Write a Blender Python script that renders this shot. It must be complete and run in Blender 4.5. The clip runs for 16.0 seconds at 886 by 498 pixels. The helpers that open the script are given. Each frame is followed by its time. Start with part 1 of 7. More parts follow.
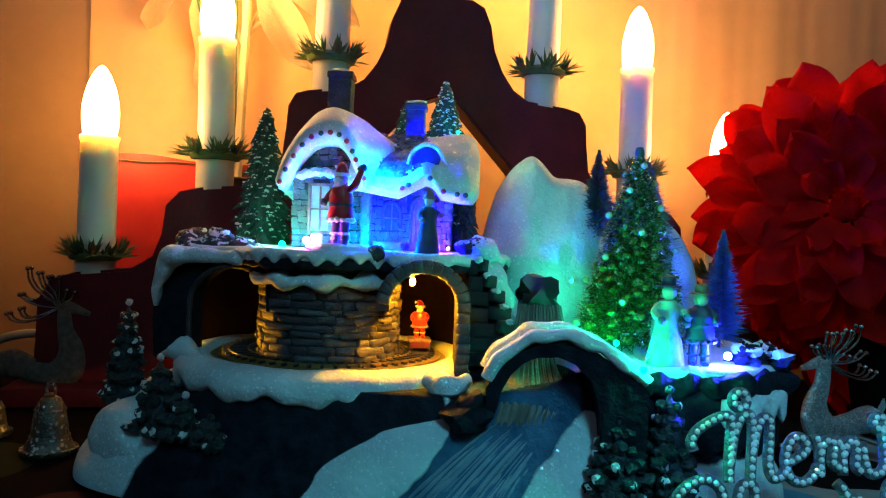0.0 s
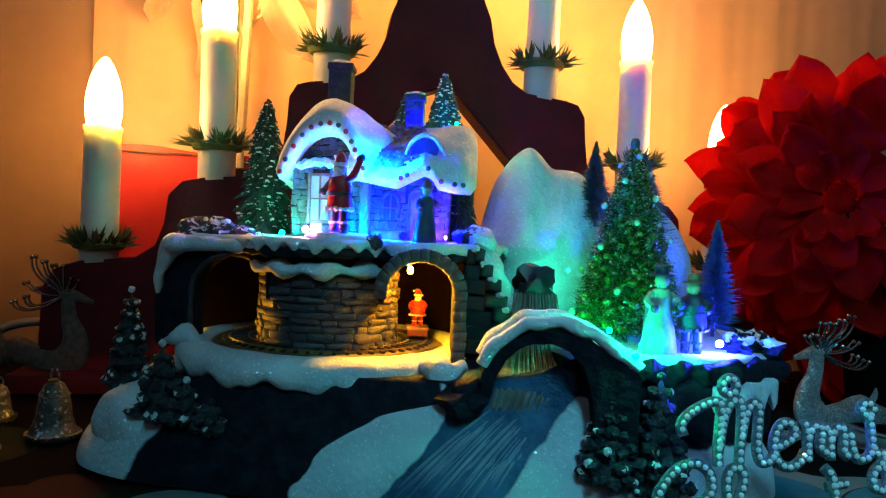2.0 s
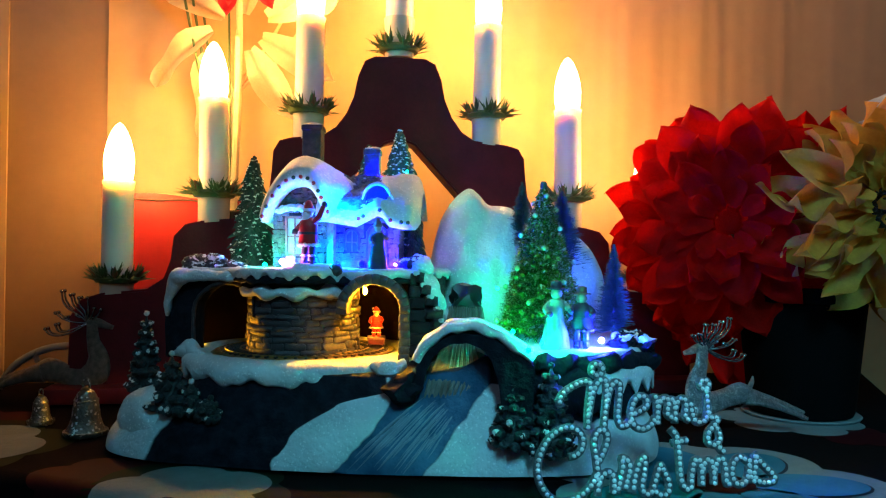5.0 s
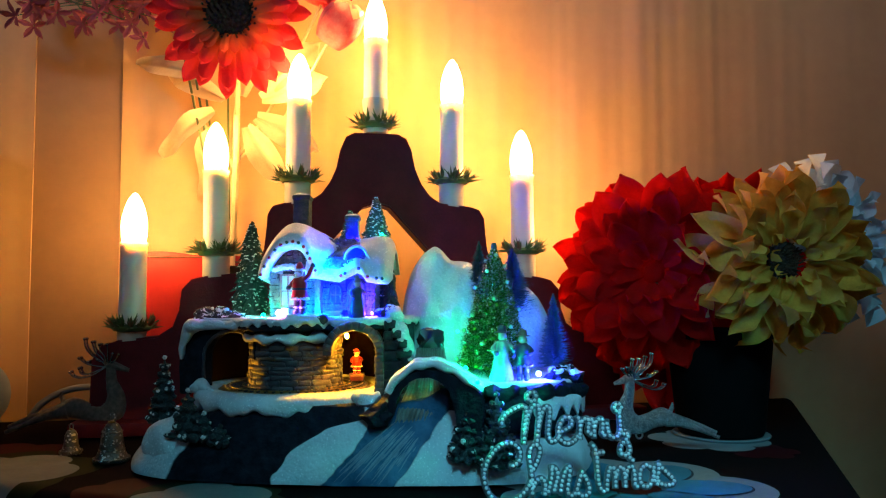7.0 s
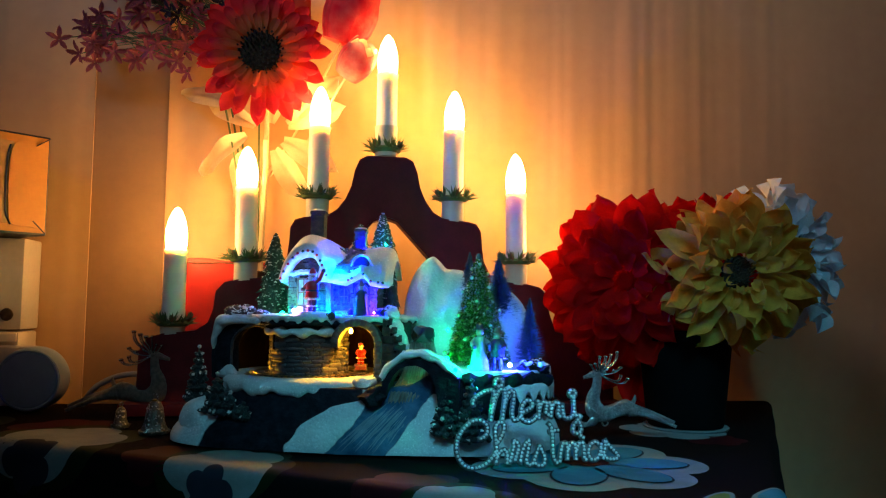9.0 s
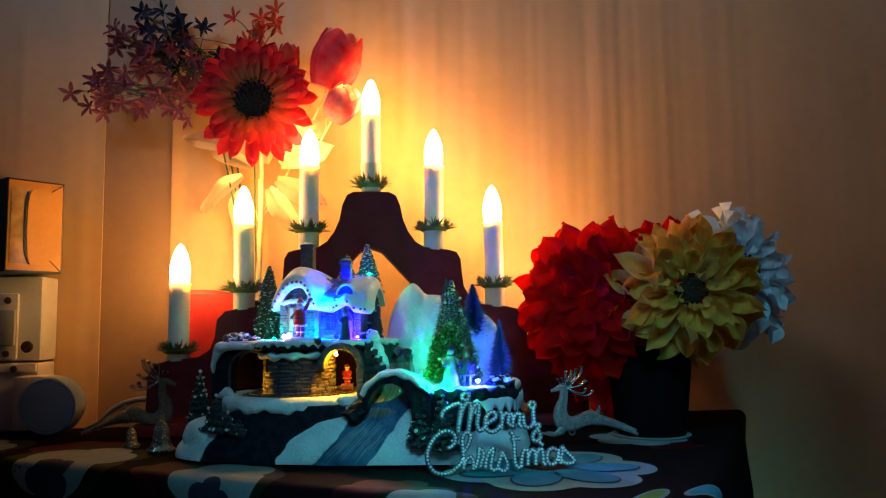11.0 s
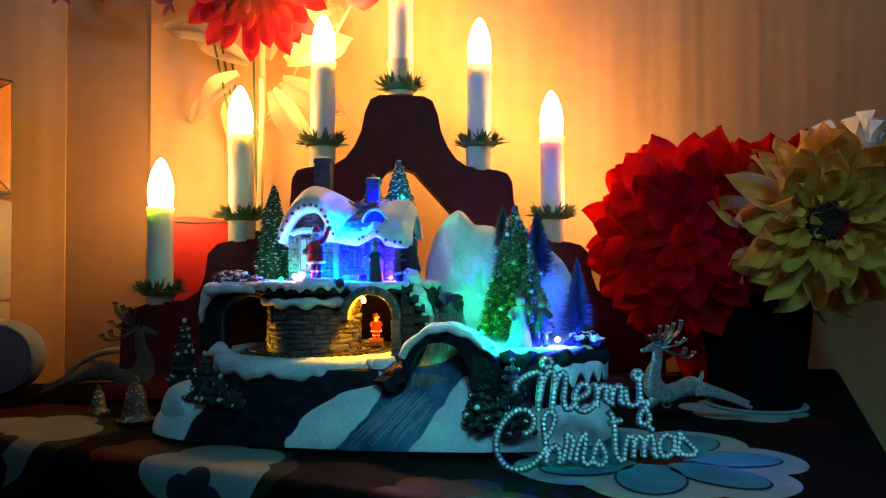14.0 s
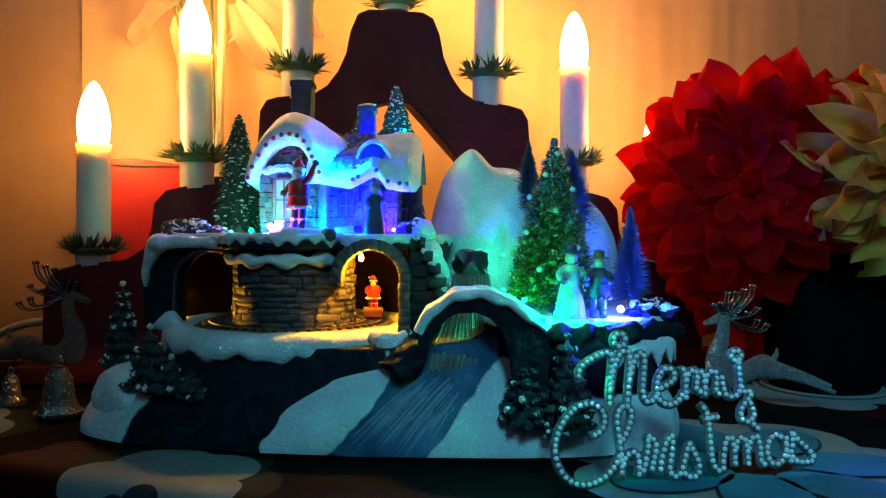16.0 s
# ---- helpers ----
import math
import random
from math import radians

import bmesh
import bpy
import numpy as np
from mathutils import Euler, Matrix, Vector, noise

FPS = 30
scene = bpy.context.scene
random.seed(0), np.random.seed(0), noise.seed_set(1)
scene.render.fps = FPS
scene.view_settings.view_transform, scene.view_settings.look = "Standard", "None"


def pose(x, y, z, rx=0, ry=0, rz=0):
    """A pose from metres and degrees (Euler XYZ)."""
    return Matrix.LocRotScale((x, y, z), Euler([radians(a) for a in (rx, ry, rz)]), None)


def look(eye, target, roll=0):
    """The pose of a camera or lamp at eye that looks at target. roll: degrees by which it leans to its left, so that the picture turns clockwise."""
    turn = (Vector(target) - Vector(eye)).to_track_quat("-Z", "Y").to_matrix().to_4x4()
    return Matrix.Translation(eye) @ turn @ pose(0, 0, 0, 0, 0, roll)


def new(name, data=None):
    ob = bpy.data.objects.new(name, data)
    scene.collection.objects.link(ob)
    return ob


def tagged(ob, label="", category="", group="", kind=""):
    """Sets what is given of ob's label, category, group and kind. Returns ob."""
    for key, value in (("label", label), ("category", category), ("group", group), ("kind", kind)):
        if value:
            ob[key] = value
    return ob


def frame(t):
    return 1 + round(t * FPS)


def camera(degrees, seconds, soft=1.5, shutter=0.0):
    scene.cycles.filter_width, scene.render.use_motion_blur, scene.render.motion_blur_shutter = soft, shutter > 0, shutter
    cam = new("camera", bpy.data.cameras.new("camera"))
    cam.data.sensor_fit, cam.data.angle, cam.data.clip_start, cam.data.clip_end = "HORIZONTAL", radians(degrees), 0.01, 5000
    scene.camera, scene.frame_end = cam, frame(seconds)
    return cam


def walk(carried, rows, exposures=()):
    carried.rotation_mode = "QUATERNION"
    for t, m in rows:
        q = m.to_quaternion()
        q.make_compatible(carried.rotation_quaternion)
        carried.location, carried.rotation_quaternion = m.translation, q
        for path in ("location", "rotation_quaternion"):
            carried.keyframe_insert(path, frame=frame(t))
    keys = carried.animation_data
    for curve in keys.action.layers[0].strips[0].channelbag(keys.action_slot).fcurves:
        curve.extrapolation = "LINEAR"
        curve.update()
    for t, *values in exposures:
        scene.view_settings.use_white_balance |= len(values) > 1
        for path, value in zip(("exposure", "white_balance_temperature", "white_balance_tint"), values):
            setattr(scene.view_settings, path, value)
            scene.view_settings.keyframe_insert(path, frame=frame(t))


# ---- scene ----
cam = camera(60.1, 16.0, soft=1.2)
PATH = [
    (0, (0.019, 0.014, 0.112), (-0.051, 2.013, 0.077), 2.3),
    (0.5, (0.018, 0.016, 0.113), (-0.056, 2.014, 0.071), 2.6),
    (1, (0.016, 0.015, 0.111), (-0.062, 2.013, 0.064), 2.6),
    (1.5, (0.02, 0.012, 0.111), (-0.053, 2.01, 0.063), 2.5),
    (2, (0.022, 0.009, 0.11), (-0.056, 2.007, 0.059), 2.5),
    (2.5, (0.028, 0.008, 0.112), (-0.053, 2.005, 0.057), 2.2),
    (3, (0.028, 0.004, 0.11), (-0.057, 2.002, 0.066), 2.0),
    (3.5, (0.031, -0.012, 0.112), (-0.063, 1.986, 0.077), 1.9),
    (4, (0.04, -0.033, 0.112), (-0.062, 1.965, 0.092), 1.5),
    (6.5, (0.074, -0.159, 0.115), (0.011, 1.839, 0.198), -0.2),
    (7, (0.075, -0.179, 0.121), (0.022, 1.817, 0.235), -0.1),
    (7.5, (0.077, -0.194, 0.114), (0.031, 1.801, 0.258), -0.0),
    (8, (0.084, -0.206, 0.114), (0.05, 1.789, 0.252), -0.2),
    (8.5, (0.094, -0.231, 0.114), (0.01, 1.763, 0.25), -0.1),
    (9, (0.116, -0.271, 0.115), (-0.035, 1.718, 0.256), 0.8),
    (11.3, (0.158, -0.334, 0.119), (-0.034, 1.647, 0.313), -0.9),
    (11.5, (0.154, -0.33, 0.12), (-0.043, 1.652, 0.301), -0.9),
    (12, (0.143, -0.32, 0.118), (-0.064, 1.662, 0.287), -0.8),
    (12.5, (0.135, -0.303, 0.119), (-0.086, 1.68, 0.253), -0.8),
    (13, (0.123, -0.27, 0.117), (-0.099, 1.715, 0.222), -0.4),
    (13.5, (0.111, -0.225, 0.116), (-0.087, 1.764, 0.188), -0.4),
    (14, (0.097, -0.164, 0.117), (-0.09, 1.827, 0.152), -0.0),
    (14.5, (0.082, -0.113, 0.111), (-0.08, 1.881, 0.107), -0.0),
    (15, (0.069, -0.074, 0.108), (-0.068, 1.921, 0.073), 0.3),
    (15.5, (0.056, -0.053, 0.106), (-0.046, 1.944, 0.075), 0.3),
    (16, (0.051, -0.047, 0.104), (-0.019, 1.952, 0.064), 0.4),
]
walk(cam, [(t, look(eye, target, roll)) for t, eye, target, roll in PATH], exposures=[(0.0, 0.05), (3.0, 0.05), (4.0, 0.2), (6.5, 0.45), (7.5, 0.12), (9.0, 0.05), (11.5, 0.12), (13.0, 0.1), (15.0, 0.05), (16.0, 0.05)])

# ---- world, fill lamps and exposure ----
world = bpy.data.worlds.new("room_air")
scene.world = world
world.use_nodes = True
world.node_tree.nodes["Background"].inputs[0].default_value = (0.05, 0.09, 0.12, 1)
world.node_tree.nodes["Background"].inputs[1].default_value = 0.02
scene.view_settings.exposure = 0.0

BULB = 76.0          # glow of the seven electric candle flames
TEAL_FILL_WATTS = 0.50   # teal fill lamp added across the room; its source is unseen
PALE_FILL_WATTS = 1.30      # paler fill lamp, added to lift the upper wall


def fill_lamp(name, at, aim, watts, color, spread):
    """An added fill lamp, as large as one made-up window opening."""
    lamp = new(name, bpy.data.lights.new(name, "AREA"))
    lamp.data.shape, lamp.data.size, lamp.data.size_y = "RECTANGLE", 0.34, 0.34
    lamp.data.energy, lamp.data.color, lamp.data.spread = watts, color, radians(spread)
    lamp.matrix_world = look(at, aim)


# Both lamps are added fill; no such source is seen in the room.
fill_lamp("window_light", (0.35, -0.87, 1.00), (0.21, 0.27, 0.0), TEAL_FILL_WATTS, (0.14, 0.73, 0.98), 29)
fill_lamp("window_light", (-0.55, -0.87, 1.10), (0.17, 0.66, 0.82), PALE_FILL_WATTS, (0.55, 0.72, 1.0), 60)


# ---- small tools ----
def mat(name, color, rough=0.6, metal=0.0, noise_scale=0.0, noise_amount=0.0, second=None, bump=0.0, bump_scale=0.0,
        fine=0.0, coat=0.0, sub=0.0, glow=None, glow_strength=0.0, trans=0.0, obrand=0.0, spec=None, fleck=None, fleck_scale=900):
    """A procedural material: two scales of colour change, relief, and optional sparkle."""
    m = bpy.data.materials.new(name)
    m.use_nodes = True
    nt = m.node_tree
    bs = nt.nodes["Principled BSDF"]
    L = nt.links.new
    bs.inputs["Base Color"].default_value = (*color, 1)
    bs.inputs["Roughness"].default_value = rough
    bs.inputs["Metallic"].default_value = metal
    if spec is not None:
        bs.inputs["Specular IOR Level"].default_value = spec
    if coat:
        bs.inputs["Coat Weight"].default_value = coat
    if sub:
        bs.inputs["Subsurface Weight"].default_value = sub
        bs.inputs["Subsurface Radius"].default_value = (0.004, 0.003, 0.002)
        bs.inputs["Subsurface Scale"].default_value = 1.0
    if trans:
        bs.inputs["Transmission Weight"].default_value = trans
    if glow:
        bs.inputs["Emission Color"].default_value = (*glow, 1)
        bs.inputs["Emission Strength"].default_value = glow_strength
    tc = nt.nodes.new("ShaderNodeTexCoord")
    out = None
    if noise_scale:
        n = nt.nodes.new("ShaderNodeTexNoise")
        n.inputs["Scale"].default_value = noise_scale
        n.inputs["Detail"].default_value = 6
        L(tc.outputs["Object"], n.inputs["Vector"])
        r = nt.nodes.new("ShaderNodeValToRGB")
        r.color_ramp.elements[0].position, r.color_ramp.elements[1].position = 0.35, 0.68
        b = second or tuple(c * (1 - noise_amount) for c in color)
        r.color_ramp.elements[0].color = (*b, 1)
        r.color_ramp.elements[1].color = (*color, 1)
        L(n.outputs["Fac"], r.inputs["Fac"])
        out = r.outputs["Color"]
        if fine:
            n2 = nt.nodes.new("ShaderNodeTexNoise")
            n2.inputs["Scale"].default_value = noise_scale * 9
            n2.inputs["Detail"].default_value = 4
            L(tc.outputs["Object"], n2.inputs["Vector"])
            mx = nt.nodes.new("ShaderNodeMix")
            mx.data_type, mx.blend_type = "RGBA", "OVERLAY"
            mx.inputs[0].default_value = fine
            L(out, mx.inputs[6])
            L(n2.outputs["Color"], mx.inputs[7])
            bw = nt.nodes.new("ShaderNodeRGBToBW")
            L(n2.outputs["Color"], bw.inputs[0])
            L(bw.outputs[0], mx.inputs[7])
            out = mx.outputs[2]
    if obrand:
        oi = nt.nodes.new("ShaderNodeObjectInfo")
        hsv = nt.nodes.new("ShaderNodeHueSaturation")
        mr = nt.nodes.new("ShaderNodeMapRange")
        mr.inputs["To Min"].default_value, mr.inputs["To Max"].default_value = 1 - obrand, 1 + obrand
        L(oi.outputs["Random"], mr.inputs["Value"])
        L(mr.outputs[0], hsv.inputs["Value"])
        if out:
            L(out, hsv.inputs["Color"])
        else:
            hsv.inputs["Color"].default_value = (*color, 1)
        out = hsv.outputs["Color"]
    if out:
        L(out, bs.inputs["Base Color"])
    if bump:
        n3 = nt.nodes.new("ShaderNodeTexNoise")
        n3.inputs["Scale"].default_value = bump_scale or noise_scale * 4
        n3.inputs["Detail"].default_value = 5
        L(tc.outputs["Object"], n3.inputs["Vector"])
        bp = nt.nodes.new("ShaderNodeBump")
        bp.inputs["Strength"].default_value = bump
        bp.inputs["Distance"].default_value = 0.002
        L(n3.outputs["Fac"], bp.inputs["Height"])
        L(bp.outputs["Normal"], bs.inputs["Normal"])
    if fleck:
        # glitter: small cells with their own tilt, smooth and mirror-like
        v = nt.nodes.new("ShaderNodeTexVoronoi")
        v.inputs["Scale"].default_value = fleck_scale
        L(tc.outputs["Object"], v.inputs["Vector"])
        sep = nt.nodes.new("ShaderNodeSeparateColor")
        L(v.outputs["Color"], sep.inputs[0])
        gt = nt.nodes.new("ShaderNodeMath")
        gt.operation = "GREATER_THAN"
        gt.inputs[1].default_value = 1 - fleck
        L(sep.outputs[0], gt.inputs[0])
        half_ = nt.nodes.new("ShaderNodeMath")
        half_.operation = "MULTIPLY"
        half_.inputs[1].default_value = 0.55
        L(gt.outputs[0], half_.inputs[0])
        geo = nt.nodes.new("ShaderNodeNewGeometry")
        sub_ = nt.nodes.new("ShaderNodeVectorMath")
        sub_.operation = "SUBTRACT"
        L(v.outputs["Color"], sub_.inputs[0])
        sub_.inputs[1].default_value = (0.5, 0.5, 0.5)
        sc = nt.nodes.new("ShaderNodeVectorMath")
        sc.operation = "SCALE"
        sc.inputs["Scale"].default_value = 0.9
        L(sub_.outputs[0], sc.inputs[0])
        ad = nt.nodes.new("ShaderNodeVectorMath")
        ad.operation = "ADD"
        L(geo.outputs["Normal"], ad.inputs[0])
        L(sc.outputs[0], ad.inputs[1])
        no = nt.nodes.new("ShaderNodeVectorMath")
        no.operation = "NORMALIZE"
        L(ad.outputs[0], no.inputs[0])
        g = nt.nodes.new("ShaderNodeBsdfGlossy")
        g.inputs["Roughness"].default_value = 0.3
        g.inputs["Color"].default_value = (0.95, 0.95, 0.95, 1)
        L(no.outputs[0], g.inputs["Normal"])
        ms = nt.nodes.new("ShaderNodeMixShader")
        L(half_.outputs[0], ms.inputs[0])
        L(bs.outputs[0], ms.inputs[1])
        L(g.outputs[0], ms.inputs[2])
        L(ms.outputs[0], nt.nodes["Material Output"].inputs["Surface"])
    return m


def cloth_leaf(name, color, second, translucent=0.35, scale=60, rough=0.7, obrand=0.12):
    """Dyed fabric for artificial petals and leaves: lets some light through."""
    m = mat(name, color, rough, noise_scale=scale, second=second, fine=0.25, bump=0.35, bump_scale=500, obrand=obrand, spec=0.04)
    nt = m.node_tree
    bs = nt.nodes["Principled BSDF"]
    tr = nt.nodes.new("ShaderNodeBsdfTranslucent")
    src = bs.inputs["Base Color"].links[0].from_socket
    nt.links.new(src, tr.inputs["Color"])
    ms = nt.nodes.new("ShaderNodeMixShader")
    ms.inputs[0].default_value = translucent
    nt.links.new(bs.outputs[0], ms.inputs[1])
    nt.links.new(tr.outputs[0], ms.inputs[2])
    nt.links.new(ms.outputs[0], nt.nodes["Material Output"].inputs["Surface"])
    return m


PLACE = {}   # where each thing and part stands


def thing(name, loc, label, category, group="", kind="", rz=0.0):
    ob = new(name)
    ob.empty_display_size = 0.01
    PLACE[ob.name] = pose(*loc, 0, 0, rz)
    ob.matrix_world = PLACE[ob.name]
    return tagged(ob, label, category, group, kind)


def finish(bm, name, mats, sharp=42):
    bmesh.ops.recalc_face_normals(bm, faces=bm.faces)
    lim = radians(sharp)
    for f in bm.faces:
        f.smooth = True
    for e in bm.edges:
        if len(e.link_faces) == 2 and e.calc_face_angle(0) > lim:
            e.smooth = False
    me = bpy.data.meshes.new(name)
    bm.to_mesh(me)
    bm.free()
    for m in (mats if isinstance(mats, (list, tuple)) else [mats]):
        me.materials.append(m)
    return me


def part(name, bm, material, parent=None, label="", local=False, sharp=42):
    """One mesh under a thing or a part. Unless local, bm is in world places."""
    if parent is not None and not local:
        bmesh.ops.transform(bm, matrix=PLACE[parent.name].inverted(), verts=bm.verts)
    ob = new(name, finish(bm, name, material, sharp))
    ob.parent = parent
    PLACE[ob.name] = PLACE[parent.name] if parent is not None else Matrix()
    if label:
        ob["label"] = label
    return ob


def solo(name, bm, material, label, category, group="", kind="", origin=None, sharp=42):
    """A top-level thing of one mesh, with its origin at origin."""
    if origin is not None:
        bmesh.ops.translate(bm, verts=bm.verts, vec=-Vector(origin))
    ob = new(name, finish(bm, name, material, sharp))
    if origin is not None:
        ob.location = origin
    PLACE[ob.name] = Matrix.Translation(origin) if origin is not None else Matrix()
    return tagged(ob, label, category, group, kind)


def shared(name, mesh, parent, m):
    """One more piece on a mesh that is already made."""
    ob = new(name, mesh)
    ob.parent = parent
    ob.matrix_local = m
    return ob


def box(bm, lo, hi, bevel=0.0, m=None, seg=2):
    r = bmesh.ops.create_cube(bm, size=1)
    vs = r["verts"]
    for v in vs:
        v.co = Vector([lo[i] + (v.co[i] + 0.5) * (hi[i] - lo[i]) for i in range(3)])
    if bevel:
        es = list({e for v in vs for e in v.link_edges})
        res = bmesh.ops.bevel(bm, geom=es, offset=bevel, segments=seg, affect="EDGES", profile=0.6)
        vs = list({v for f in res["faces"] for v in f.verts} | {v for v in vs if v.is_valid})
    if m is not None:
        bmesh.ops.transform(bm, matrix=m, verts=vs)
    return bm


def lathe(bm, prof, at=(0, 0, 0), seg=32, squash=1.0, mi=0):
    """Turns (radius, height) round an upright axis."""
    rings = []
    for r, z in prof:
        if r < 1e-6:
            rings.append([bm.verts.new((at[0], at[1], at[2] + z))])
        else:
            rings.append([bm.verts.new((at[0] + r * math.cos(2 * math.pi * k / seg), at[1] + squash * r * math.sin(2 * math.pi * k / seg), at[2] + z)) for k in range(seg)])
    fs = []
    for a, b in zip(rings, rings[1:]):
        for k in range(seg):
            q = (k + 1) % seg
            if len(a) == 1 and len(b) > 1:
                fs.append(bm.faces.new((a[0], b[q], b[k])))
            elif len(b) == 1 and len(a) > 1:
                fs.append(bm.faces.new((a[k], a[q], b[0])))
            elif len(a) > 1:
                fs.append(bm.faces.new((a[k], a[q], b[q], b[k])))
    for f in fs:
        f.material_index = mi
    return bm


def spline(pts, n=6):
    """Catmull-Rom through pts, n steps each."""
    P = [Vector(p) for p in pts]
    P = [2 * P[0] - P[1]] + P + [2 * P[-1] - P[-2]]
    res = []
    for i in range(1, len(P) - 2):
        for k in range(n):
            t = k / n
            a, b, c, d = P[i - 1], P[i], P[i + 1], P[i + 2]
            res.append(0.5 * ((2 * b) + (c - a) * t + (2 * a - 5 * b + 4 * c - d) * t * t + (3 * b - a - 3 * c + d) * t ** 3))
    res.append(P[-2])
    return res


def tube(bm, pts, rad, seg=8, n=5, flat=1.0, mi=0, caps=True):
    """A round bar along a spline; rad is one radius or one per point. flat squeezes it across y."""
    radii = rad if isinstance(rad, (list, tuple)) else [rad] * len(pts)
    P = spline(pts, n)
    R = []
    for i in range(len(radii) - 1):
        R += [radii[i] + (radii[i + 1] - radii[i]) * k / n for k in range(n)]
    R.append(radii[-1])
    rings = []
    prev = None
    for i, p in enumerate(P):
        d = (P[min(i + 1, len(P) - 1)] - P[max(i - 1, 0)])
        d = d.normalized() if d.length > 1e-9 else Vector((0, 0, 1))
        if prev is None:
            a = d.cross(Vector((0, 1, 0)))
            if a.length < 0.2:
                a = d.cross(Vector((1, 0, 0)))
        else:
            a = prev - d * prev.dot(d)
        a.normalize()
        prev = a
        b = d.cross(a)
        ring = []
        for k in range(seg):
            w = 2 * math.pi * k / seg
            o = (a * math.cos(w) + b * math.sin(w)) * R[i]
            o.y *= flat
            ring.append(bm.verts.new(p + o))
        rings.append(ring)
    for s, t in zip(rings, rings[1:]):
        for k in range(seg):
            q = (k + 1) % seg
            bm.faces.new((s[k], s[q], t[q], t[k])).material_index = mi
    if caps:
        bm.faces.new(rings[0][::-1]).material_index = mi
        bm.faces.new(rings[-1]).material_index = mi
    return bm


def blob(bm, at, r, sub=2, rough=0.0, freq=60.0, mi=0, seed=0.0):
    """A lumpy ellipsoid; r is a radius or three."""
    rr = r if isinstance(r, (tuple, list)) else (r, r, r)
    res = bmesh.ops.create_icosphere(bm, subdivisions=sub, radius=1)
    for v in res["verts"]:
        k = 1 + rough * noise.noise(Vector(v.co) * 1.7 + Vector((seed, at[0] * freq, at[2] * freq))) * 1.6
        v.co = Vector((at[0] + v.co.x * rr[0] * k, at[1] + v.co.y * rr[1] * k, at[2] + v.co.z * rr[2] * k))
    for f in {f for v in res["verts"] for f in v.link_faces}:
        f.material_index = mi
    return bm


def slab(bm, outline, y0, y1, mi=0, m=None):
    """An outline in (x, z), made thick from y0 to y1."""
    a = [bm.verts.new((x, y0, z)) for x, z in outline]
    b = [bm.verts.new((x, y1, z)) for x, z in outline]
    fs = [bm.faces.new(a), bm.faces.new(b[::-1])]
    for k in range(len(a)):
        q = (k + 1) % len(a)
        fs.append(bm.faces.new((a[k], b[k], b[q], a[q])))
    for f in fs:
        f.material_index = mi
    if m is not None:
        bmesh.ops.transform(bm, matrix=m, verts=a + b)
    return bm


def plate(bm, outline, z0, z1, mi=0):
    """An outline in (x, y), made thick from z0 to z1."""
    a = [bm.verts.new((x, y, z0)) for x, y in outline]
    b = [bm.verts.new((x, y, z1)) for x, y in outline]
    fs = [bm.faces.new(a[::-1]), bm.faces.new(b)]
    for k in range(len(a)):
        q = (k + 1) % len(a)
        fs.append(bm.faces.new((a[k], a[q], b[q], b[k])))
    for f in fs:
        f.material_index = mi
    return bm


def smooth_outline(pts, n=5):
    """A closed Catmull-Rom outline in two coordinates."""
    k = len(pts)
    res = []
    for i in range(k):
        a, b, c, d = (Vector(pts[(i + j) % k]) for j in (-1, 0, 1, 2))
        for s in range(n):
            t = s / n
            p = 0.5 * ((2 * b) + (c - a) * t + (2 * a - 5 * b + 4 * c - d) * t * t + (3 * b - a - 3 * c + d) * t ** 3)
            res.append((p.x, p.y))
    return res


def wobble(bm, amount, freq, seed=0.0):
    """Pushes all points a little along a smooth noise."""
    for v in bm.verts:
        v.co += noise.noise_vector(v.co * freq + Vector((seed, seed, seed))) * amount
    return bm


# ---- materials ----
M_wall = mat("ochre_wall_paint", (0.63, 0.385, 0.19), 0.5, noise_scale=7, second=(0.57, 0.34, 0.16), fine=0.12, bump=0.12, bump_scale=60)
M_strip = mat("shaded_wall_tan", (0.36, 0.21, 0.10), 0.5, noise_scale=9, second=(0.30, 0.17, 0.08), fine=0.12, bump=0.1, bump_scale=70)
M_room = mat("room_paint", (0.22, 0.21, 0.20), 0.8, noise_scale=3, noise_amount=0.15)
M_bounce = mat("pale_bounce_paint", (0.74, 0.71, 0.66), 0.8, noise_scale=3, noise_amount=0.1)
M_floor = mat("room_floor", (0.16, 0.12, 0.09), 0.6, noise_scale=4, noise_amount=0.3)
M_cloth = mat("dark_tablecloth", (0.007, 0.004, 0.0045), 0.85, noise_scale=14, second=(0.004, 0.0035, 0.004), fine=0.3, bump=0.25, bump_scale=900, spec=0.03)
M_print_white = mat("cloth_print_white", (0.17, 0.20, 0.21), 0.7, noise_scale=30, noise_amount=0.2, fine=0.2, bump=0.25, bump_scale=900, spec=0.08)
M_print_blue = mat("cloth_print_blue", (0.03, 0.16, 0.24), 0.7, noise_scale=30, noise_amount=0.3, fine=0.2, bump=0.25, bump_scale=900, spec=0.08)
M_print_dark = mat("cloth_print_outline", (0.02, 0.025, 0.04), 0.7, noise_scale=30, noise_amount=0.3, spec=0.08)
M_print_red = mat("cloth_print_red", (0.035, 0.002, 0.005), 0.7, noise_scale=25, noise_amount=0.4, fine=0.2, spec=0.08)
M_print_green = mat("cloth_print_green", (0.007, 0.014, 0.004), 0.7, noise_scale=25, noise_amount=0.4, fine=0.2, spec=0.08)
M_maroon = mat("maroon_flocked_wood", (0.14, 0.008, 0.014), 0.55, noise_scale=40, noise_amount=0.35, fine=0.25, bump=0.2, bump_scale=600, spec=0.25)
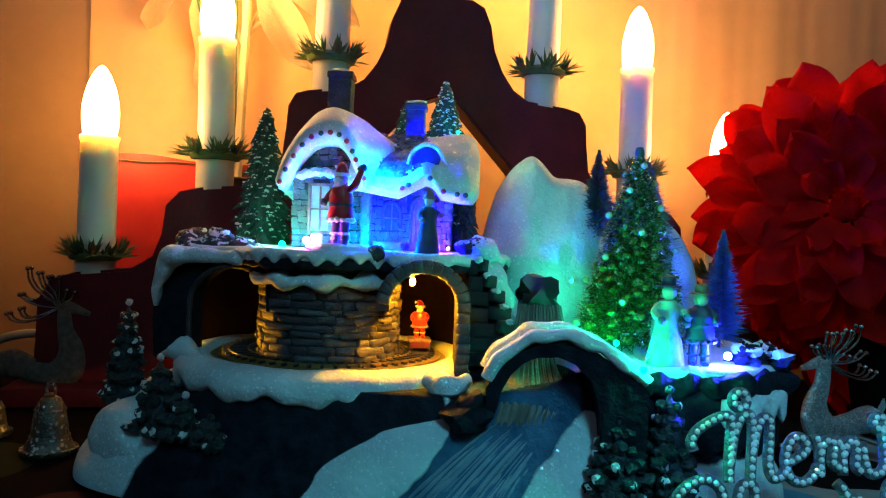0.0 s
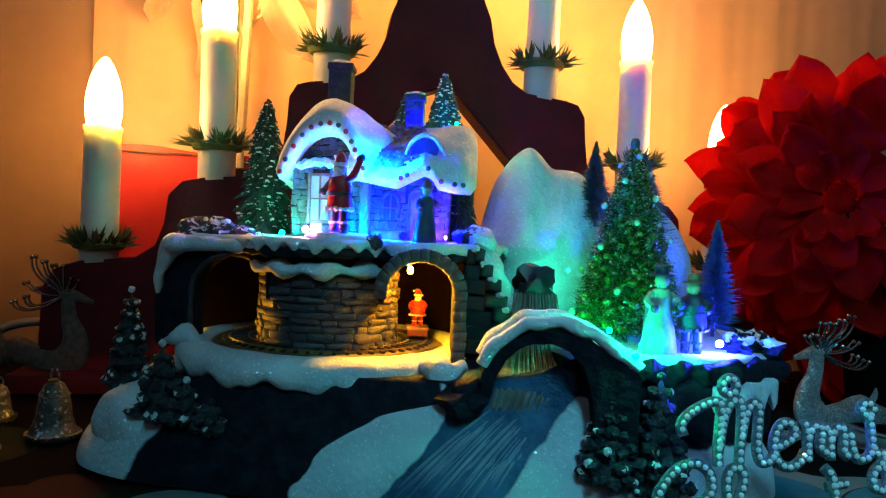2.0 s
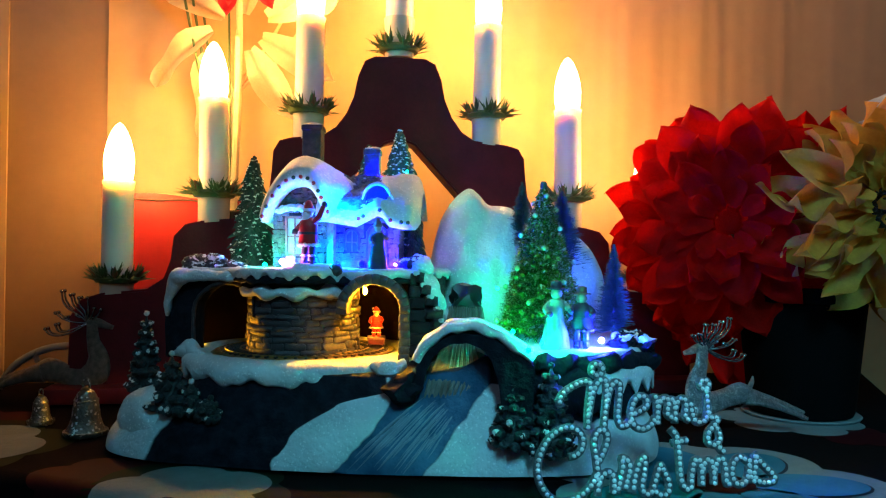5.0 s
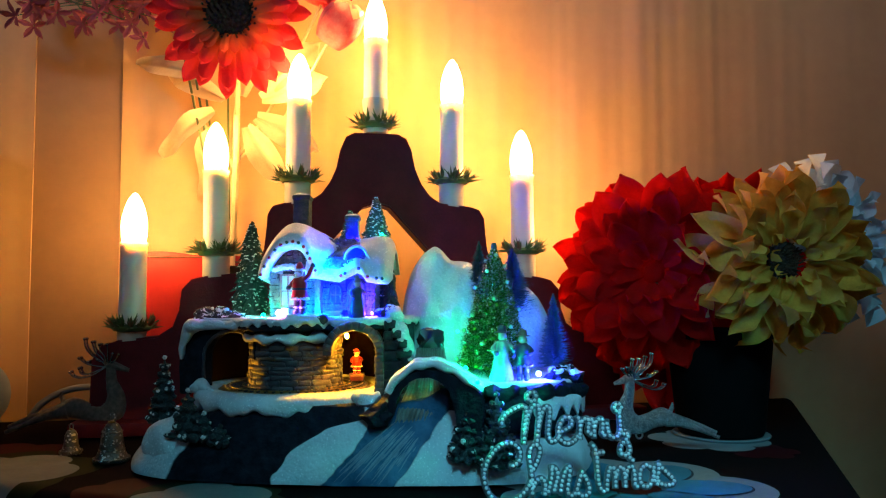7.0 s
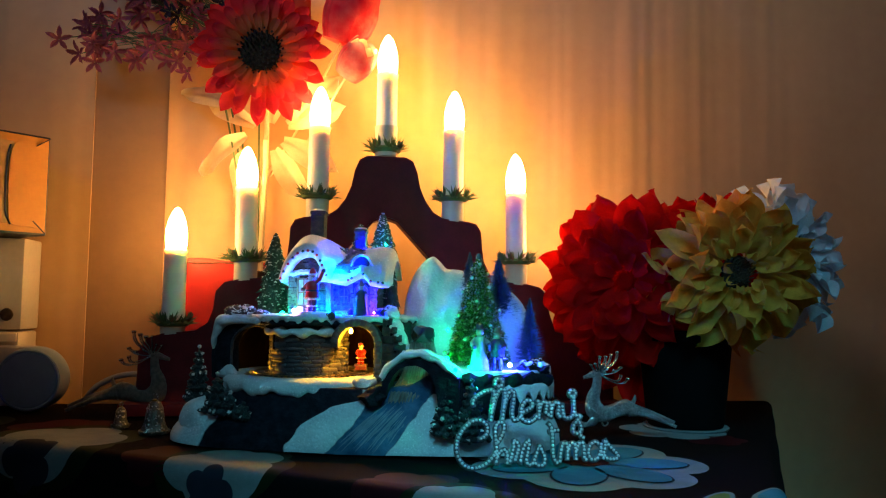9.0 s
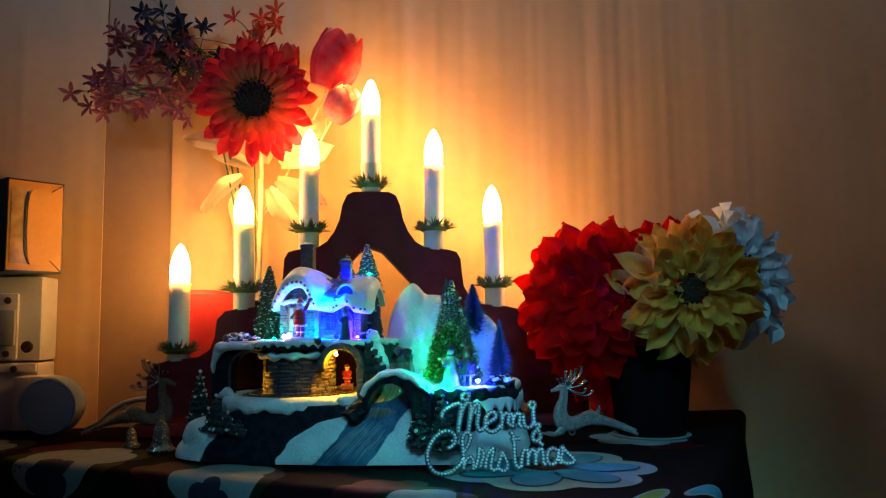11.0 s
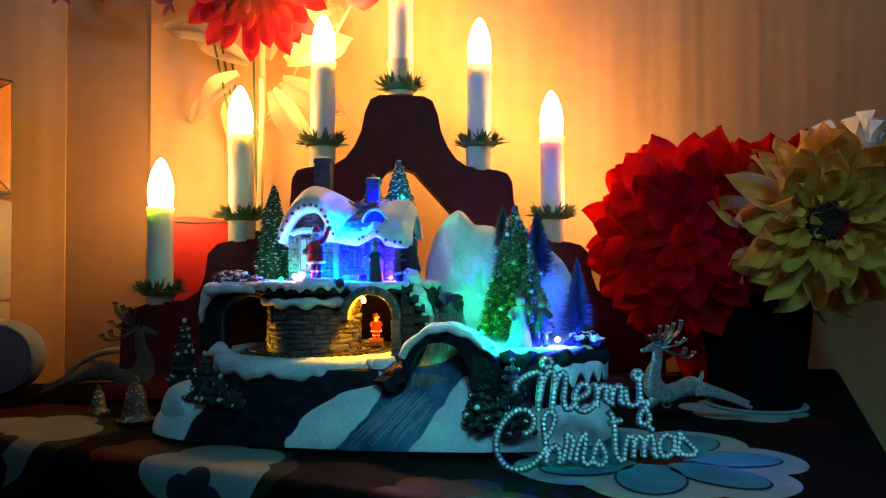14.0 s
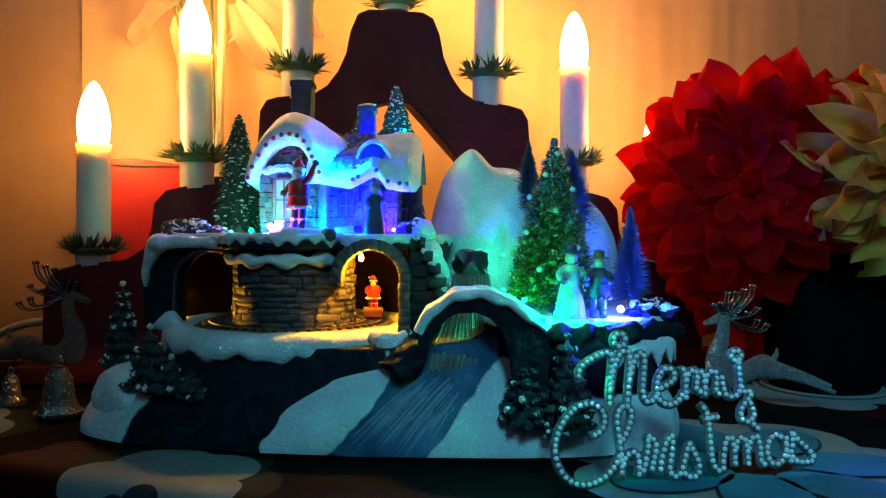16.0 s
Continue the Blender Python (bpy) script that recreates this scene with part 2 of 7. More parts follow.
M_candle = mat("white_candle_plastic", (0.80, 0.78, 0.74), 0.35, noise_scale=25, noise_amount=0.06, sub=0.25, bump=0.05, bump_scale=200)
M_candle.node_tree.nodes["Principled BSDF"].inputs["Subsurface Weight"].default_value = 0.7
M_candle.node_tree.nodes["Principled BSDF"].inputs["Subsurface Radius"].default_value = (0.012, 0.009, 0.006)
M_bulb = mat("lit_frosted_bulb", (0.9, 0.8, 0.6), 0.4, glow=(1.0, 0.50, 0.13), glow_strength=BULB)
M_cup = mat("cream_candle_cup", (0.62, 0.57, 0.48), 0.45, noise_scale=40, noise_amount=0.12)
M_spruce = mat("plastic_spruce_green", (0.05, 0.13, 0.05), 0.5, noise_scale=150, second=(0.10, 0.16, 0.05), obrand=0.25)
M_needle_tip = mat("worn_brown_bud", (0.20, 0.12, 0.05), 0.6, noise_scale=150, noise_amount=0.4)
M_snow = mat("glitter_snow_paint", (0.64, 0.68, 0.70), 0.62, noise_scale=45, second=(0.46, 0.52, 0.56), fine=0.18, bump=0.5, bump_scale=350, fleck=0.06, fleck_scale=1350)
M_rock = mat("dark_painted_rock", (0.014, 0.017, 0.025), 0.6, spec=0.06, noise_scale=120, second=(0.006, 0.008, 0.012), fine=0.4, bump=0.7, bump_scale=260)
M_stone = mat("grey_painted_stone", (0.056, 0.049, 0.054), 0.5, noise_scale=140, second=(0.028, 0.025, 0.030), fine=0.4, bump=0.6, bump_scale=420, obrand=0.25)
M_mortar = mat("dark_mortar", (0.034, 0.030, 0.034), 0.8, noise_scale=160, noise_amount=0.4, bump=0.4, bump_scale=500)
M_housestone = mat("pale_house_stone", (0.17, 0.16, 0.145), 0.6, noise_scale=180, second=(0.08, 0.076, 0.07), fine=0.4, bump=0.6, bump_scale=500, obrand=0.2)
M_pine = mat("painted_pine_green", (0.020, 0.055, 0.042), 0.6, noise_scale=220, second=(0.015, 0.04, 0.03), fine=0.3)
M_pine_snow = mat("pine_snow_tip", (0.66, 0.70, 0.70), 0.7, noise_scale=200, noise_amount=0.2, bump=0.4, bump_scale=600)
M_bottle = mat("bottle_brush_green", (0.05, 0.13, 0.15), 0.55, noise_scale=200, noise_amount=0.5, obrand=0.2)
M_tinsel = mat("green_tinsel_resin", (0.10, 0.25, 0.03), 0.26, metal=0.3, noise_scale=160, second=(0.035, 0.12, 0.015), bump=0.6, bump_scale=500, fleck=0.22, fleck_scale=1000)
M_stream = mat("blue_painted_water", (0.05, 0.14, 0.25), 0.2, noise_scale=30, second=(0.03, 0.08, 0.15), fine=0.3, coat=0.6, bump=0.2, bump_scale=120)
M_foam = mat("pale_water_streak", (0.13, 0.21, 0.29), 0.4, noise_scale=60, second=(0.05, 0.10, 0.17), fine=0.2)
M_track = mat("brass_track_plate", (0.30, 0.19, 0.06), 0.35, metal=0.5, noise_scale=130, noise_amount=0.4, bump=0.3, bump_scale=600)
M_lining = mat("shade_dark_lining", (0.006, 0.0042, 0.0025), 1.0, noise_scale=60, noise_amount=0.3, spec=0.0)
M_black = mat("black_plastic", (0.012, 0.012, 0.014), 0.45, noise_scale=60, noise_amount=0.3)
M_chrome = mat("silver_plating", (0.78, 0.80, 0.82), 0.28, metal=1.0, noise_scale=120, noise_amount=0.12, bump=0.12, bump_scale=800)
M_antler = mat("dark_silver_plating", (0.34, 0.36, 0.38), 0.2, metal=1.0, noise_scale=120, noise_amount=0.2, bump=0.12, bump_scale=800)
M_glitter = mat("silver_glitter", (0.48, 0.53, 0.55), 0.32, metal=0.85, noise_scale=300, noise_amount=0.4, bump=1.0, bump_scale=1500, fleck=0.25, fleck_scale=1800)
# Darker, warmer copy of silver_glitter; dim candlelight is put into its colour.
M_glitter_dim = mat("dim_silver_glitter", (0.30, 0.27, 0.22), 0.45, metal=0.6, noise_scale=300, noise_amount=0.4, bump=0.8, bump_scale=1500)
M_pewter = mat("worn_pewter", (0.24, 0.24, 0.21), 0.34, metal=0.85, noise_scale=110, second=(0.10, 0.10, 0.085), fine=0.4, bump=0.8, bump_scale=420, fleck=0.12, fleck_scale=800)
M_red_petal = cloth_leaf("red_fabric_petal", (0.60, 0.005, 0.003), (0.46, 0.003, 0.002), 0.48, obrand=0.08)
M_yellow_petal = cloth_leaf("yellow_fabric_petal", (0.82, 0.41, 0.06), (0.60, 0.28, 0.04), 0.5)
M_white_petal = cloth_leaf("white_fabric_petal", (0.66, 0.70, 0.76), (0.55, 0.60, 0.66), 0.3)
M_gerbera = cloth_leaf("crimson_fabric_petal", (0.78, 0.05, 0.06), (0.72, 0.14, 0.07), 0.5)
M_pink = cloth_leaf("pink_fabric_petal", (0.86, 0.13, 0.17), (0.90, 0.42, 0.38), 0.45)
M_cream_leaf = cloth_leaf("cream_fabric_leaf", (0.80, 0.72, 0.52), (0.70, 0.60, 0.40), 0.5)
M_flower_eye = mat("dark_flower_eye", (0.075, 0.040, 0.018), 0.9, noise_scale=300, noise_amount=0.6, bump=1.0, bump_scale=900)
M_stem = mat("green_stem_plastic", (0.10, 0.16, 0.06), 0.5, noise_scale=80, noise_amount=0.4)
M_redpanel = mat("red_satin_card", (0.62, 0.035, 0.03), 0.4, noise_scale=20, second=(0.50, 0.02, 0.02), fine=0.1, bump=0.1, bump_scale=200)
M_pot = mat("black_pot", (0.004, 0.004, 0.0045), 0.7, noise_scale=40, noise_amount=0.3, spec=0.03)
M_switch = mat("ivory_switch_plastic", (0.62, 0.56, 0.50), 0.35, noise_scale=25, noise_amount=0.12, fine=0.15)
M_switch_grey = mat("grey_switch_plastic", (0.34, 0.35, 0.34), 0.35, noise_scale=25, noise_amount=0.2, fine=0.15)
M_screw = mat("rusty_screw", (0.12, 0.07, 0.05), 0.5, metal=0.5, noise_scale=200, noise_amount=0.5)
M_plug = mat("pale_blue_plug", (0.22, 0.33, 0.50), 0.35, noise_scale=30, noise_amount=0.1, fine=0.1)
M_cardboard = mat("orange_box_card", (0.66, 0.27, 0.03), 0.5, noise_scale=30, noise_amount=0.12, fine=0.15)
M_boxside = mat("black_box_print", (0.02, 0.022, 0.025), 0.4, noise_scale=30, noise_amount=0.3)
M_film = mat("clear_window_film", (0.62, 0.34, 0.10), 0.12, noise_scale=70, noise_amount=0.4, coat=0.8, bump=0.8, bump_scale=90)
M_cable = mat("grey_cable", (0.30, 0.29, 0.27), 0.5, noise_scale=60, noise_amount=0.2)


def led(name, color, strength):
    return mat(name, color, 0.3, glow=color, glow_strength=strength)


M_led_green = led("green_led", (0.0, 1.0, 0.45), 2300)
M_led_green_dim = led("dim_green_led", (0.0, 1.0, 0.45), 3000)
M_led_blue = led("blue_led", (0.0, 0.0, 1.0), 22000)
M_led_blue_dim = led("dim_blue_led", (0.02, 0.03, 1.0), 8000)
M_led_cyan = led("azure_led", (0.0, 0.30, 1.0), 22000)
M_led_white = led("pinkish_white_led", (1.0, 0.20, 0.58), 900)
M_led_amber = led("amber_led", (1.0, 0.42, 0.01), 8500)
M_led_pink = led("pink_led", (0.95, 0.16, 0.85), 1600)

# ---- room ----
WALL = Matrix.Translation((0, 0.63, 0)) @ pose(0, 0, 0, 0, 0, 12.41)   # along the wall, into it, up
Z0, Z1 = -0.75, 1.75


def wall_sheet(x0, x1, recess, ripple, steps):
    """A wall stretch with real thickness; faint ripples put candlelight streaks into its shape."""
    bm = bmesh.new()
    rows = []
    nz = 24 if ripple else 1
    for k in range(steps + 1):
        x = x0 + (x1 - x0) * k / steps
        col = []
        for j in range(nz + 1):
            z = Z0 + (Z1 - Z0) * j / nz
            d = ripple * (1.0 - 0.7 * min(1.0, max(0.0, (x - 0.22) / 0.30))) * (noise.noise(Vector((x * 22, z * 0.8, 3.0))) + 0.55 * noise.noise(Vector((x * 75, z * 0.9, 9.0))) + 0.12 * noise.noise(Vector((x * 190, z * 1.2, 5.0))))
            col.append(bm.verts.new((x, recess + d, z)))
        rows.append(col)
    for a, b in zip(rows, rows[1:]):
        for j in range(nz):
            bm.faces.new((a[j], b[j], b[j + 1], a[j + 1]))
    geo = bmesh.ops.extrude_face_region(bm, geom=bm.faces[:])
    for v in (g for g in geo["geom"] if isinstance(g, bmesh.types.BMVert)):
        v.co.y = 0.12
    bmesh.ops.transform(bm, matrix=WALL, verts=bm.verts)
    return bm


solo("wall_back", wall_sheet(-0.273, 1.55, 0.0, 0.0024, 420), M_wall, "ochre painted plaster wall lit by the candles", "wall", kind="structure")
# Shade on the flat wall, put in as a strip of darker tan.
solo("wall_shade_strip", wall_sheet(-0.354, -0.273, 0.0025, 0.0, 1), M_strip, "slightly recessed wall strip, its shade put into a darker tan", "wall", kind="structure")
solo("wall_switch_side", wall_sheet(-1.30, -0.354, 0.0, 0.0015, 200), M_wall, "ochre painted plaster wall beside the switches", "wall", kind="structure")

bm = bmesh.new()
box(bm, (-1.6, -1.0, Z0 - 0.05), (1.7, 1.2, Z0))
solo("floor", bm, M_floor, "dark plain floor of the room", "floor", kind="structure")
# Unseen; made pale to bounce candlelight onto the upper wall.
bm = bmesh.new()
box(bm, (-1.6, -1.0, Z1), (1.7, 1.2, Z1 + 0.05))
solo("ceiling", bm, M_bounce, "unseen off-white ceiling that bounces candlelight", "ceiling", kind="structure")
# Unseen as well; its pale paint is a reflector for the back wall.
bm = bmesh.new()
box(bm, (1.55, -1.0, Z0), (1.65, 1.15, Z1))
solo("wall_right", bm, M_bounce, "unseen off-white side wall that bounces candlelight", "wall", kind="structure")
OPENINGS = ((-0.73, -0.37, 0.92, 1.28), (0.17, 0.53, 0.82, 1.18))     # x0, x1, z0, z1 of two unseen windows added for the fill lamps
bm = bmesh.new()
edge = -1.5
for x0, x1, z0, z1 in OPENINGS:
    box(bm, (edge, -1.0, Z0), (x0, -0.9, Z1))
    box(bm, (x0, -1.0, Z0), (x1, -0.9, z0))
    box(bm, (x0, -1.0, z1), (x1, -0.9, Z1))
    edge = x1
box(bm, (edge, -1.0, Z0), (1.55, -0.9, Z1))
solo("wall_behind", bm, M_room, "plain dim wall across the room with two added window openings", "wall", kind="structure")
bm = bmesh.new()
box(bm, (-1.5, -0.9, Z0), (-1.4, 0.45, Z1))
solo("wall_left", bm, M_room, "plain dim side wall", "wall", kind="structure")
# Unseen frames added round the fill lamps' openings.
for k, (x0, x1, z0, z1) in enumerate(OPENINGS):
    win = thing("window_%d" % (k + 1), ((x0 + x1) / 2, -0.95, z0), "unseen white framed window added for a fill lamp", "window", kind="structure")
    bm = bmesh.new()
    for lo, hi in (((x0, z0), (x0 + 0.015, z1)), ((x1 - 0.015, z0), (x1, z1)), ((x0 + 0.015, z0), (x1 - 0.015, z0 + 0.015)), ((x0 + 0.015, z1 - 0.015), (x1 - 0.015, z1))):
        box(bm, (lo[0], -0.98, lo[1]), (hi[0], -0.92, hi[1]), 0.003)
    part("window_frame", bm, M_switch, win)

# ---- table and its printed cloth ----
TABLE = Matrix.Translation((0.26, 0.155, 0)) @ pose(0, 0, 0, 0, 0, -18.0)   # along the front edge, inwards, up
DROP, BEND = 0.34, 0.010


def table_depth(u):
    """How far in the top reaches before the wall."""
    p = TABLE @ Vector((u, 0, 0))
    d = TABLE.to_3x3() @ Vector((0, 1, 0))
    return (0.63 + 0.22 * p.x - p.y) / (d.y - 0.22 * d.x) - 0.014


def drape(u, v, lift=0.0):
    """A place on the cloth: inside the edges it lies flat, past them it bends over and hangs."""
    du, dv = max(0.0, u), max(0.0, -v)
    d = math.hypot(du, dv)
    x, y, z = min(u, 0.0), max(v, 0.0), lift
    if d > 1e-9:
        ox, oy = du / d, -dv / d
        a = min(d / BEND, math.pi / 2)
        out = BEND * math.sin(a) + lift * math.sin(a)
        z = -BEND * (1 - math.cos(a)) - max(0.0, d - BEND * math.pi / 2) + lift * math.cos(a)
        fold = 0.006 * min(1.0, max(0.0, d - BEND) / 0.08) * math.sin((u - v) * 38)
        x, y = x + ox * (out + fold), y + oy * (out + fold)
    return TABLE @ Vector((x, y, z))


table = thing("side_table", (0.0, 0.35, -0.75), "low wooden side table under a dark printed cloth", "table")
bm = bmesh.new()
us = [-1.0 + 0.05 * k for k in range(21)]
outline = [(TABLE @ Vector((u, 0.006, 0)))[:2] for u in us] + [(TABLE @ Vector((u, table_depth(u), 0)))[:2] for u in reversed(us)]
outline = [p for p in outline]
plate(bm, [(x - 0.004, y) for x, y in outline], -0.026, -0.003)
M_wood = mat("brown_table_wood", (0.14, 0.08, 0.045), 0.5, noise_scale=12, noise_amount=0.4, fine=0.3)
part("tabletop", bm, M_wood, table)
for u, v in ((-0.03, 0.03), (-0.95, 0.02), (-0.03, 0.40), (-0.80, 0.10)):
    bm = bmesh.new()
    box(bm, (u - 0.02, v - 0.0, -0.75), (u + 0.02, v + 0.04, -0.026), 0.003, TABLE)
    part("leg", bm, M_wood, table)

bm = bmesh.new()
ulist = [-1.0 + 0.02 * k for k in range(50)] + [0.0, 0.003, 0.006, 0.01, 0.016, 0.03, 0.06, 0.1, 0.15, 0.2, 0.27, DROP]
vfix = [-DROP, -0.27, -0.2, -0.15, -0.1, -0.06, -0.03, -0.016, -0.01, -0.006, -0.003, 0.0]
cols = []
for u in ulist:
    vm = table_depth(min(u, 0.0))
    col = [bm.verts.new(drape(u, v)) for v in vfix] + [bm.verts.new(drape(u, vm * k / 14)) for k in range(1, 15)]
    cols.append(col)
for a, b in zip(cols, cols[1:]):
    for j in range(len(a) - 1):
        bm.faces.new((a[j], b[j], b[j + 1], a[j + 1]))
cloth = solo("tablecloth", bm, M_cloth, "dark cotton tablecloth printed with large white and blue flowers", "tablecloth", origin=(0.0, 0.35, 0.0))


def print_on_cloth(name, cx, cy, radius, mtl, lift, rings=9):
    """A flat printed shape; radius is a function of the angle, cx and cy a world place on the cloth's sheet."""
    p = TABLE.inverted() @ Vector((cx, cy, 0))
    bm = bmesh.new()
    N = 72
    mid = bm.verts.new(drape(p.x, p.y, lift))
    prev = None
    for k in range(1, rings + 1):
        ring = []
        for j in range(N):
            a = 2 * math.pi * j / N
            r = radius(a) * k / rings
            ring.append(bm.verts.new(drape(p.x + r * math.cos(a), p.y + r * math.sin(a), lift)))
        for j in range(N):
            q = (j + 1) % N
            if prev:
                bm.faces.new((prev[j], ring[j], ring[q], prev[q]))
            else:
                bm.faces.new((mid, ring[j], ring[q]))
        prev = ring
    return part(name, bm, mtl, cloth)


def lobes(r, n, depth, phase=0.0, squash=1.0, turn=0.0):
    def f(a):
        k = r * (1 - depth + depth * abs(math.cos(n * (a - phase) / 2)) ** 0.6)
        return k * math.hypot(math.cos(a - turn), squash * math.sin(a - turn)) if squash != 1 else k
    return f


def petal_round(dx, dy, rx, ry, turn):
    """An oval with its own centre, as a radius about that centre."""
    def f(a):
        c, s = math.cos(a - turn), math.sin(a - turn)
        return rx * ry / math.hypot(ry * c, rx * s)
    return f


def cloth_flower(cx, cy, size, petals=7, phase=0.0, inner=M_print_blue):
    print_on_cloth("printed_flower", cx, cy, lobes(size, petals, 0.2, phase), M_print_white, 0.0006)
    for k in range(petals):
        a = phase + 2 * math.pi * k / petals
        d = TABLE.to_3x3() @ Vector((math.cos(a), math.sin(a), 0))
        px, py = cx + d.x * size * 0.50, cy + d.y * size * 0.50
        print_on_cloth("petal_outline", px, py, petal_round(0, 0, size * 0.355, size * 0.222, a), M_print_dark, 0.0010, 5)
        print_on_cloth("printed_petal", px, py, petal_round(0, 0, size * 0.338, size * 0.205, a), inner, 0.0014, 5)
    print_on_cloth("printed_centre", cx, cy, lobes(size * 0.2, 5, 0.1), M_print_red, 0.0018, 4)


cloth_flower(0.178, 0.302, 0.088, 7, 0.35)
M_print_lime = mat("cloth_print_lime", (0.16, 0.20, 0.04), 0.7, noise_scale=30, noise_amount=0.3, fine=0.2, spec=0.08)
for cx, cy, turn, core in ((0.243, 0.200, 1.35, M_print_lime), (0.288, 0.228, 1.15, M_print_blue)):   # leaves near the table's corner
    print_on_cloth("printed_leaf", cx, cy, petal_round(0, 0, 0.030, 0.0085, turn), M_print_white, 0.0006, 5)
    print_on_cloth("leaf_core", cx, cy, petal_round(0, 0, 0.024, 0.0058, turn), core, 0.0010, 5)
print_on_cloth("printed_flower", 0.275, 0.462, lobes(0.048, 6, 0.2), M_print_white, 0.0006)
for cx, cy, s, ph in ((-0.243, 0.337, 0.056, 0.3), (-0.080, 0.268, 0.044, 0.9), (0.088, 0.186, 0.034, 0.1), (-0.40, 0.385, 0.06, 0.5)):
    print_on_cloth("green_halo", cx, cy, lobes(s * 1.25, 5, 0.2, ph + 0.4), M_print_green, 0.0004)
    print_on_cloth("printed_flower", cx, cy, lobes(s, 5, 0.22, ph), M_print_white, 0.0008)
    q = Vector((cx, cy, 0)) + TABLE.to_3x3() @ Vector((0, -s * 0.62, 0))
    print_on_cloth("printed_centre", q.x, q.y, lobes(s * 0.48, 5, 0.3, ph + 0.5), M_print_dark, 0.0012)
for cx, cy, s in ((-0.27, 0.39, 0.05), (-0.13, 0.29, 0.035), (0.06, 0.215, 0.04), (0.30, 0.42, 0.03)):
    print_on_cloth("red_print", cx, cy, lobes(s, 6, 0.25, 0.2), M_print_red, 0.0003)

# ---- seven-armed electric candle arch ----
ARCH = Matrix.Translation((0, 0.53, 0)) @ pose(0, 0, 0, 0, 0, 12.41)
AX = -0.007
arch = thing("candle_arch", (-0.007, 0.53, 0.0), "maroon wooden candle arch with seven lit white electric candles", "candle arch")
half = [(0.0, 0.268), (0.020, 0.268), (0.028, 0.264), (0.033, 0.252), (0.036, 0.236), (0.042, 0.222), (0.050, 0.211), (0.060, 0.2045), (0.088, 0.2015), (0.097, 0.199), (0.102, 0.191), (0.103, 0.176),
        (0.105, 0.160), (0.112, 0.146), (0.124, 0.139), (0.155, 0.136), (0.167, 0.133), (0.175, 0.124), (0.177, 0.106), (0.182, 0.092), (0.194, 0.084), (0.226, 0.081), (0.240, 0.076), (0.247, 0.064), (0.249, 0.002),
        (0.205, 0.002), (0.165, 0.034), (0.060, 0.147), (0.012, 0.199), (0.0, 0.203)]
bm = bmesh.new()
for s in (1, -1):
    pts = [(AX + s * (x - (0.0055 * min(1.0, max(0.0, (x - 0.06) / 0.05)) if s < 0 else 0.0)), z) for x, z in half]
    vs = [bm.verts.new((x, -0.011, z)) for x, z in pts]
    bm.faces.new(vs if s > 0 else vs[::-1])
bmesh.ops.remove_doubles(bm, verts=bm.verts, dist=1e-6)
bmesh.ops.recalc_face_normals(bm, faces=bm.faces)
geo = bmesh.ops.extrude_face_region(bm, geom=bm.faces[:])
bmesh.ops.translate(bm, verts=[g for g in geo["geom"] if isinstance(g, bmesh.types.BMVert)], vec=(0, 0.024, 0))
bmesh.ops.recalc_face_normals(bm, faces=bm.faces)
es = [e for e in bm.edges if len(e.link_faces) == 2 and e.calc_face_angle(0) > 1.2 and abs(e.verts[0].co.y - e.verts[1].co.y) < 1e-5]
bmesh.ops.bevel(bm, geom=es, offset=0.0016, segments=2, affect="EDGES")
bmesh.ops.transform(bm, matrix=ARCH, verts=bm.verts)
part("arch_board", bm, M_maroon, arch)
bm = bmesh.new()
box(bm, (AX - 0.255, -0.03, 0.002), (AX + 0.255, 0.03, 0.014), 0.003, ARCH)
part("foot_board", bm, M_maroon, arch)


def wreath_mesh():
    """A ring of short plastic spruce sprigs with a few buds."""
    rnd = random.Random(5)
    bm = bmesh.new()

    def leaf(root, d, ln, wd, mi=0):
        side = d.cross(Vector((0, 0, 1)))
        side = side.normalized() if side.length > 1e-4 else Vector((1, 0, 0))
        up = side.cross(d)
        mid = root + d * ln * 0.45 + up * ln * 0.06
        v = [bm.verts.new(p) for p in (root - side * wd * 0.4, root + side * wd * 0.4, mid + side * wd, mid - side * wd, root + d * ln + up * ln * 0.10, mid + up * wd * 0.8, mid - up * wd * 0.5)]
        for t in ((0, 1, 2, 5), (0, 5, 3), (5, 2, 4), (3, 5, 4), (0, 3, 6), (0, 6, 2, 1), (6, 4, 2), (3, 4, 6)):
            bm.faces.new([v[i] for i in t]).material_index = mi

    for c in range(11):   # tufts of pointed plastic leaves round the ring
        a0 = 2 * math.pi * c / 11 + rnd.uniform(-0.12, 0.12)
        root = Vector((0.0135 * math.cos(a0), 0.0135 * math.sin(a0), 0.0))
        for k in range(13):
            a = a0 + rnd.uniform(-0.95, 0.95)
            el = rnd.uniform(-0.15, 1.25)
            d = Vector((math.cos(a) * math.cos(el), math.sin(a) * math.cos(el), math.sin(el)))
            leaf(root + Vector((rnd.uniform(-0.002, 0.002), rnd.uniform(-0.002, 0.002), rnd.uniform(-0.002, 0.001))), d, rnd.uniform(0.009, 0.0155), rnd.uniform(0.0008, 0.0014))
        if c % 3 == 0:
            d = Vector((math.cos(a0) * 0.6, math.sin(a0) * 0.6, 0.8)).normalized()
            tube(bm, [root, root + d * 0.005, root + d * 0.011], [0.0016, 0.0024, 0.0004], 7, 3, mi=1)
    lathe(bm, [(0.0105, -0.004), (0.015, -0.003), (0.0165, 0.0), (0.013, 0.0025), (0.0105, 0.002), (0.0105, -0.004)], seg=24)
    return finish(bm, "wreath", [M_spruce, M_needle_tip])


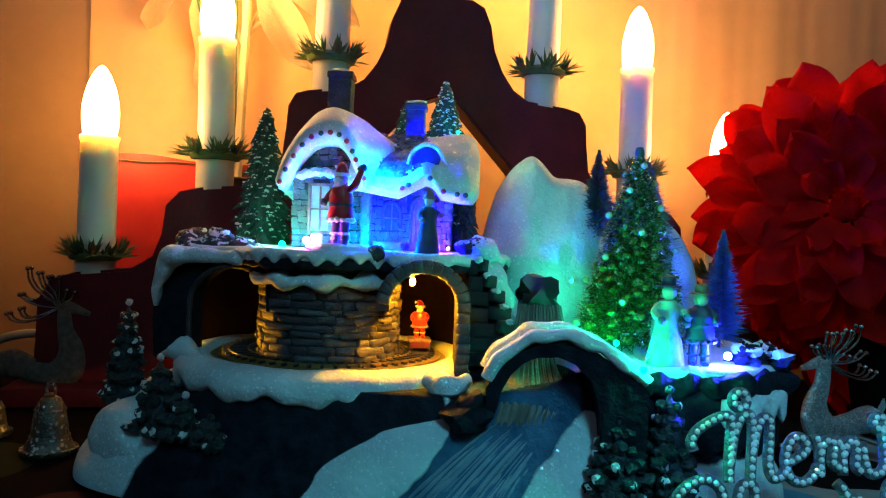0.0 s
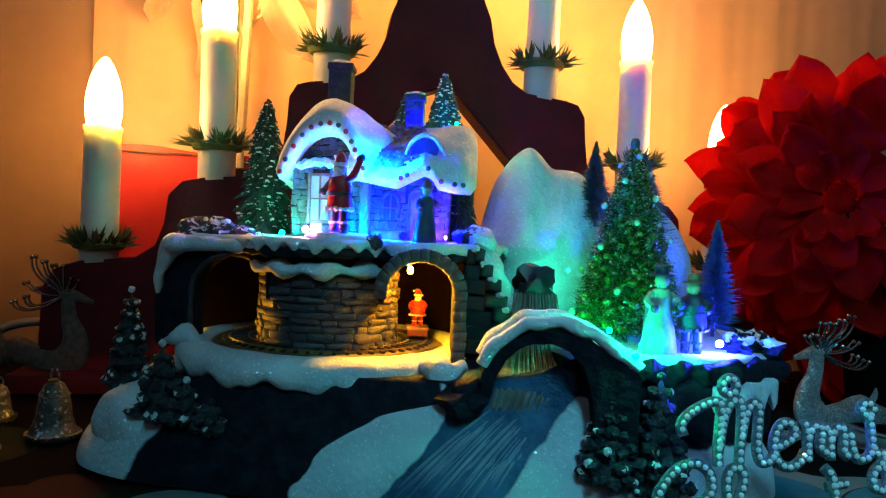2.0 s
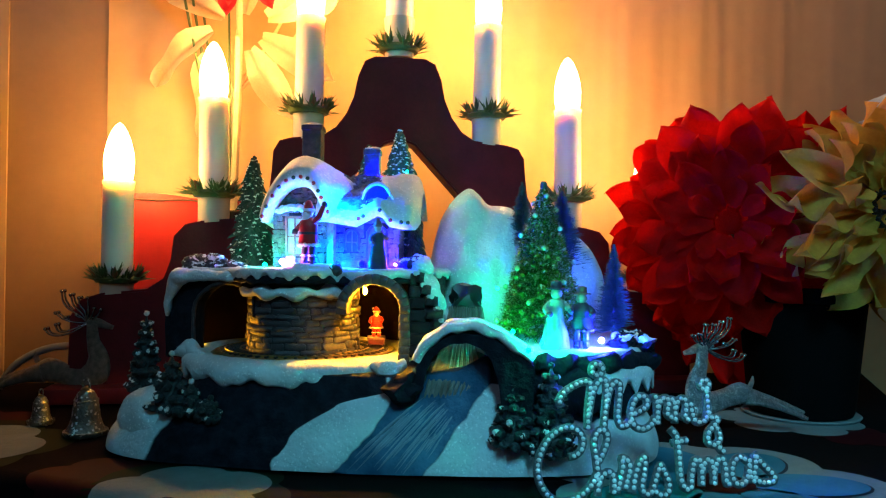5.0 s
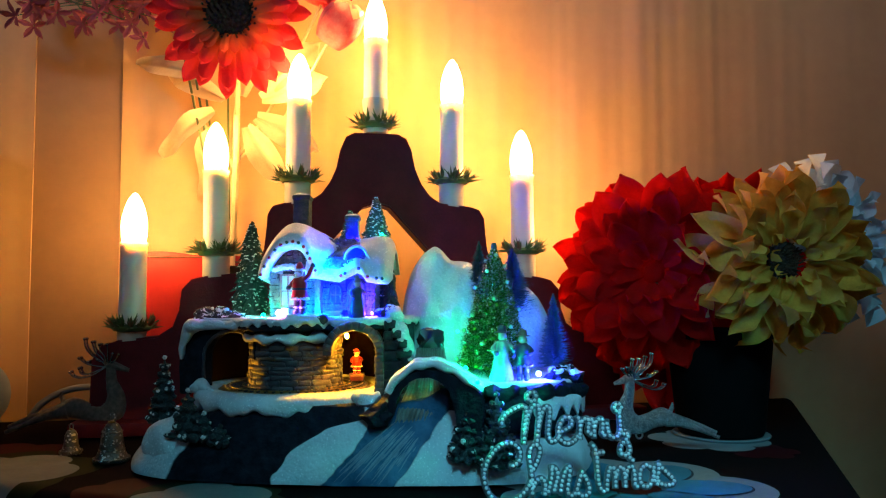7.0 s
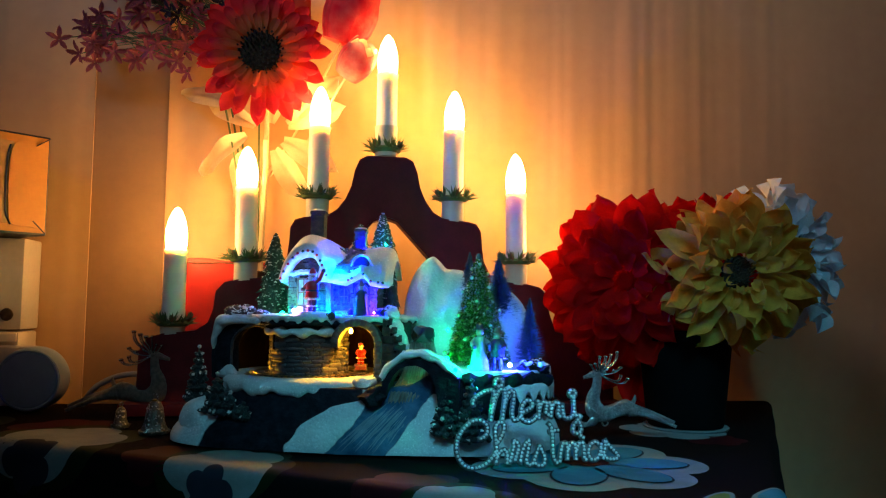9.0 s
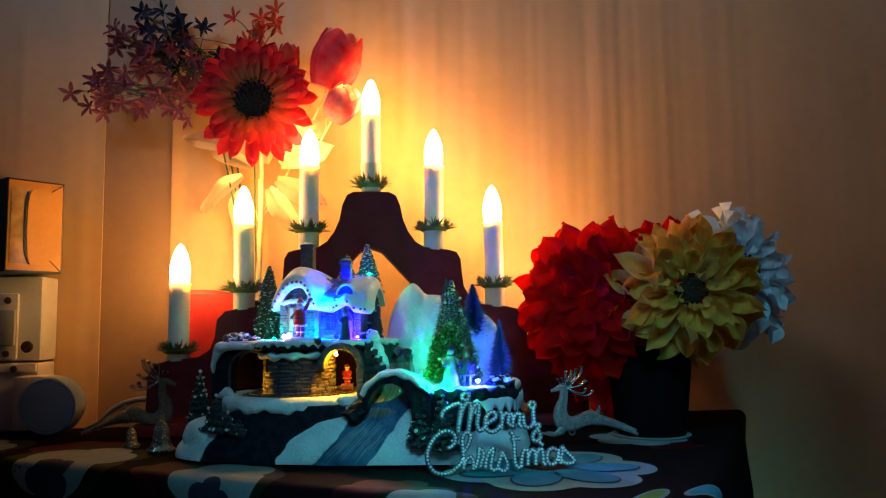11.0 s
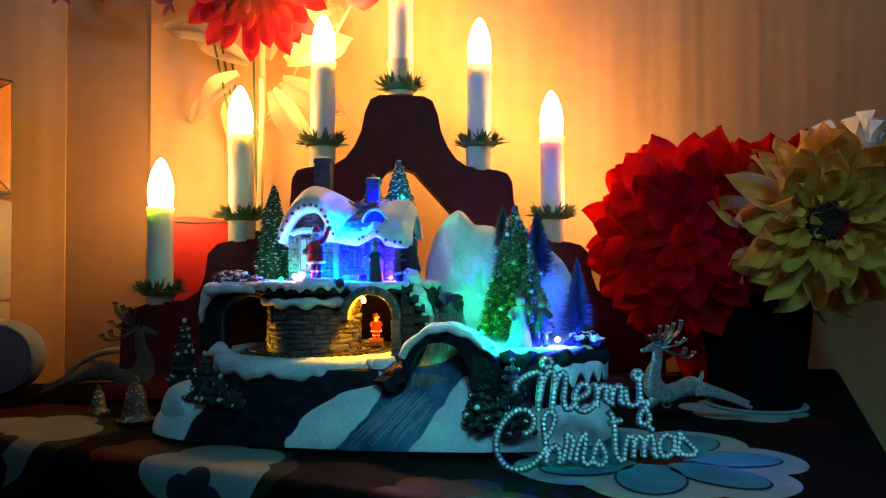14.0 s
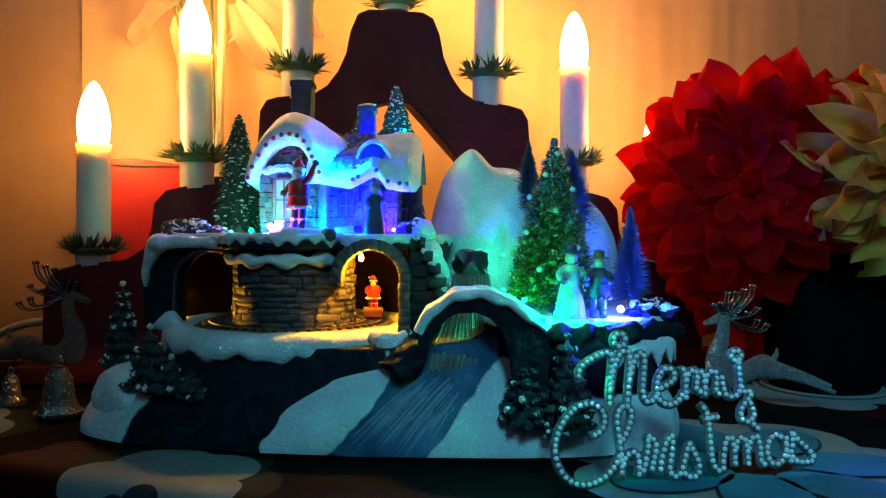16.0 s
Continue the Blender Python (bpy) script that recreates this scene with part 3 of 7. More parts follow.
bm = bmesh.new()
lathe(bm, [(0.0, -0.026), (0.0112, -0.030), (0.0117, -0.028), (0.0119, -0.004), (0.0124, -0.001), (0.0124, 0.002), (0.0, 0.003)], seg=28)
CUP = finish(bm, "candle_cup", M_cup)
bm = bmesh.new()
lathe(bm, [(0.0, 0.0), (0.0113, 0.0), (0.0115, 0.004), (0.0112, 0.045), (0.0111, 0.0825), (0.0117, 0.0835), (0.0117, 0.0855), (0.0100, 0.0865), (0.0, 0.0865)], seg=32)
CANDLE = finish(bm, "candle_tube", M_candle)
bm = bmesh.new()
lathe(bm, [(0.0, -0.001), (0.0096, 0.0), (0.0106, 0.006), (0.0109, 0.014), (0.0102, 0.021), (0.0081, 0.030), (0.0053, 0.037), (0.0024, 0.0415), (0.0, 0.043)], seg=24)
FLAME = finish(bm, "flame_bulb", M_bulb)
WREATH = wreath_mesh()
INV = PLACE[arch.name].inverted()
for k, (x, z) in enumerate(((-0.219, 0.0795), (-0.149, 0.1455), (-0.078, 0.2130), (-0.007, 0.2735), (0.0655, 0.2150), (0.136, 0.1490), (0.206, 0.0795))):
    p = ARCH @ Vector((x, 0.001, z))
    m = INV @ Matrix.Translation(p) @ pose(0, 0, 0, 0, 0, 50 * k)
    tilt = pose(0, 0, 0, (0.6, -0.5, 0.4, 0.2, -0.4, 0.5, 0.3)[k], (0.5, -0.6, 0.3, 0.1, -0.3, 0.6, 0.2)[k], 0)
    cup_low = 0.0 if k != 3 else 0.016
    shared("candle_cup", CUP, arch, m @ Matrix.Translation((0, 0, 0.010 + cup_low)))
    shared("spruce_wreath", WREATH, arch, m @ Matrix.Translation((0, 0, 0.012 if k != 3 else 0.004)))
    tb = shared("candle_tube", CANDLE, arch, m @ tilt)
    shared("flame_bulb", FLAME, arch, m @ tilt @ Matrix.Translation((0, 0, 0.0865)))

# ---- the lit Christmas village ornament ----
village = thing("christmas_village", (0.0, 0.39, 0.0), "lit resin Christmas village with snowy cottage, tunnel and firs", "village ornament")
C = Vector((-0.047, 0.385, 0))     # middle of the railway deck
D = Vector((-0.047, 0.376, 0))     # middle of the stone drum


def along(table, v):
    """Straight-line reading of a small table."""
    if v <= table[0][0]:
        return table[0][1]
    for (a, fa), (b, fb) in zip(table, table[1:]):
        if v <= b:
            return fa + (fb - fa) * (v - a) / (b - a)
    return table[-1][1]


# base skirt with painted snow, rock and the stream
foot = smooth_outline([(-0.156, 0.362), (-0.143, 0.332), (-0.118, 0.315), (-0.080, 0.307), (-0.040, 0.301), (0.020, 0.299), (0.080, 0.300), (0.125, 0.311), (0.153, 0.338),
                       (0.164, 0.385), (0.158, 0.440), (0.10, 0.478), (0.0, 0.485), (-0.09, 0.475), (-0.143, 0.430), (-0.158, 0.395)], 24)
flow_l = ((0.0, -0.044), (0.008, -0.043), (0.021, -0.034), (0.034, -0.013), (0.041, 0.012))
flow_r = ((0.0, -0.016), (0.006, -0.010), (0.016, 0.001), (0.030, 0.012), (0.041, 0.014))
stream_r = ((0.0, 0.031), (0.012, 0.039), (0.030, 0.053), (0.045, 0.064))
lobe_r = ((0.0, -0.117), (0.012, -0.112), (0.022, -0.104), (0.030, -0.100), (0.034, -0.112))


def skirt_paint(x, y, z):
    """How far inside the painted snow and the painted water a place lies, in metres."""
    w = 0.0025 * noise.noise(Vector((x * 90, z * 90, 2))) + 0.0008 * noise.noise(Vector((x * 300, z * 300, 5)))
    x += w
    if y > 0.41:
        return 0.01 * (noise.noise(Vector((x * 30, y * 30, z * 30))) + 0.1), -0.01
    lobe = min(along(lobe_r, z) - x, (0.040 - z))
    flow = min(x - along(flow_l, z), along(flow_r, z) - x)
    water = min(x - along(flow_r, z), along(stream_r, z) - x)
    right = min(x - along(stream_r, z), along(((0.03, 0.052), (0.07, 0.046), (0.088, 0.032), (0.11, 0.027), (0.17, 0.027)), x) - z + w)
    return max(lobe, flow, right), water


def painted_base():
    """Snow, dark rock and blue water as paint on one casting, with crisp brushed borders."""
    m = bpy.data.materials.new("painted_resin_base")
    m.use_nodes = True
    nt = m.node_tree
    L = nt.links.new
    bs = nt.nodes["Principled BSDF"]
    tc = nt.nodes.new("ShaderNodeTexCoord")
    at = nt.nodes.new("ShaderNodeAttribute")
    at.attribute_name = "paint"
    sep = nt.nodes.new("ShaderNodeSeparateColor")
    L(at.outputs["Color"], sep.inputs[0])

    def noise_tex(scale, detail=5):
        n = nt.nodes.new("ShaderNodeTexNoise")
        n.inputs["Scale"].default_value, n.inputs["Detail"].default_value = scale, detail
        L(tc.outputs["Object"], n.inputs["Vector"])
        return n.outputs["Fac"]

    def ramp(fac, a, b, lo=0.35, hi=0.68):
        r = nt.nodes.new("ShaderNodeValToRGB")
        r.color_ramp.elements[0].position, r.color_ramp.elements[1].position = lo, hi
        r.color_ramp.elements[0].color, r.color_ramp.elements[1].color = (*a, 1), (*b, 1)
        L(fac, r.inputs["Fac"])
        return r.outputs["Color"]

    def mix(fac, a, b):
        x = nt.nodes.new("ShaderNodeMix")
        x.data_type = "RGBA"
        L(fac, x.inputs[0])
        L(a, x.inputs[6])
        L(b, x.inputs[7])
        return x.outputs[2]

    def step(value, wide):
        r = nt.nodes.new("ShaderNodeMapRange")
        r.inputs["From Min"].default_value, r.inputs["From Max"].default_value = 0.5 - wide, 0.5 + wide
        L(value, r.inputs["Value"])
        return r.outputs[0]

    bs.inputs["Specular IOR Level"].default_value = 0.06
    rock = ramp(noise_tex(150), (0.004, 0.006, 0.010), (0.012, 0.016, 0.025))
    snow = ramp(noise_tex(45), (0.42, 0.49, 0.53), (0.56, 0.62, 0.65))
    water = ramp(noise_tex(60), (0.020, 0.060, 0.12), (0.06, 0.15, 0.25))
    is_snow, is_water = step(sep.outputs[0], 0.012), step(sep.outputs[1], 0.02)
    L(mix(is_snow, mix(is_water, rock, water), snow), bs.inputs["Base Color"])
    ro = nt.nodes.new("ShaderNodeMapRange")
    ro.inputs["To Min"].default_value, ro.inputs["To Max"].default_value = 0.6, 0.22
    L(is_water, ro.inputs["Value"])
    L(ro.outputs[0], bs.inputs["Roughness"])
    bp = nt.nodes.new("ShaderNodeBump")
    bp.inputs["Strength"].default_value, bp.inputs["Distance"].default_value = 0.55, 0.002
    L(noise_tex(330, 6), bp.inputs["Height"])
    L(bp.outputs["Normal"], bs.inputs["Normal"])
    # glitter in the snow
    v = nt.nodes.new("ShaderNodeTexVoronoi")
    v.inputs["Scale"].default_value = 1500
    L(tc.outputs["Object"], v.inputs["Vector"])
    sv = nt.nodes.new("ShaderNodeSeparateColor")
    L(v.outputs["Color"], sv.inputs[0])
    gt = nt.nodes.new("ShaderNodeMath")
    gt.operation = "GREATER_THAN"
    gt.inputs[1].default_value = 0.945
    L(sv.outputs[0], gt.inputs[0])
    mu = nt.nodes.new("ShaderNodeMath")
    mu.operation = "MULTIPLY"
    L(gt.outputs[0], mu.inputs[0])
    L(is_snow, mu.inputs[1])
    gl = nt.nodes.new("ShaderNodeBsdfGlossy")
    gl.inputs["Roughness"].default_value = 0.34
    # each flake lies at its own tilt
    geo = nt.nodes.new("ShaderNodeNewGeometry")
    off = nt.nodes.new("ShaderNodeVectorMath")
    off.operation = "SUBTRACT"
    L(v.outputs["Color"], off.inputs[0])
    off.inputs[1].default_value = (0.5, 0.5, 0.5)
    add_ = nt.nodes.new("ShaderNodeVectorMath")
    add_.operation = "ADD"
    L(geo.outputs["Normal"], add_.inputs[0])
    L(off.outputs[0], add_.inputs[1])
    unit = nt.nodes.new("ShaderNodeVectorMath")
    unit.operation = "NORMALIZE"
    L(add_.outputs[0], unit.inputs[0])
    L(unit.outputs[0], gl.inputs["Normal"])
    ms = nt.nodes.new("ShaderNodeMixShader")
    soft_ = nt.nodes.new("ShaderNodeMath")
    soft_.operation = "MULTIPLY"
    soft_.inputs[1].default_value = 0.5
    L(mu.outputs[0], soft_.inputs[0])
    L(soft_.outputs[0], ms.inputs[0])
    L(bs.outputs[0], ms.inputs[1])
    L(gl.outputs[0], ms.inputs[2])
    L(ms.outputs[0], nt.nodes["Material Output"].inputs["Surface"])
    return m


bm = bmesh.new()
lay = bm.verts.layers.float_color.new("paint")
NR = 44
rings = []
for k in range(NR + 1):
    h = k / NR
    ring = []
    for x, y in foot:
        zt = along(((-0.16, 0.036), (-0.115, 0.038), (-0.095, 0.047), (0.05, 0.046), (0.075, 0.058), (0.17, 0.060)), x)
        inset = 0.18 * (h ** 1.1) - 0.016 * math.sin(math.pi * min(1.0, h * 2.2)) * (1 if h < 0.4545 else 0)
        px, py, pz = x * (1 - inset), 0.39 + (y - 0.39) * (1 - inset), 0.002 + zt * h
        ds, dw = skirt_paint(px, py, pz)
        d = 0.0018 * max(0.0, min(1.0, 0.5 + ds / 0.004)) - 0.0008 * max(0.0, min(1.0, 0.5 + dw / 0.004)) + 0.0009 * noise.noise(Vector((px * 55, py * 55, pz * 55)))
        nrm = Vector((x, y - 0.39, 0)).normalized()
        v = bm.verts.new((px + nrm.x * d, py + nrm.y * d, pz + 0.4 * d))
        v[lay] = (max(0.0, min(1.0, 0.5 + ds * 20)), max(0.0, min(1.0, 0.5 + dw * 20)), 0, 1)
        ring.append(v)
    rings.append(ring)
n = len(foot)
for a, b in zip(rings, rings[1:]):
    for j in range(n):
        q = (j + 1) % n
        bm.faces.new((a[j], a[q], b[q], b[j]))
bm.faces.new(rings[-1])
bm.faces.new(rings[0][::-1])
part("base", bm, painted_base(), village, "snow and rock painted resin base with a blue stream", sharp=80)

# puffy snow lobe at the narrow end of the base
bm = bmesh.new()
blob(bm, (-0.1200, 0.3390, 0.0185), (0.0190, 0.0175, 0.0205), 4, 0.12, 20.0, seed=2.0)
for v in bm.verts:
    v.co.z = max(v.co.z, 0.0024)
part("snow_lobe", bm, M_snow, village, "puffy glittering snow mound at the base's end", sharp=85)

# raised streaks of the stream, running down from the bridge
rnd = random.Random(11)
bm = bmesh.new()
for k in range(40):
    s = (k + rnd.uniform(-0.4, 0.4)) / 39
    x1 = -0.012 + 0.040 * s + rnd.uniform(-0.001, 0.001)
    x0 = 0.036 + 0.026 * s
    pts = []
    z_hi, z_lo = 0.041 - rnd.uniform(0, 0.022), 0.002 + rnd.uniform(0, 0.016)
    for j in range(6):
        z = z_hi + (z_lo - z_hi) * j / 5
        t = (0.042 - z) / 0.042
        x = x0 + (x1 - x0) * (t ** 0.85)
        hh = z / 0.046
        yb = along(((-0.05, 0.301), (0.02, 0.299), (0.08, 0.300)), x)
        y = 0.39 + (yb - 0.39) * (1 - 0.18 * hh ** 1.1 + 0.012 * math.sin(math.pi * min(1, hh * 2.2)) * (hh < 0.45))
        pts.append((x, y - 0.0003, z + 0.0003))
    r = rnd.uniform(0.0002, 0.0007)
    tube(bm, pts, [r * 0.3, r, r * 1.2, r, r * 0.8, r * 0.2], 5, 3, flat=0.8)
part("stream_ripples", bm, M_foam, village, "pale brushed water streaks")

# the dark retaining wall under the deck, and its courses of stones
bm = bmesh.new()
lathe(bm, [(0.066, 0.0), (0.0665, 0.020), (0.066, 0.046), (0.0, 0.046)], at=(C.x, C.y, 0.004), seg=72)
wobble(bm, 0.0012, 120)
part("retaining_wall", bm, M_rock, village, "dark rough stone retaining wall")

bm = bmesh.new()
SEG = 220
prof_rows = []
for j in range(SEG):
    a = 2 * math.pi * j / SEG
    sc = 0.0035 * noise.noise(Vector((math.cos(a) * 9, math.sin(a) * 9, 1.5))) + 0.0022 * math.sin(a * 17 + 2 * math.sin(a * 5))
    zb = 0.0425 + sc
    ro = 0.0725 + 0.0012 * noise.noise(Vector((math.cos(a) * 7, math.sin(a) * 7, 4.0)))
    row = []
    for r, z in ((0.0555, 0.050), (0.0565, 0.0535), (0.0600, 0.0548), (0.0660, 0.0548), (ro - 0.002, 0.0532), (ro, 0.0505), (ro + 0.0004, (zb + 0.0505) / 2), (ro - 0.0004, zb + 0.001), (ro - 0.0022, zb), (0.0640, zb + 0.002), (0.0555, 0.050)):
        row.append(bm.verts.new((C.x + r * math.cos(a), C.y + r * math.sin(a), z + 0.0005 * noise.noise(Vector((r * 90, a * 6, z * 60))))))
    prof_rows.append(row)
for j in range(SEG):
    a, b = prof_rows[j], prof_rows[(j + 1) % SEG]
    for k in range(len(a) - 1):
        bm.faces.new((a[k], b[k], b[k + 1], a[k + 1]))
part("snow_rim", bm, M_snow, village, "scalloped glittering snow ledge", sharp=75)

bm = bmesh.new()
lathe(bm, [(0.0, 0.0), (0.058, 0.0), (0.058, 0.003), (0.0, 0.003)], at=(C.x, C.y, 0.0495), seg=72)
part("deck", bm, M_track, village, "brass-coloured deck under the railway")
bm = bmesh.new()
lathe(bm, [(0.033, 0.0), (0.054, 0.0), (0.054, 0.0012), (0.033, 0.0012), (0.033, 0.0)], at=(C.x, C.y, 0.0527), seg=96)
for r in (0.0385, 0.0475):
    lathe(bm, [(r, 0.0012), (r + 0.0008, 0.0012), (r + 0.0008, 0.0026), (r, 0.0026), (r, 0.0012)], at=(C.x, C.y, 0.0527), seg=96)
track = part("railway_track", bm, M_track, village, "round brass-coloured toy railway track")
bm = bmesh.new()
box(bm, (0.036, -0.0008, 0.0), (0.051, 0.0008, 0.0011), 0.0002)
SLEEPER = finish(bm, "sleeper", M_black)
for k in range(56):
    shared("sleeper", SLEEPER, track, Matrix.Translation((C.x, C.y - 0.39, 0.0539)) @ pose(0, 0, 0, 0, 0, 360 / 56 * k))

# upper ground: a slab with rock sides and a snow cover
upper = smooth_outline([(-0.119, 0.372), (-0.104, 0.361), (-0.088, 0.355), (-0.074, 0.343), (-0.060, 0.3375), (-0.047, 0.3355), (-0.030, 0.338), (-0.020, 0.345), (-0.012, 0.352), (0.012, 0.352), (0.030, 0.372), (0.040, 0.42), (0.028, 0.466), (-0.05, 0.478), (-0.11, 0.462), (-0.124, 0.41)], 14)


def ground_sheet(outline, z_low, z_top, mats, name, lbl, bulge=0.0025, drip=0.0, seed=0.0):
    """A rounded slab with an uneven lower rim."""
    bm = bmesh.new()
    cx = sum(p[0] for p in outline) / len(outline)
    cy = sum(p[1] for p in outline) / len(outline)
    rows = []
    for x, y in outline:
        a = math.atan2(y - cy, x - cx)
        dz = drip * (noise.noise(Vector((x * 70, y * 70, seed))) + 0.6 * math.sin(a * 31 + seed))
        row = []
        for s, z in ((0.90, z_low + 0.002), (0.985, z_low + dz), (1.0 + bulge, z_low + dz + 0.0012), (1.0 + bulge * 1.6, (z_low + z_top) / 2 + dz * 0.5), (1.0, z_top - 0.0015), (0.975, z_top), (0.80, z_top), (0.5, z_top), (0.2, z_top)):
            px, py = cx + (x - cx) * s, cy + (y - cy) * s
            row.append(bm.verts.new((px, py, z + 0.0008 * noise.noise(Vector((px * 60, py * 60, z * 30 + seed))))))
        rows.append(row)
    k = len(rows)
    for j in range(k):
        a, b = rows[j], rows[(j + 1) % k]
        for i in range(len(a) - 1):
            bm.faces.new((a[i], b[i], b[i + 1], a[i + 1]))
    bm.faces.new([r[-1] for r in rows])
    bm.faces.new([r[0] for r in reversed(rows)])
    return part(name, bm, mats, village, lbl, sharp=75)


ground_sheet(upper, 0.0955, 0.1000, M_rock, "upper_rock", "dark rock under the cottage yard", drip=0.0008)
ground_sheet([(x * 1.01, 0.405 + (y - 0.405) * 1.015) for x, y in upper], 0.0985, 0.1035, M_snow, "yard_snow", "snow cover of the cottage yard with dripping edge", drip=0.0024, seed=3.0)


def snow_roll(bm, pts, radii, lump=0.35, seed=0.0, flat=1.0):
    """A bank of snow: a thick uneven bar with rounded ends."""
    n0 = len(bm.verts)
    P = [Vector(p) for p in pts]
    tube(bm, P, radii, 12, 5, flat=flat)
    bm.verts.ensure_lookup_table()
    for v in bm.verts[n0:]:
        v.co += noise.noise_vector(v.co * 130 + Vector((seed, 0, 0))) * max(radii) * lump
    return bm


# second little snow ledge on the drum
bm = bmesh.new()
pts, rad = [], []
for k in range(25):
    a = radians(208 + 118 * k / 24)
    pts.append((D.x + 0.0345 * math.cos(a), D.y + 0.0345 * math.sin(a), 0.0900 + 0.0008 * math.sin(k * 1.3)))
    rad.append(0.0016 if k in (0, 24) else 0.0032 + 0.0011 * math.sin(k * 0.95 + 1))
snow_roll(bm, pts, rad, 0.3)
part("drum_snow", bm, M_snow, village, "scalloped snow ledge on the stone drum", sharp=85)
bm = bmesh.new()
pts, rad = [], []
for k in range(21):
    a = radians(202 + 122 * k / 20)
    pts.append((D.x + 0.0385 * math.cos(a), D.y + 0.0375 * math.sin(a), 0.1005 + 0.0006 * math.sin(k * 1.1)))
    rad.append(0.0014 if k in (0, 20) else 0.0025 + 0.0008 * math.sin(k * 1.9))
snow_roll(bm, pts, rad, 0.35, 4.0)
part("yard_edge_snow", bm, M_snow, village, "uneven snow along the yard's edge", sharp=85)

# round stone drum with separate blocks
bm = bmesh.new()
lathe(bm, [(0.0318, 0.0), (0.0318, 0.046)], at=(D.x, D.y, 0.053), seg=56)
drum = part("stone_drum", bm, M_mortar, village, "round tower of grey stone blocks")
bm = bmesh.new()
box(bm, (-0.0037, -0.0014, -0.0021), (0.0037, 0.0014, 0.0021), 0.0013)
wobble(bm, 0.0007, 330)
BLOCK = finish(bm, "stone_block", M_stone, 70)
rnd = random.Random(3)
z = 0.0540
while z < 0.0925:
    hgt = rnd.uniform(0.0026, 0.0044)
    a = 150 + rnd.uniform(0, 14)
    while a < 392:
        jamb = a > 322          # heavier stones beside the lit mouth
        wdt = rnd.choice((0.8, 1.1, 1.5, 1.9, 2.4)) * rnd.uniform(0.9, 1.1) * (0.75 if jamb else 1.0)
        m = Matrix.Translation((D.x, D.y - 0.39, z + hgt / 2 + rnd.uniform(-0.0004, 0.0004))) @ pose(0, 0, 0, 0, 0, a + 90 + 6.7 * wdt)
        m = m @ Matrix.Translation((0, -0.0308 - rnd.uniform(0, 0.0016 if jamb else 0.0007), 0)) @ pose(0, 0, 0, rnd.uniform(-7, 7), rnd.uniform(-4, 4) + 180 * rnd.randrange(2), rnd.uniform(-4, 4))
        shared("stone_block", BLOCK, drum, m @ Matrix.Diagonal((wdt * 1.0, 1.7 if jamb else 1.0, hgt / 0.0041, 1)))
        a += 13.6 * wdt
    z += hgt


# rock wall with the round-headed dark mouth; its far end stands behind the drum
WALL_LEN = 0.0609
LM = Matrix.Translation((-0.128, 0.3690, 0)) @ pose(0, 0, 0, 0, 0, -17.7)
mouth = [(min(0.0441 + 0.0236 * math.cos(math.pi * k / 24), WALL_LEN - 0.0004 - 0.0001 * k), 0.0755 + 0.0190 * math.sin(math.pi * k / 24)) for k in range(25)]
bm = bmesh.new()
slab(bm, [(0.0, 0.051), (-0.0012, 0.068), (0.0, 0.085), (0.004, 0.0935), (0.010, 0.0965), (WALL_LEN, 0.0975), (WALL_LEN, 0.075)] + mouth + [(0.0205, 0.051)], 0, 0.009, 0, LM)
part("tunnel_wall", bm, M_rock, village, "dark rock wall with the round tunnel mouth")
rim_line = [LM @ Vector((0.0207, -0.0008, 0.054)), LM @ Vector((0.0203, -0.0008, 0.064))] + [LM @ Vector((0.0441 + 0.0238 * math.cos(a), -0.0008, 0.0755 + 0.0192 * math.sin(a))) for a in [math.pi - math.pi * 0.62 * k / 10 for k in range(11)]]
bm = bmesh.new()
tube(bm, rim_line, 0.0013, 8, 3)
wobble(bm, 0.0005, 300)
part("tunnel_trim", bm, M_stone, village, "narrow stone trim round the tunnel mouth")

RM = Matrix.Translation((0.0000, 0.3430, 0)) @ pose(0, 0, 0, 0, 0, 4)
RI, RO, RS = 0.0148, 0.0205, 0.0805       # inner and outer radius and springing height of the lit mouth
o = [(-RO, RS - 0.002)] + [(-RO * math.cos(math.pi * k / 24), RS + RO * math.sin(math.pi * k / 24)) for k in range(25)] + [(RO, 0.051), (RI, 0.051)]
o += [(RI * math.cos(math.pi * k / 24), RS + RI * math.sin(math.pi * k / 24)) for k in range(25)] + [(-RI, RS - 0.002)]
bm = bmesh.new()
slab(bm, o, 0.0, 0.026, 0, RM)
right_arch = part("tunnel_arch", bm, M_mortar, village, "round stone vault over the lit tunnel mouth")
bm = bmesh.new()
box(bm, (-0.0021, -0.0016, -0.0021), (0.0021, 0.0016, 0.0021), 0.0009)
wobble(bm, 0.0004, 400, 2)
VOUSSOIR = finish(bm, "arch_stone", M_stone, 70)
VI = Matrix.Translation((0, -0.39, 0))
for k in range(13):
    a = math.pi * (k + 0.2) / 13
    p = (0.01765 * math.cos(a), 0.0004 + rnd.uniform(-0.0003, 0.0003), RS + 0.01765 * math.sin(a))
    shared("arch_stone", VOUSSOIR, right_arch, VI @ RM @ Matrix.Translation(p) @ pose(0, 0, 0, rnd.uniform(-4, 4), 90 - math.degrees(a), 0) @ Matrix.Diagonal((1.06, 1, 1.42, 1)))
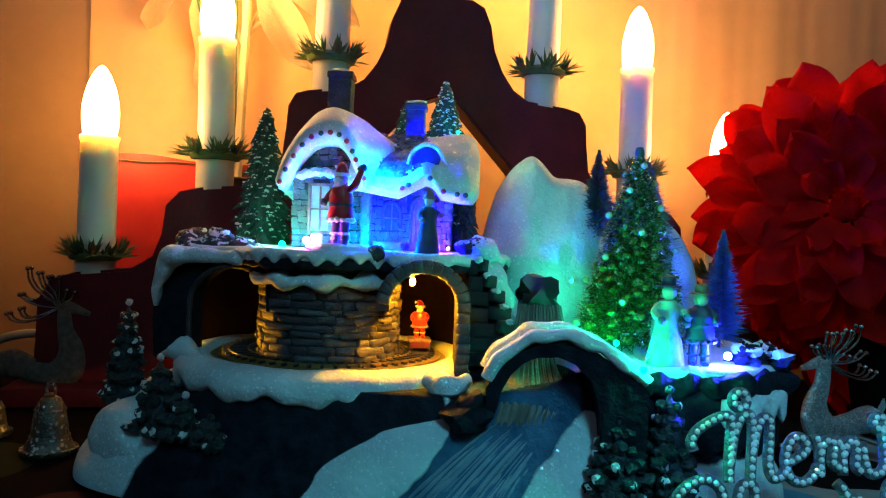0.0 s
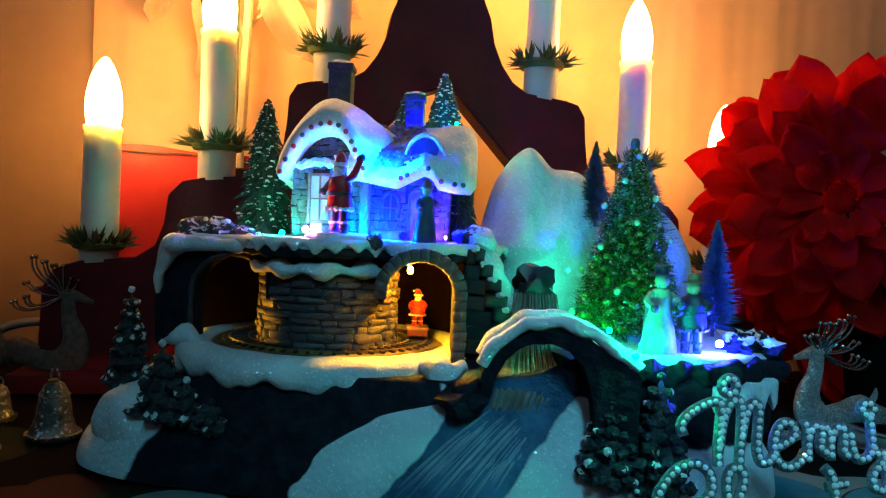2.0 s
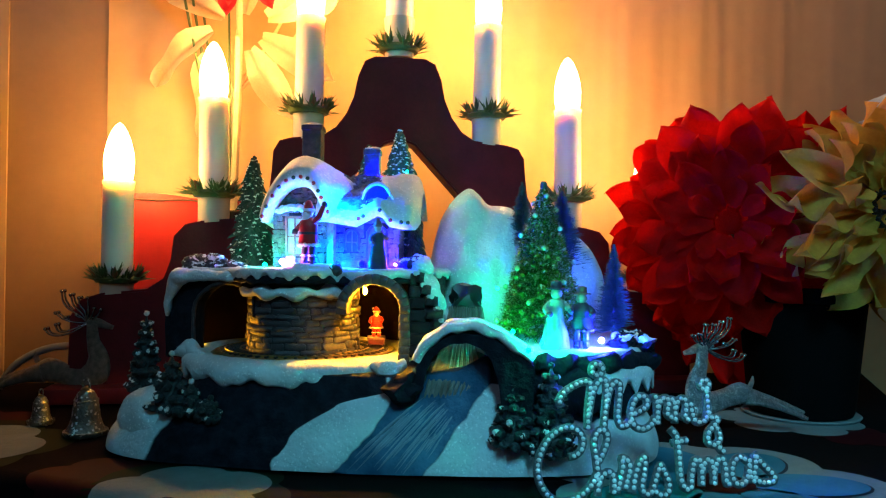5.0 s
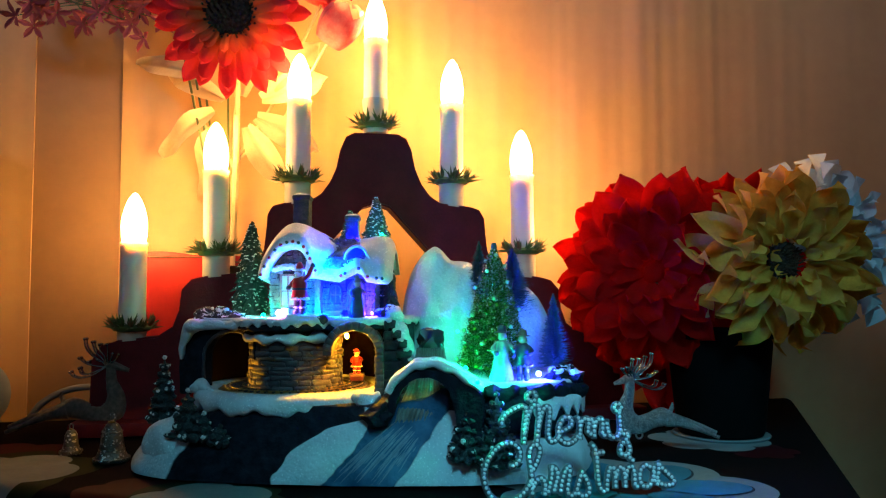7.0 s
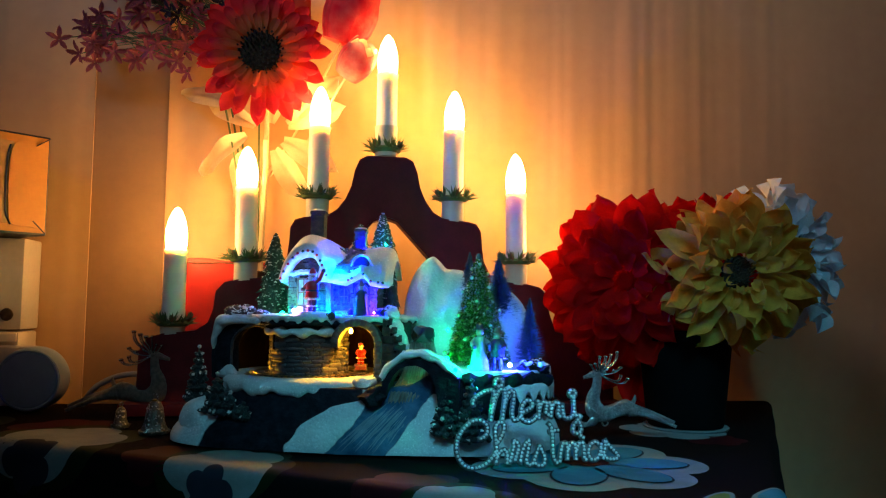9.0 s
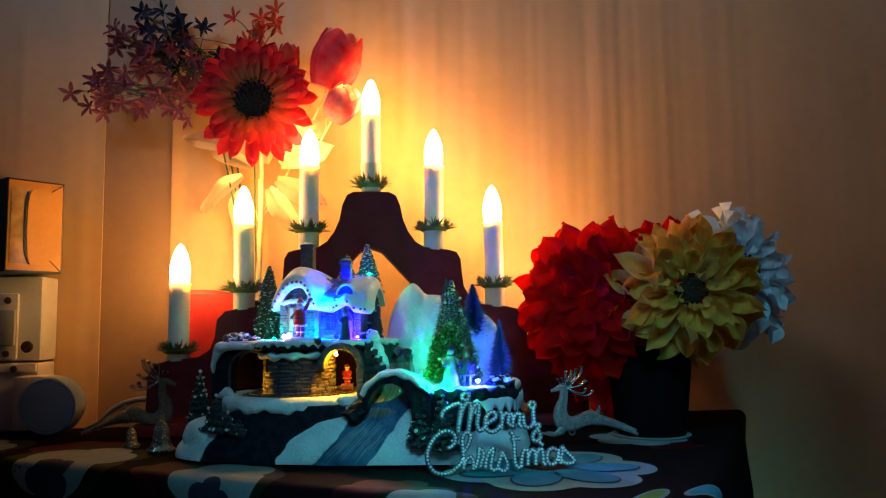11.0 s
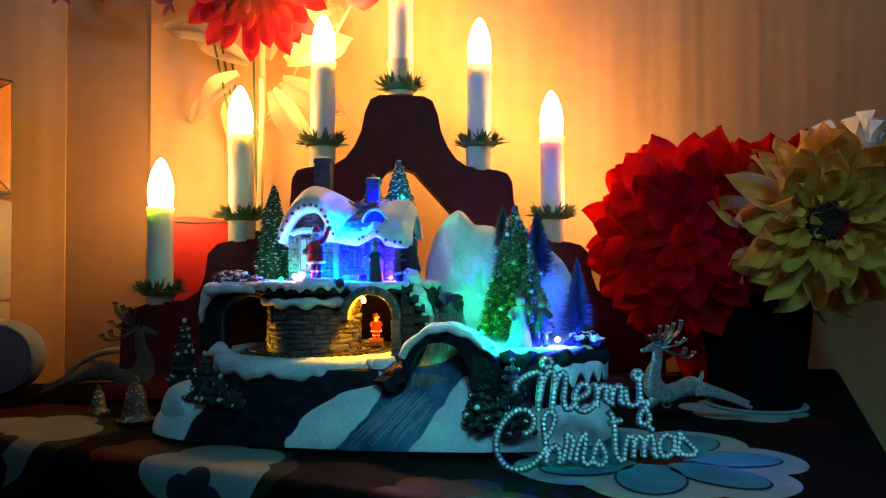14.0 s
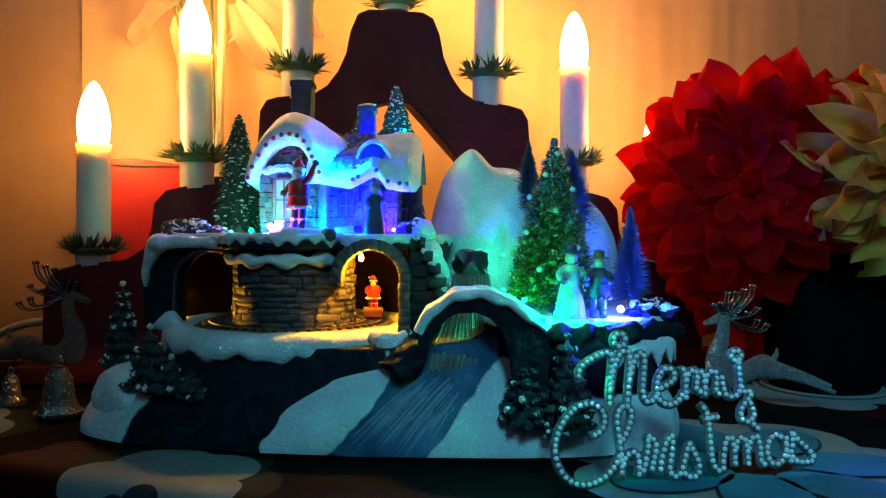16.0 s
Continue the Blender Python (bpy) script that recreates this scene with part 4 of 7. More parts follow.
for k in range(6):
    p = (0.01765 + rnd.uniform(-0.0004, 0.0004), 0.0004, 0.0545 + k * 0.0044)
    shared("arch_stone", VOUSSOIR, right_arch, VI @ RM @ Matrix.Translation(p) @ pose(0, 0, 0, rnd.uniform(-4, 4), rnd.uniform(-4, 4), 0) @ Matrix.Diagonal((1.42, 1, 1.08, 1)))
# inside of the tunnel, its shade put into a near-black brown
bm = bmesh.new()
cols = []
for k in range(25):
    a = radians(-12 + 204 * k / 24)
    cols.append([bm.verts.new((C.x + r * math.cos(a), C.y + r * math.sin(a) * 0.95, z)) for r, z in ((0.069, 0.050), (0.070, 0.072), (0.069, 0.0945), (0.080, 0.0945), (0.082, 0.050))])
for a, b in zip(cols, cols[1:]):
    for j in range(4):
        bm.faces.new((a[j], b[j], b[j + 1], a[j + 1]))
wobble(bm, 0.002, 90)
part("tunnel_lining", bm, M_lining, village, "rock lining of the tunnel, its shade put into a near-black brown")
bm = bmesh.new()
blob(bm, (-0.0055, 0.3500, 0.0912), (0.0011, 0.0011, 0.0017), 3)
part("tunnel_lamp", bm, M_led_amber, village, "small lit amber lamp bulb")
bm = bmesh.new()
tube(bm, [(-0.0055, 0.3500, 0.0930), (-0.0054, 0.3504, 0.0945), (-0.0052, 0.3510, 0.0960)], 0.0007, 6, 2)
part("lamp_socket", bm, M_black, village, "black socket of the tunnel lamp")
bm = bmesh.new()
blob(bm, (-0.1155, 0.3800, 0.0550), (0.0006, 0.0006, 0.0006), 2)
part("tunnel_lamp", bm, M_led_amber, village, "small lit amber lamp bulb behind the pier")

# stepped slabs and snow beside the lit mouth
bm = bmesh.new()
box(bm, (-0.5, -0.5, -0.5), (0.5, 0.5, 0.5), 0.18)
wobble(bm, 0.12, 1.3, 5)
M_step = mat("dark_step_stone", (0.045, 0.038, 0.042), 0.55, noise_scale=140, second=(0.018, 0.016, 0.022), fine=0.4, bump=0.7, bump_scale=380, obrand=0.25)
STEPSTONE = finish(bm, "step_stone", M_step, 60)
steps = part("step_core", plate(bmesh.new(), [(0.018, 0.361), (0.033, 0.364), (0.038, 0.40), (0.018, 0.41)], 0.004, 0.098), M_rock, village, "rock core of the side steps")
step_edge = ((0.055, 0.0420), (0.068, 0.0405), (0.078, 0.0375), (0.088, 0.0320), (0.095, 0.0275), (0.104, 0.0225))
for k in range(7):
    z = 0.0570 + k * 0.0068
    xr, xl = along(step_edge, z), 0.0190
    cut = xl + (xr - xl) * rnd.uniform(0.45, 0.62)
    shared("step_stone", STEPSTONE, steps, VI @ Matrix.Translation(((xl + cut) / 2, 0.3612, z)) @ pose(0, 0, 0, rnd.uniform(-5, 5), rnd.uniform(-5, 3), 6 + rnd.uniform(-5, 5)) @ Matrix.Diagonal(((cut - xl) * 1.08, 0.013, 0.0066, 1)))
    shared("step_stone", STEPSTONE, steps, VI @ Matrix.Translation(((xr + cut) / 2, 0.3602, z + 0.0012)) @ pose(0, 0, 0, rnd.uniform(-8, 8), rnd.uniform(2, 12), 14 + rnd.uniform(-6, 6)) @ Matrix.Diagonal(((xr - cut) * 1.10, 0.013, 0.0058, 1)))
bm = bmesh.new()
pts, rad = [], []
for k in range(13):
    q = k / 12
    z = 0.1090 - 0.049 * q
    pts.append((along(step_edge, z) + 0.0030 + 0.0010 * math.sin(k * 2.3), 0.3625 + 0.002 * math.sin(k), z))
    rad.append((0.0052 - 0.0028 * q) * (1 + 0.22 * math.sin(k * 1.7)))
snow_roll(bm, pts, rad, 0.4, 2.0)
part("step_snow", bm, M_snow, village, "snow bank down the side steps", sharp=85)
for k in range(7):
    z = 0.0605 + k * 0.0068
    bm = bmesh.new()
    blob(bm, (along(step_edge, z) - 0.0008, 0.3545, z + 0.0006), (0.0020, 0.0018, 0.0014), 2, 0.4, seed=k)
    part("snow_cap", bm, M_snow, village, "small cap of snow on a step's end")

# rocks on the yard's rim
def craggy_rock(at, r, seed, lbl, snow=0.25):
    """A rough rock with ledges, its upper faces powdered with snow."""
    bm = bmesh.new()
    bmesh.ops.create_icosphere(bm, subdivisions=4, radius=1)
    for v in bm.verts:
        q = v.co.copy()
        k = 1 + 0.32 * noise.noise(q * 1.4 + Vector((seed, 0, 0))) - 0.22 * abs(noise.noise(q * 3.1 + Vector((0, seed, 0)))) + 0.08 * noise.noise(q * 7 + Vector((0, 0, seed)))
        v.co = Vector((at[0] + q.x * r[0] * k, at[1] + q.y * r[1] * k, at[2] + q.z * r[2] * k))
    bm.normal_update()
    for f in bm.faces:
        c = f.calc_center_median()
        if f.normal.z > 0.35 and noise.noise(c * 300) + 0.5 * noise.noise(c * 700) > snow:
            f.material_index = 1
    return part("rock", bm, [M_step, M_snow], village, lbl)


craggy_rock((-0.1105, 0.3700, 0.1020), (0.0105, 0.0075, 0.0092), 3.0, "dark craggy rock powdered with snow", 0.0)
craggy_rock((-0.0990, 0.3690, 0.1030), (0.0085, 0.007, 0.0080), 8.0, "dark craggy rock powdered with snow", 0.05)
craggy_rock((-0.0870, 0.3660, 0.1010), (0.0078, 0.006, 0.0072), 14.0, "dark craggy rock powdered with snow", 0.05)
craggy_rock((-0.0780, 0.3640, 0.1015), (0.0034, 0.003, 0.0034), 21.0, "small dark rock in the yard", 0.0)
craggy_rock((-0.0215, 0.3440, 0.1030), (0.0036, 0.003, 0.0040), 25.0, "small dark rock at the yard's edge", 0.5)
craggy_rock((0.0215, 0.3690, 0.1055), (0.0085, 0.008, 0.0068), 31.0, "brownish rock with snow above the tunnel", -0.15)
bm = bmesh.new()
snow_roll(bm, [(-0.1235, 0.3735, 0.050), (-0.1230, 0.373, 0.066), (-0.1235, 0.373, 0.080), (-0.1180, 0.374, 0.091)], [0.0060, 0.0052, 0.0052, 0.0050], 0.4, 7.0)
part("tunnel_pier", bm, M_rock, village, "rough rock pier beside the tunnel")
bm = bmesh.new()
pts = [(-0.0720, 0.3440, 0.0985), (-0.0820, 0.3515, 0.0975), (-0.0930, 0.3555, 0.0985), (-0.1060, 0.3580, 0.0985), (-0.1150, 0.3605, 0.0985), (-0.1200, 0.3630, 0.0945), (-0.1232, 0.3645, 0.0880), (-0.1250, 0.3660, 0.0815), (-0.1258, 0.3665, 0.0750)]
snow_roll(bm, pts, [0.0026, 0.0030, 0.0034, 0.0040, 0.0048, 0.0046, 0.0034, 0.0024, 0.0010], 0.45, 1.0)
part("tunnel_snow", bm, M_snow, village, "snow bank over the tunnel mouth", sharp=85)
bm = bmesh.new()
snow_roll(bm, [(-0.1185, 0.3600, 0.0520), (-0.1130, 0.3560, 0.0545), (-0.1085, 0.3560, 0.0575), (-0.1040, 0.3530, 0.0545), (-0.0960, 0.3420, 0.0525)], [0.0018, 0.0036, 0.0044, 0.0036, 0.0022], 0.35, 2.0)
part("pier_snow", bm, M_snow, village, "snow heap at the pier's foot", sharp=85)

# ---- mountains, plateau and bridge of the village ----
def mountain(name, crest, y_mid, depth, z0, seed, lbl):
    """A rounded snow mountain with soft folds: crest gives its skyline, depth its half thickness."""
    bm = bmesh.new()
    x0, x1 = crest[0][0], crest[-1][0]
    line = spline([(x, 0, z) for x, z in crest], 8)
    K = 20
    cols = []
    for p in line:
        e = math.sin(math.pi * min(1, max(0, (p.x - x0) / (x1 - x0)))) ** 0.5
        col = []
        for k in range(2 * K + 1):
            a = math.pi * k / (2 * K)
            z = z0 + (p.z - z0) * math.sin(a) ** 0.75
            fold = 0.0035 * noise.noise(Vector((p.x * 42, z * 30, seed))) + 0.0022 * noise.noise(Vector((p.x * 95, z * 60, seed + 3)))
            y = y_mid - (depth * e + 0.002 + fold * 2.2 * math.sin(a * 2)) * math.cos(a)
            col.append(bm.verts.new((p.x + 0.4 * fold, y, z + 0.5 * fold * math.sin(a))))
        cols.append(col)
    for a, b in zip(cols, cols[1:]):
        for k in range(2 * K):
            bm.faces.new((a[k], b[k], b[k + 1], a[k + 1]))
    for c in (cols[0], cols[-1]):
        bm.faces.new(c)
    return part(name, bm, M_snow, village, lbl, sharp=85)


mountain("snow_mountain", [(0.0235, 0.085), (0.0260, 0.112), (0.0310, 0.134), (0.0380, 0.147), (0.0450, 0.155), (0.0520, 0.1590), (0.0580, 0.1555), (0.0645, 0.1475), (0.0730, 0.1460), (0.0815, 0.1435), (0.0885, 0.1340), (0.0930, 0.115), (0.0960, 0.08)], 0.449, 0.030, 0.045, 1.3, "tall rounded snow mountain with glitter")
mountain("snow_mountain", [(0.0860, 0.075), (0.0930, 0.106), (0.1040, 0.120), (0.1160, 0.1265), (0.1280, 0.1245), (0.1380, 0.1130), (0.1440, 0.0960), (0.1480, 0.07)], 0.444, 0.024, 0.040, 7.7, "small rounded snow mountain behind the big fir")

plateau = smooth_outline([(0.070, 0.316), (0.088, 0.311), (0.108, 0.313), (0.130, 0.319), (0.150, 0.336), (0.158, 0.370), (0.156, 0.43), (0.11, 0.465), (0.05, 0.47), (0.040, 0.42), (0.052, 0.37), (0.062, 0.335)], 12)
ground_sheet(plateau, 0.030, 0.0585, M_rock, "plateau_rock", "dark rock under the skating yard", drip=0.003)
ground_sheet([(0.105 + (x - 0.105) * 0.985, 0.39 + (y - 0.39) * 0.985) for x, y in plateau], 0.0565, 0.0635, M_snow, "plateau_snow", "snow field round the fir tree", drip=0.0012, seed=5)
bm = bmesh.new()
pts, rad = [], []
for k in range(16):
    a = k / 15
    pts.append((0.088 + 0.066 * a, 0.3095 + 0.002 * math.sin(a * 5) + 0.012 * a + 0.050 * max(0, a - 0.6), 0.0575 + 0.0008 * math.sin(k * 1.7)))
    rad.append(0.0044 + 0.0007 * math.sin(k * 2.3))
snow_roll(bm, pts, rad, 0.5, 3.0)
part("plateau_edge", bm, M_rock, village, "low dark rock wall along the plateau")
for k in range(9):
    bm = bmesh.new()
    blob(bm, (0.1440 + rnd.uniform(-0.010, 0.010), 0.338 + rnd.uniform(-0.006, 0.016), 0.0655 + rnd.uniform(-0.002, 0.003)), (0.0052, 0.0046, 0.0042), 3, 0.55, seed=k, mi=0)
    for f in bm.faces:
        if f.normal.z > 0.5 and noise.noise(f.calc_center_median() * 240) > 0.05:
            f.material_index = 1
    part("rock", bm, [M_rock, M_snow], village, "dark rock with a little snow at the cliff")
cliff = smooth_outline([(0.116, 0.3190), (0.126, 0.3150), (0.140, 0.3215), (0.154, 0.338), (0.161, 0.380), (0.157, 0.43), (0.12, 0.455), (0.105, 0.43), (0.108, 0.35)], 14)
ground_sheet(cliff, 0.043, 0.0545, M_snow, "cliff_snow", "snow sheet hanging over the cliff", drip=0.0065, seed=9)

# waterfall with its dark cave
M_fall = mat("brownish_frozen_water", (0.20, 0.18, 0.155), 0.45, noise_scale=90, second=(0.11, 0.095, 0.08), fine=0.3, bump=0.3, bump_scale=400)
bm = bmesh.new()
blob(bm, (0.0520, 0.3740, 0.0850), (0.0108, 0.0110, 0.0092), 3, 0.35)
part("cave_rock", bm, M_black, village, "dark rock hood over the waterfall")
bm = bmesh.new()
rows = []
for k in range(61):
    x = 0.0420 + 0.0195 * k / 60
    dx = (x - 0.0515) * 0.9
    e = 0.0005 * math.sin(k * 1.47 + 1.2 * math.sin(k * 0.31)) + 0.0003 * math.sin(k * 3.1)
    line = spline([(x, 0.3625, 0.0825), (x + dx * 0.2, 0.3575, 0.072), (x + dx * 0.5, 0.350, 0.060), (x + dx * 0.8, 0.336, 0.0525), (x + dx, 0.3165, 0.0480), (x + dx * 0.95 - 0.002, 0.3125, 0.0420), (x + dx * 0.9 - 0.004, 0.3135, 0.0340)], 5)
    rows.append([bm.verts.new(p + Vector((0, -e, e * 0.3))) for p in line] + [bm.verts.new(p + Vector((0, 0.003, -0.001))) for p in reversed(line)])
for a, b in zip(rows, rows[1:]):
    for j in range(len(a)):
        q = (j + 1) % len(a)
        bm.faces.new((a[j], b[j], b[q], a[q]))
for r in (rows[0], rows[-1]):
    bm.faces.new(r)
part("waterfall", bm, M_fall, village, "frozen waterfall of fine streaks")
bm = bmesh.new()
slab(bm, [(0.040, 0.005), (0.036, 0.055), (0.0435, 0.0835), (0.0600, 0.0835), (0.068, 0.055), (0.070, 0.005)], 0.3700, 0.378)
part("waterfall_bed", bm, M_stream, village, "wet blue rock behind the waterfall")


def bridge_curve(s):
    """s from 0 to 1 along the bridge: place of the deck's middle."""
    return Vector((0.0275 + 0.0585 * s, 0.318 - 0.012 * s, along(((0, 0.0570), (0.05, 0.0625), (0.10, 0.0660), (0.19, 0.0705), (0.30, 0.0740), (0.44, 0.0755), (0.58, 0.0745), (0.74, 0.0705), (0.88, 0.0655), (1, 0.0600)), s)))


def bridge_under(s):
    return along(((0, 0.040), (0.07, 0.046), (0.10, 0.0540), (0.15, 0.0600), (0.22, 0.0645), (0.32, 0.0675), (0.44, 0.0685), (0.56, 0.0660), (0.65, 0.0605), (0.70, 0.0530), (0.735, 0.042), (0.74, 0.030), (1, 0.028)), s)


bm = bmesh.new()
rows = []
for k in range(41):
    s = k / 40
    p = bridge_curve(s)
    zu = min(bridge_under(s), p.z - 0.004)
    rows.append([bm.verts.new((p.x, p.y - 0.013, zu)), bm.verts.new((p.x, p.y - 0.0135, p.z - 0.002)), bm.verts.new((p.x, p.y + 0.014, p.z - 0.002)), bm.verts.new((p.x, p.y + 0.014, zu))])
for a, b in zip(rows, rows[1:]):
    for j in range(4):
        q = (j + 1) % 4
        bm.faces.new((a[j], b[j], b[q], a[q]))
for r in (rows[0], rows[-1]):
    bm.faces.new(r)
wobble(bm, 0.0010, 140, 8)
bridge = part("bridge", bm, M_rock, village, "humped dark stone bridge over the stream")
bm = bmesh.new()
for side in (-0.0125, 0.0135):
    pts = [bridge_curve(k / 14) + Vector((0, side, 0.0014 + 0.0006 * math.sin(k * 2))) for k in range(15)]
    tube(bm, pts, [0.0026 + 0.0004 * math.sin(k * 1.7) for k in range(15)], 10, 4)
rows = []
for k in range(41):
    p = bridge_curve(k / 40)
    rows.append([bm.verts.new((p.x, p.y + w, p.z + 0.0004 + 0.0006 * noise.noise(Vector((p.x * 80, w * 300, 0))))) for w in (-0.0125, -0.006, 0, 0.006, 0.013)])
for a, b in zip(rows, rows[1:]):
    for j in range(4):
        bm.faces.new((a[j], b[j], b[j + 1], a[j + 1]))
part("bridge_snow", bm, M_snow, bridge, "glittering snow on the bridge and its parapets")
# snowy boulder left of the bridge
bm = bmesh.new()
blob(bm, (0.0215, 0.3090, 0.0440), (0.0090, 0.0075, 0.0072), 3, 0.4, seed=4)
part("stream_boulder", bm, M_rock, village, "dark boulder at the bridge foot")
bm = bmesh.new()
snow_roll(bm, [(0.004, 0.326, 0.0530), (0.010, 0.320, 0.0520), (0.016, 0.316, 0.0525), (0.0215, 0.317, 0.0550)], [0.0045, 0.0052, 0.0042, 0.0030], 0.4, 5.0)
part("boulder_snow", bm, M_snow, village, "snow at the bridge foot")


# ---- trees of the village ----
def pine(name, at, h, r, seed, snowy=0.3, clumps=170, lbl="", power=0.72, trunk=0.0, clump=1.0):
    """A moulded fir: a tapered trunk core with overlapping fine twigs, some tipped with snow."""
    rn = random.Random(seed)
    bm = bmesh.new()
    lathe(bm, [(r * 0.74, 0), (r * 0.62, h * 0.3), (r * 0.34, h * 0.7), (0, h * 0.97)], at, 14)
    if trunk:
        tube(bm, [(at[0], at[1], at[2] - trunk), (at[0], at[1], at[2] - trunk * 0.5), (at[0], at[1], at[2] + 0.002)], [0.004, 0.0035, 0.003], 8, 2)
    clumps = int(clumps * 3.6)
    tiers = max(5, int(h / 0.0065))
    for k in range(clumps):
        s = (k + rn.random()) / clumps
        s = 1 - (1 - s) ** 0.66
        a = k * 2.39996 + rn.uniform(-0.3, 0.3)
        saw = 1.10 - 0.28 * ((s * tiers) % 1.0)
        rr = r * (1 - s) ** power * rn.uniform(0.80, 1.12) * saw
        z = h * (0.02 + 0.95 * s)
        size = (0.0015 + 0.0008 * (1 - s)) * rn.uniform(0.6, 1.3)
        base = Vector((at[0] + rr * 0.55 * math.cos(a), at[1] + rr * 0.55 * math.sin(a), at[2] + z + size * 0.9))
        tip = Vector((at[0] + (rr + size * 0.6) * math.cos(a), at[1] + (rr + size * 0.6) * math.sin(a), at[2] + z - size * rn.uniform(0.2, 1.2)))
        tube(bm, [base, base.lerp(tip, 0.55) + Vector((0, 0, size * 0.3)), tip], [size * 0.42, size * 0.52, size * 0.10], 5, 1)
        if rn.random() < snowy:
            p = base.lerp(tip, rn.uniform(0.5, 0.85))
            blob(bm, (p.x, p.y, p.z + size * 0.40), (clump * size * rn.uniform(0.35, 0.75), clump * size * 0.5, clump * size * rn.uniform(0.22, 0.4)), 1, 0.5, mi=1, seed=k)
    return part(name, bm, [M_pine, M_pine_snow], village, lbl)


def resin_fir(at, h, r, seed, snowy, lbl):
    """A small cast fir: tiers of rounded drooping clumps, many capped with thick painted snow."""
    rn = random.Random(seed)
    bm = bmesh.new()
    lathe(bm, [(r * 0.70, 0), (r * 0.55, h * 0.35), (r * 0.28, h * 0.75), (0, h)], at, 12)
    tiers = max(3, int(h / 0.0052))
    for i in range(tiers):
        q = i / tiers
        rr = r * (1 - q) ** 0.75
        cnt = max(4, int(4 + 7 * rr / 0.012))
        for k in range(cnt):
            a = 2 * math.pi * (k + 0.5 * (i % 2)) / cnt + rn.uniform(-0.25, 0.25)
            size = 0.0026 * rn.uniform(0.8, 1.25) * (1 - 0.35 * q)
            z = at[2] + h * (0.06 + 0.90 * q) + rn.uniform(-0.001, 0.001)
            d = rr * rn.uniform(0.72, 0.98)
            blob(bm, (at[0] + d * math.cos(a), at[1] + d * math.sin(a), z), (size * 1.05, size * 1.05, size * 0.95), 2, 0.45, seed=k + 7 * i)
            if rn.random() < snowy:
                d += size * 0.55
                blob(bm, (at[0] + d * math.cos(a), at[1] + d * math.sin(a), z + size * 0.25), (size * rn.uniform(0.45, 0.7), size * 0.6, size * rn.uniform(0.4, 0.7)), 2, 0.4, mi=1, seed=k)
    blob(bm, (at[0], at[1], at[2] + h), 0.0016, 2, 0.3, mi=1 if snowy > 0.3 else 0)
    return part("pine_tree", bm, [M_pine_dark, M_pine_snow], village, lbl)


M_pine_dark = mat("dark_resin_pine", (0.018, 0.034, 0.036), 0.55, noise_scale=220, second=(0.006, 0.012, 0.014), fine=0.3, bump=0.8, bump_scale=500)


def bottle_brush(name, at, h, r, seed, mtl, count=900, lbl=""):
    """A wire-stem brush tree: fine bristles round a stem on a small base."""
    rn = random.Random(seed)
    bm = bmesh.new()
    tube(bm, [at, (at[0], at[1], at[2] + h * 0.5), (at[0], at[1], at[2] + h)], [0.0009, 0.0007, 0.0004], 5, 2)
    lathe(bm, [(r * 0.22, h * 0.1), (r * 0.12, h * 0.55), (0, h * 0.95)], at, 8)
    for k in range(count):
        s = rn.random() ** 0.8
        a = rn.uniform(0, 2 * math.pi)
        z = at[2] + h * (0.10 + 0.90 * s)
        L = r * (1 - 0.93 * s) * rn.uniform(0.55, 1.05) * (1.12 - 0.30 * ((s * 7) % 1.0))
        o = Vector((at[0], at[1], z))
        d = Vector((math.cos(a), math.sin(a), rn.uniform(-0.25, 0.45))).normalized()
        e = o + d * L
        w = Vector((-math.sin(a), math.cos(a), 0)) * 0.00050
        u = Vector((0, 0, 0.00050))
        v = [bm.verts.new(o + w), bm.verts.new(o - w * 0.5 + u), bm.verts.new(o - w * 0.5 - u), bm.verts.new(e)]
        for t in ((0, 1, 3), (1, 2, 3), (2, 0, 3)):
            bm.faces.new([v[i] for i in t])
    return part(name, bm, mtl, village, lbl)


pine("pine_tree", (-0.0975, 0.440, 0.103), 0.078, 0.0150, 1, 0.45, 260, "slim dark fir dusted with snow beside the cottage", 0.6)
pine("pine_tree", (0.0015, 0.464, 0.150), 0.0525, 0.0150, 2, 0.55, 230, "tall fir behind the cottage", trunk=0.047)
pine("pine_tree", (-0.0210, 0.466, 0.145), 0.0470, 0.0125, 3, 0.3, 200, "fir behind the cottage chimney", trunk=0.042)
resin_fir((-0.1345, 0.3560, 0.030), 0.046, 0.0095, 4, 0.55, "narrow snowy fir at the base's edge")
resin_fir((-0.1070, 0.3260, 0.027), 0.030, 0.0110, 5, 0.40, "short snowy fir on the snow lobe")
resin_fir((-0.0940, 0.3205, 0.026), 0.017, 0.0090, 6, 0.40, "low snowy bush")
resin_fir((-0.0820, 0.3170, 0.024), 0.011, 0.0080, 7, 0.10, "low dark bush")
# Fir added where the cottage's dark side wall would show.
pine("pine_tree", (0.0145, 0.428, 0.103), 0.050, 0.0085, 15, 0.10, 130, "narrow dark fir added in place of the cottage's dark side wall", 0.5)
resin_fir((0.0775, 0.2995, 0.018), 0.036, 0.0120, 8, 0.5, "dark fir with snowy tips by the stream")
resin_fir((0.0955, 0.3010, 0.014), 0.044, 0.0135, 9, 0.22, "dark fir under the plateau")
bottle_brush("brush_tree", (0.141, 0.388, 0.062), 0.058, 0.0165, 10, M_bottle, 2800, "blue-green bottle brush tree")
bottle_brush("brush_tree", (0.0875, 0.436, 0.110), 0.052, 0.0165, 11, M_bottle, 2200, "dark bottle brush tree on the mountain")
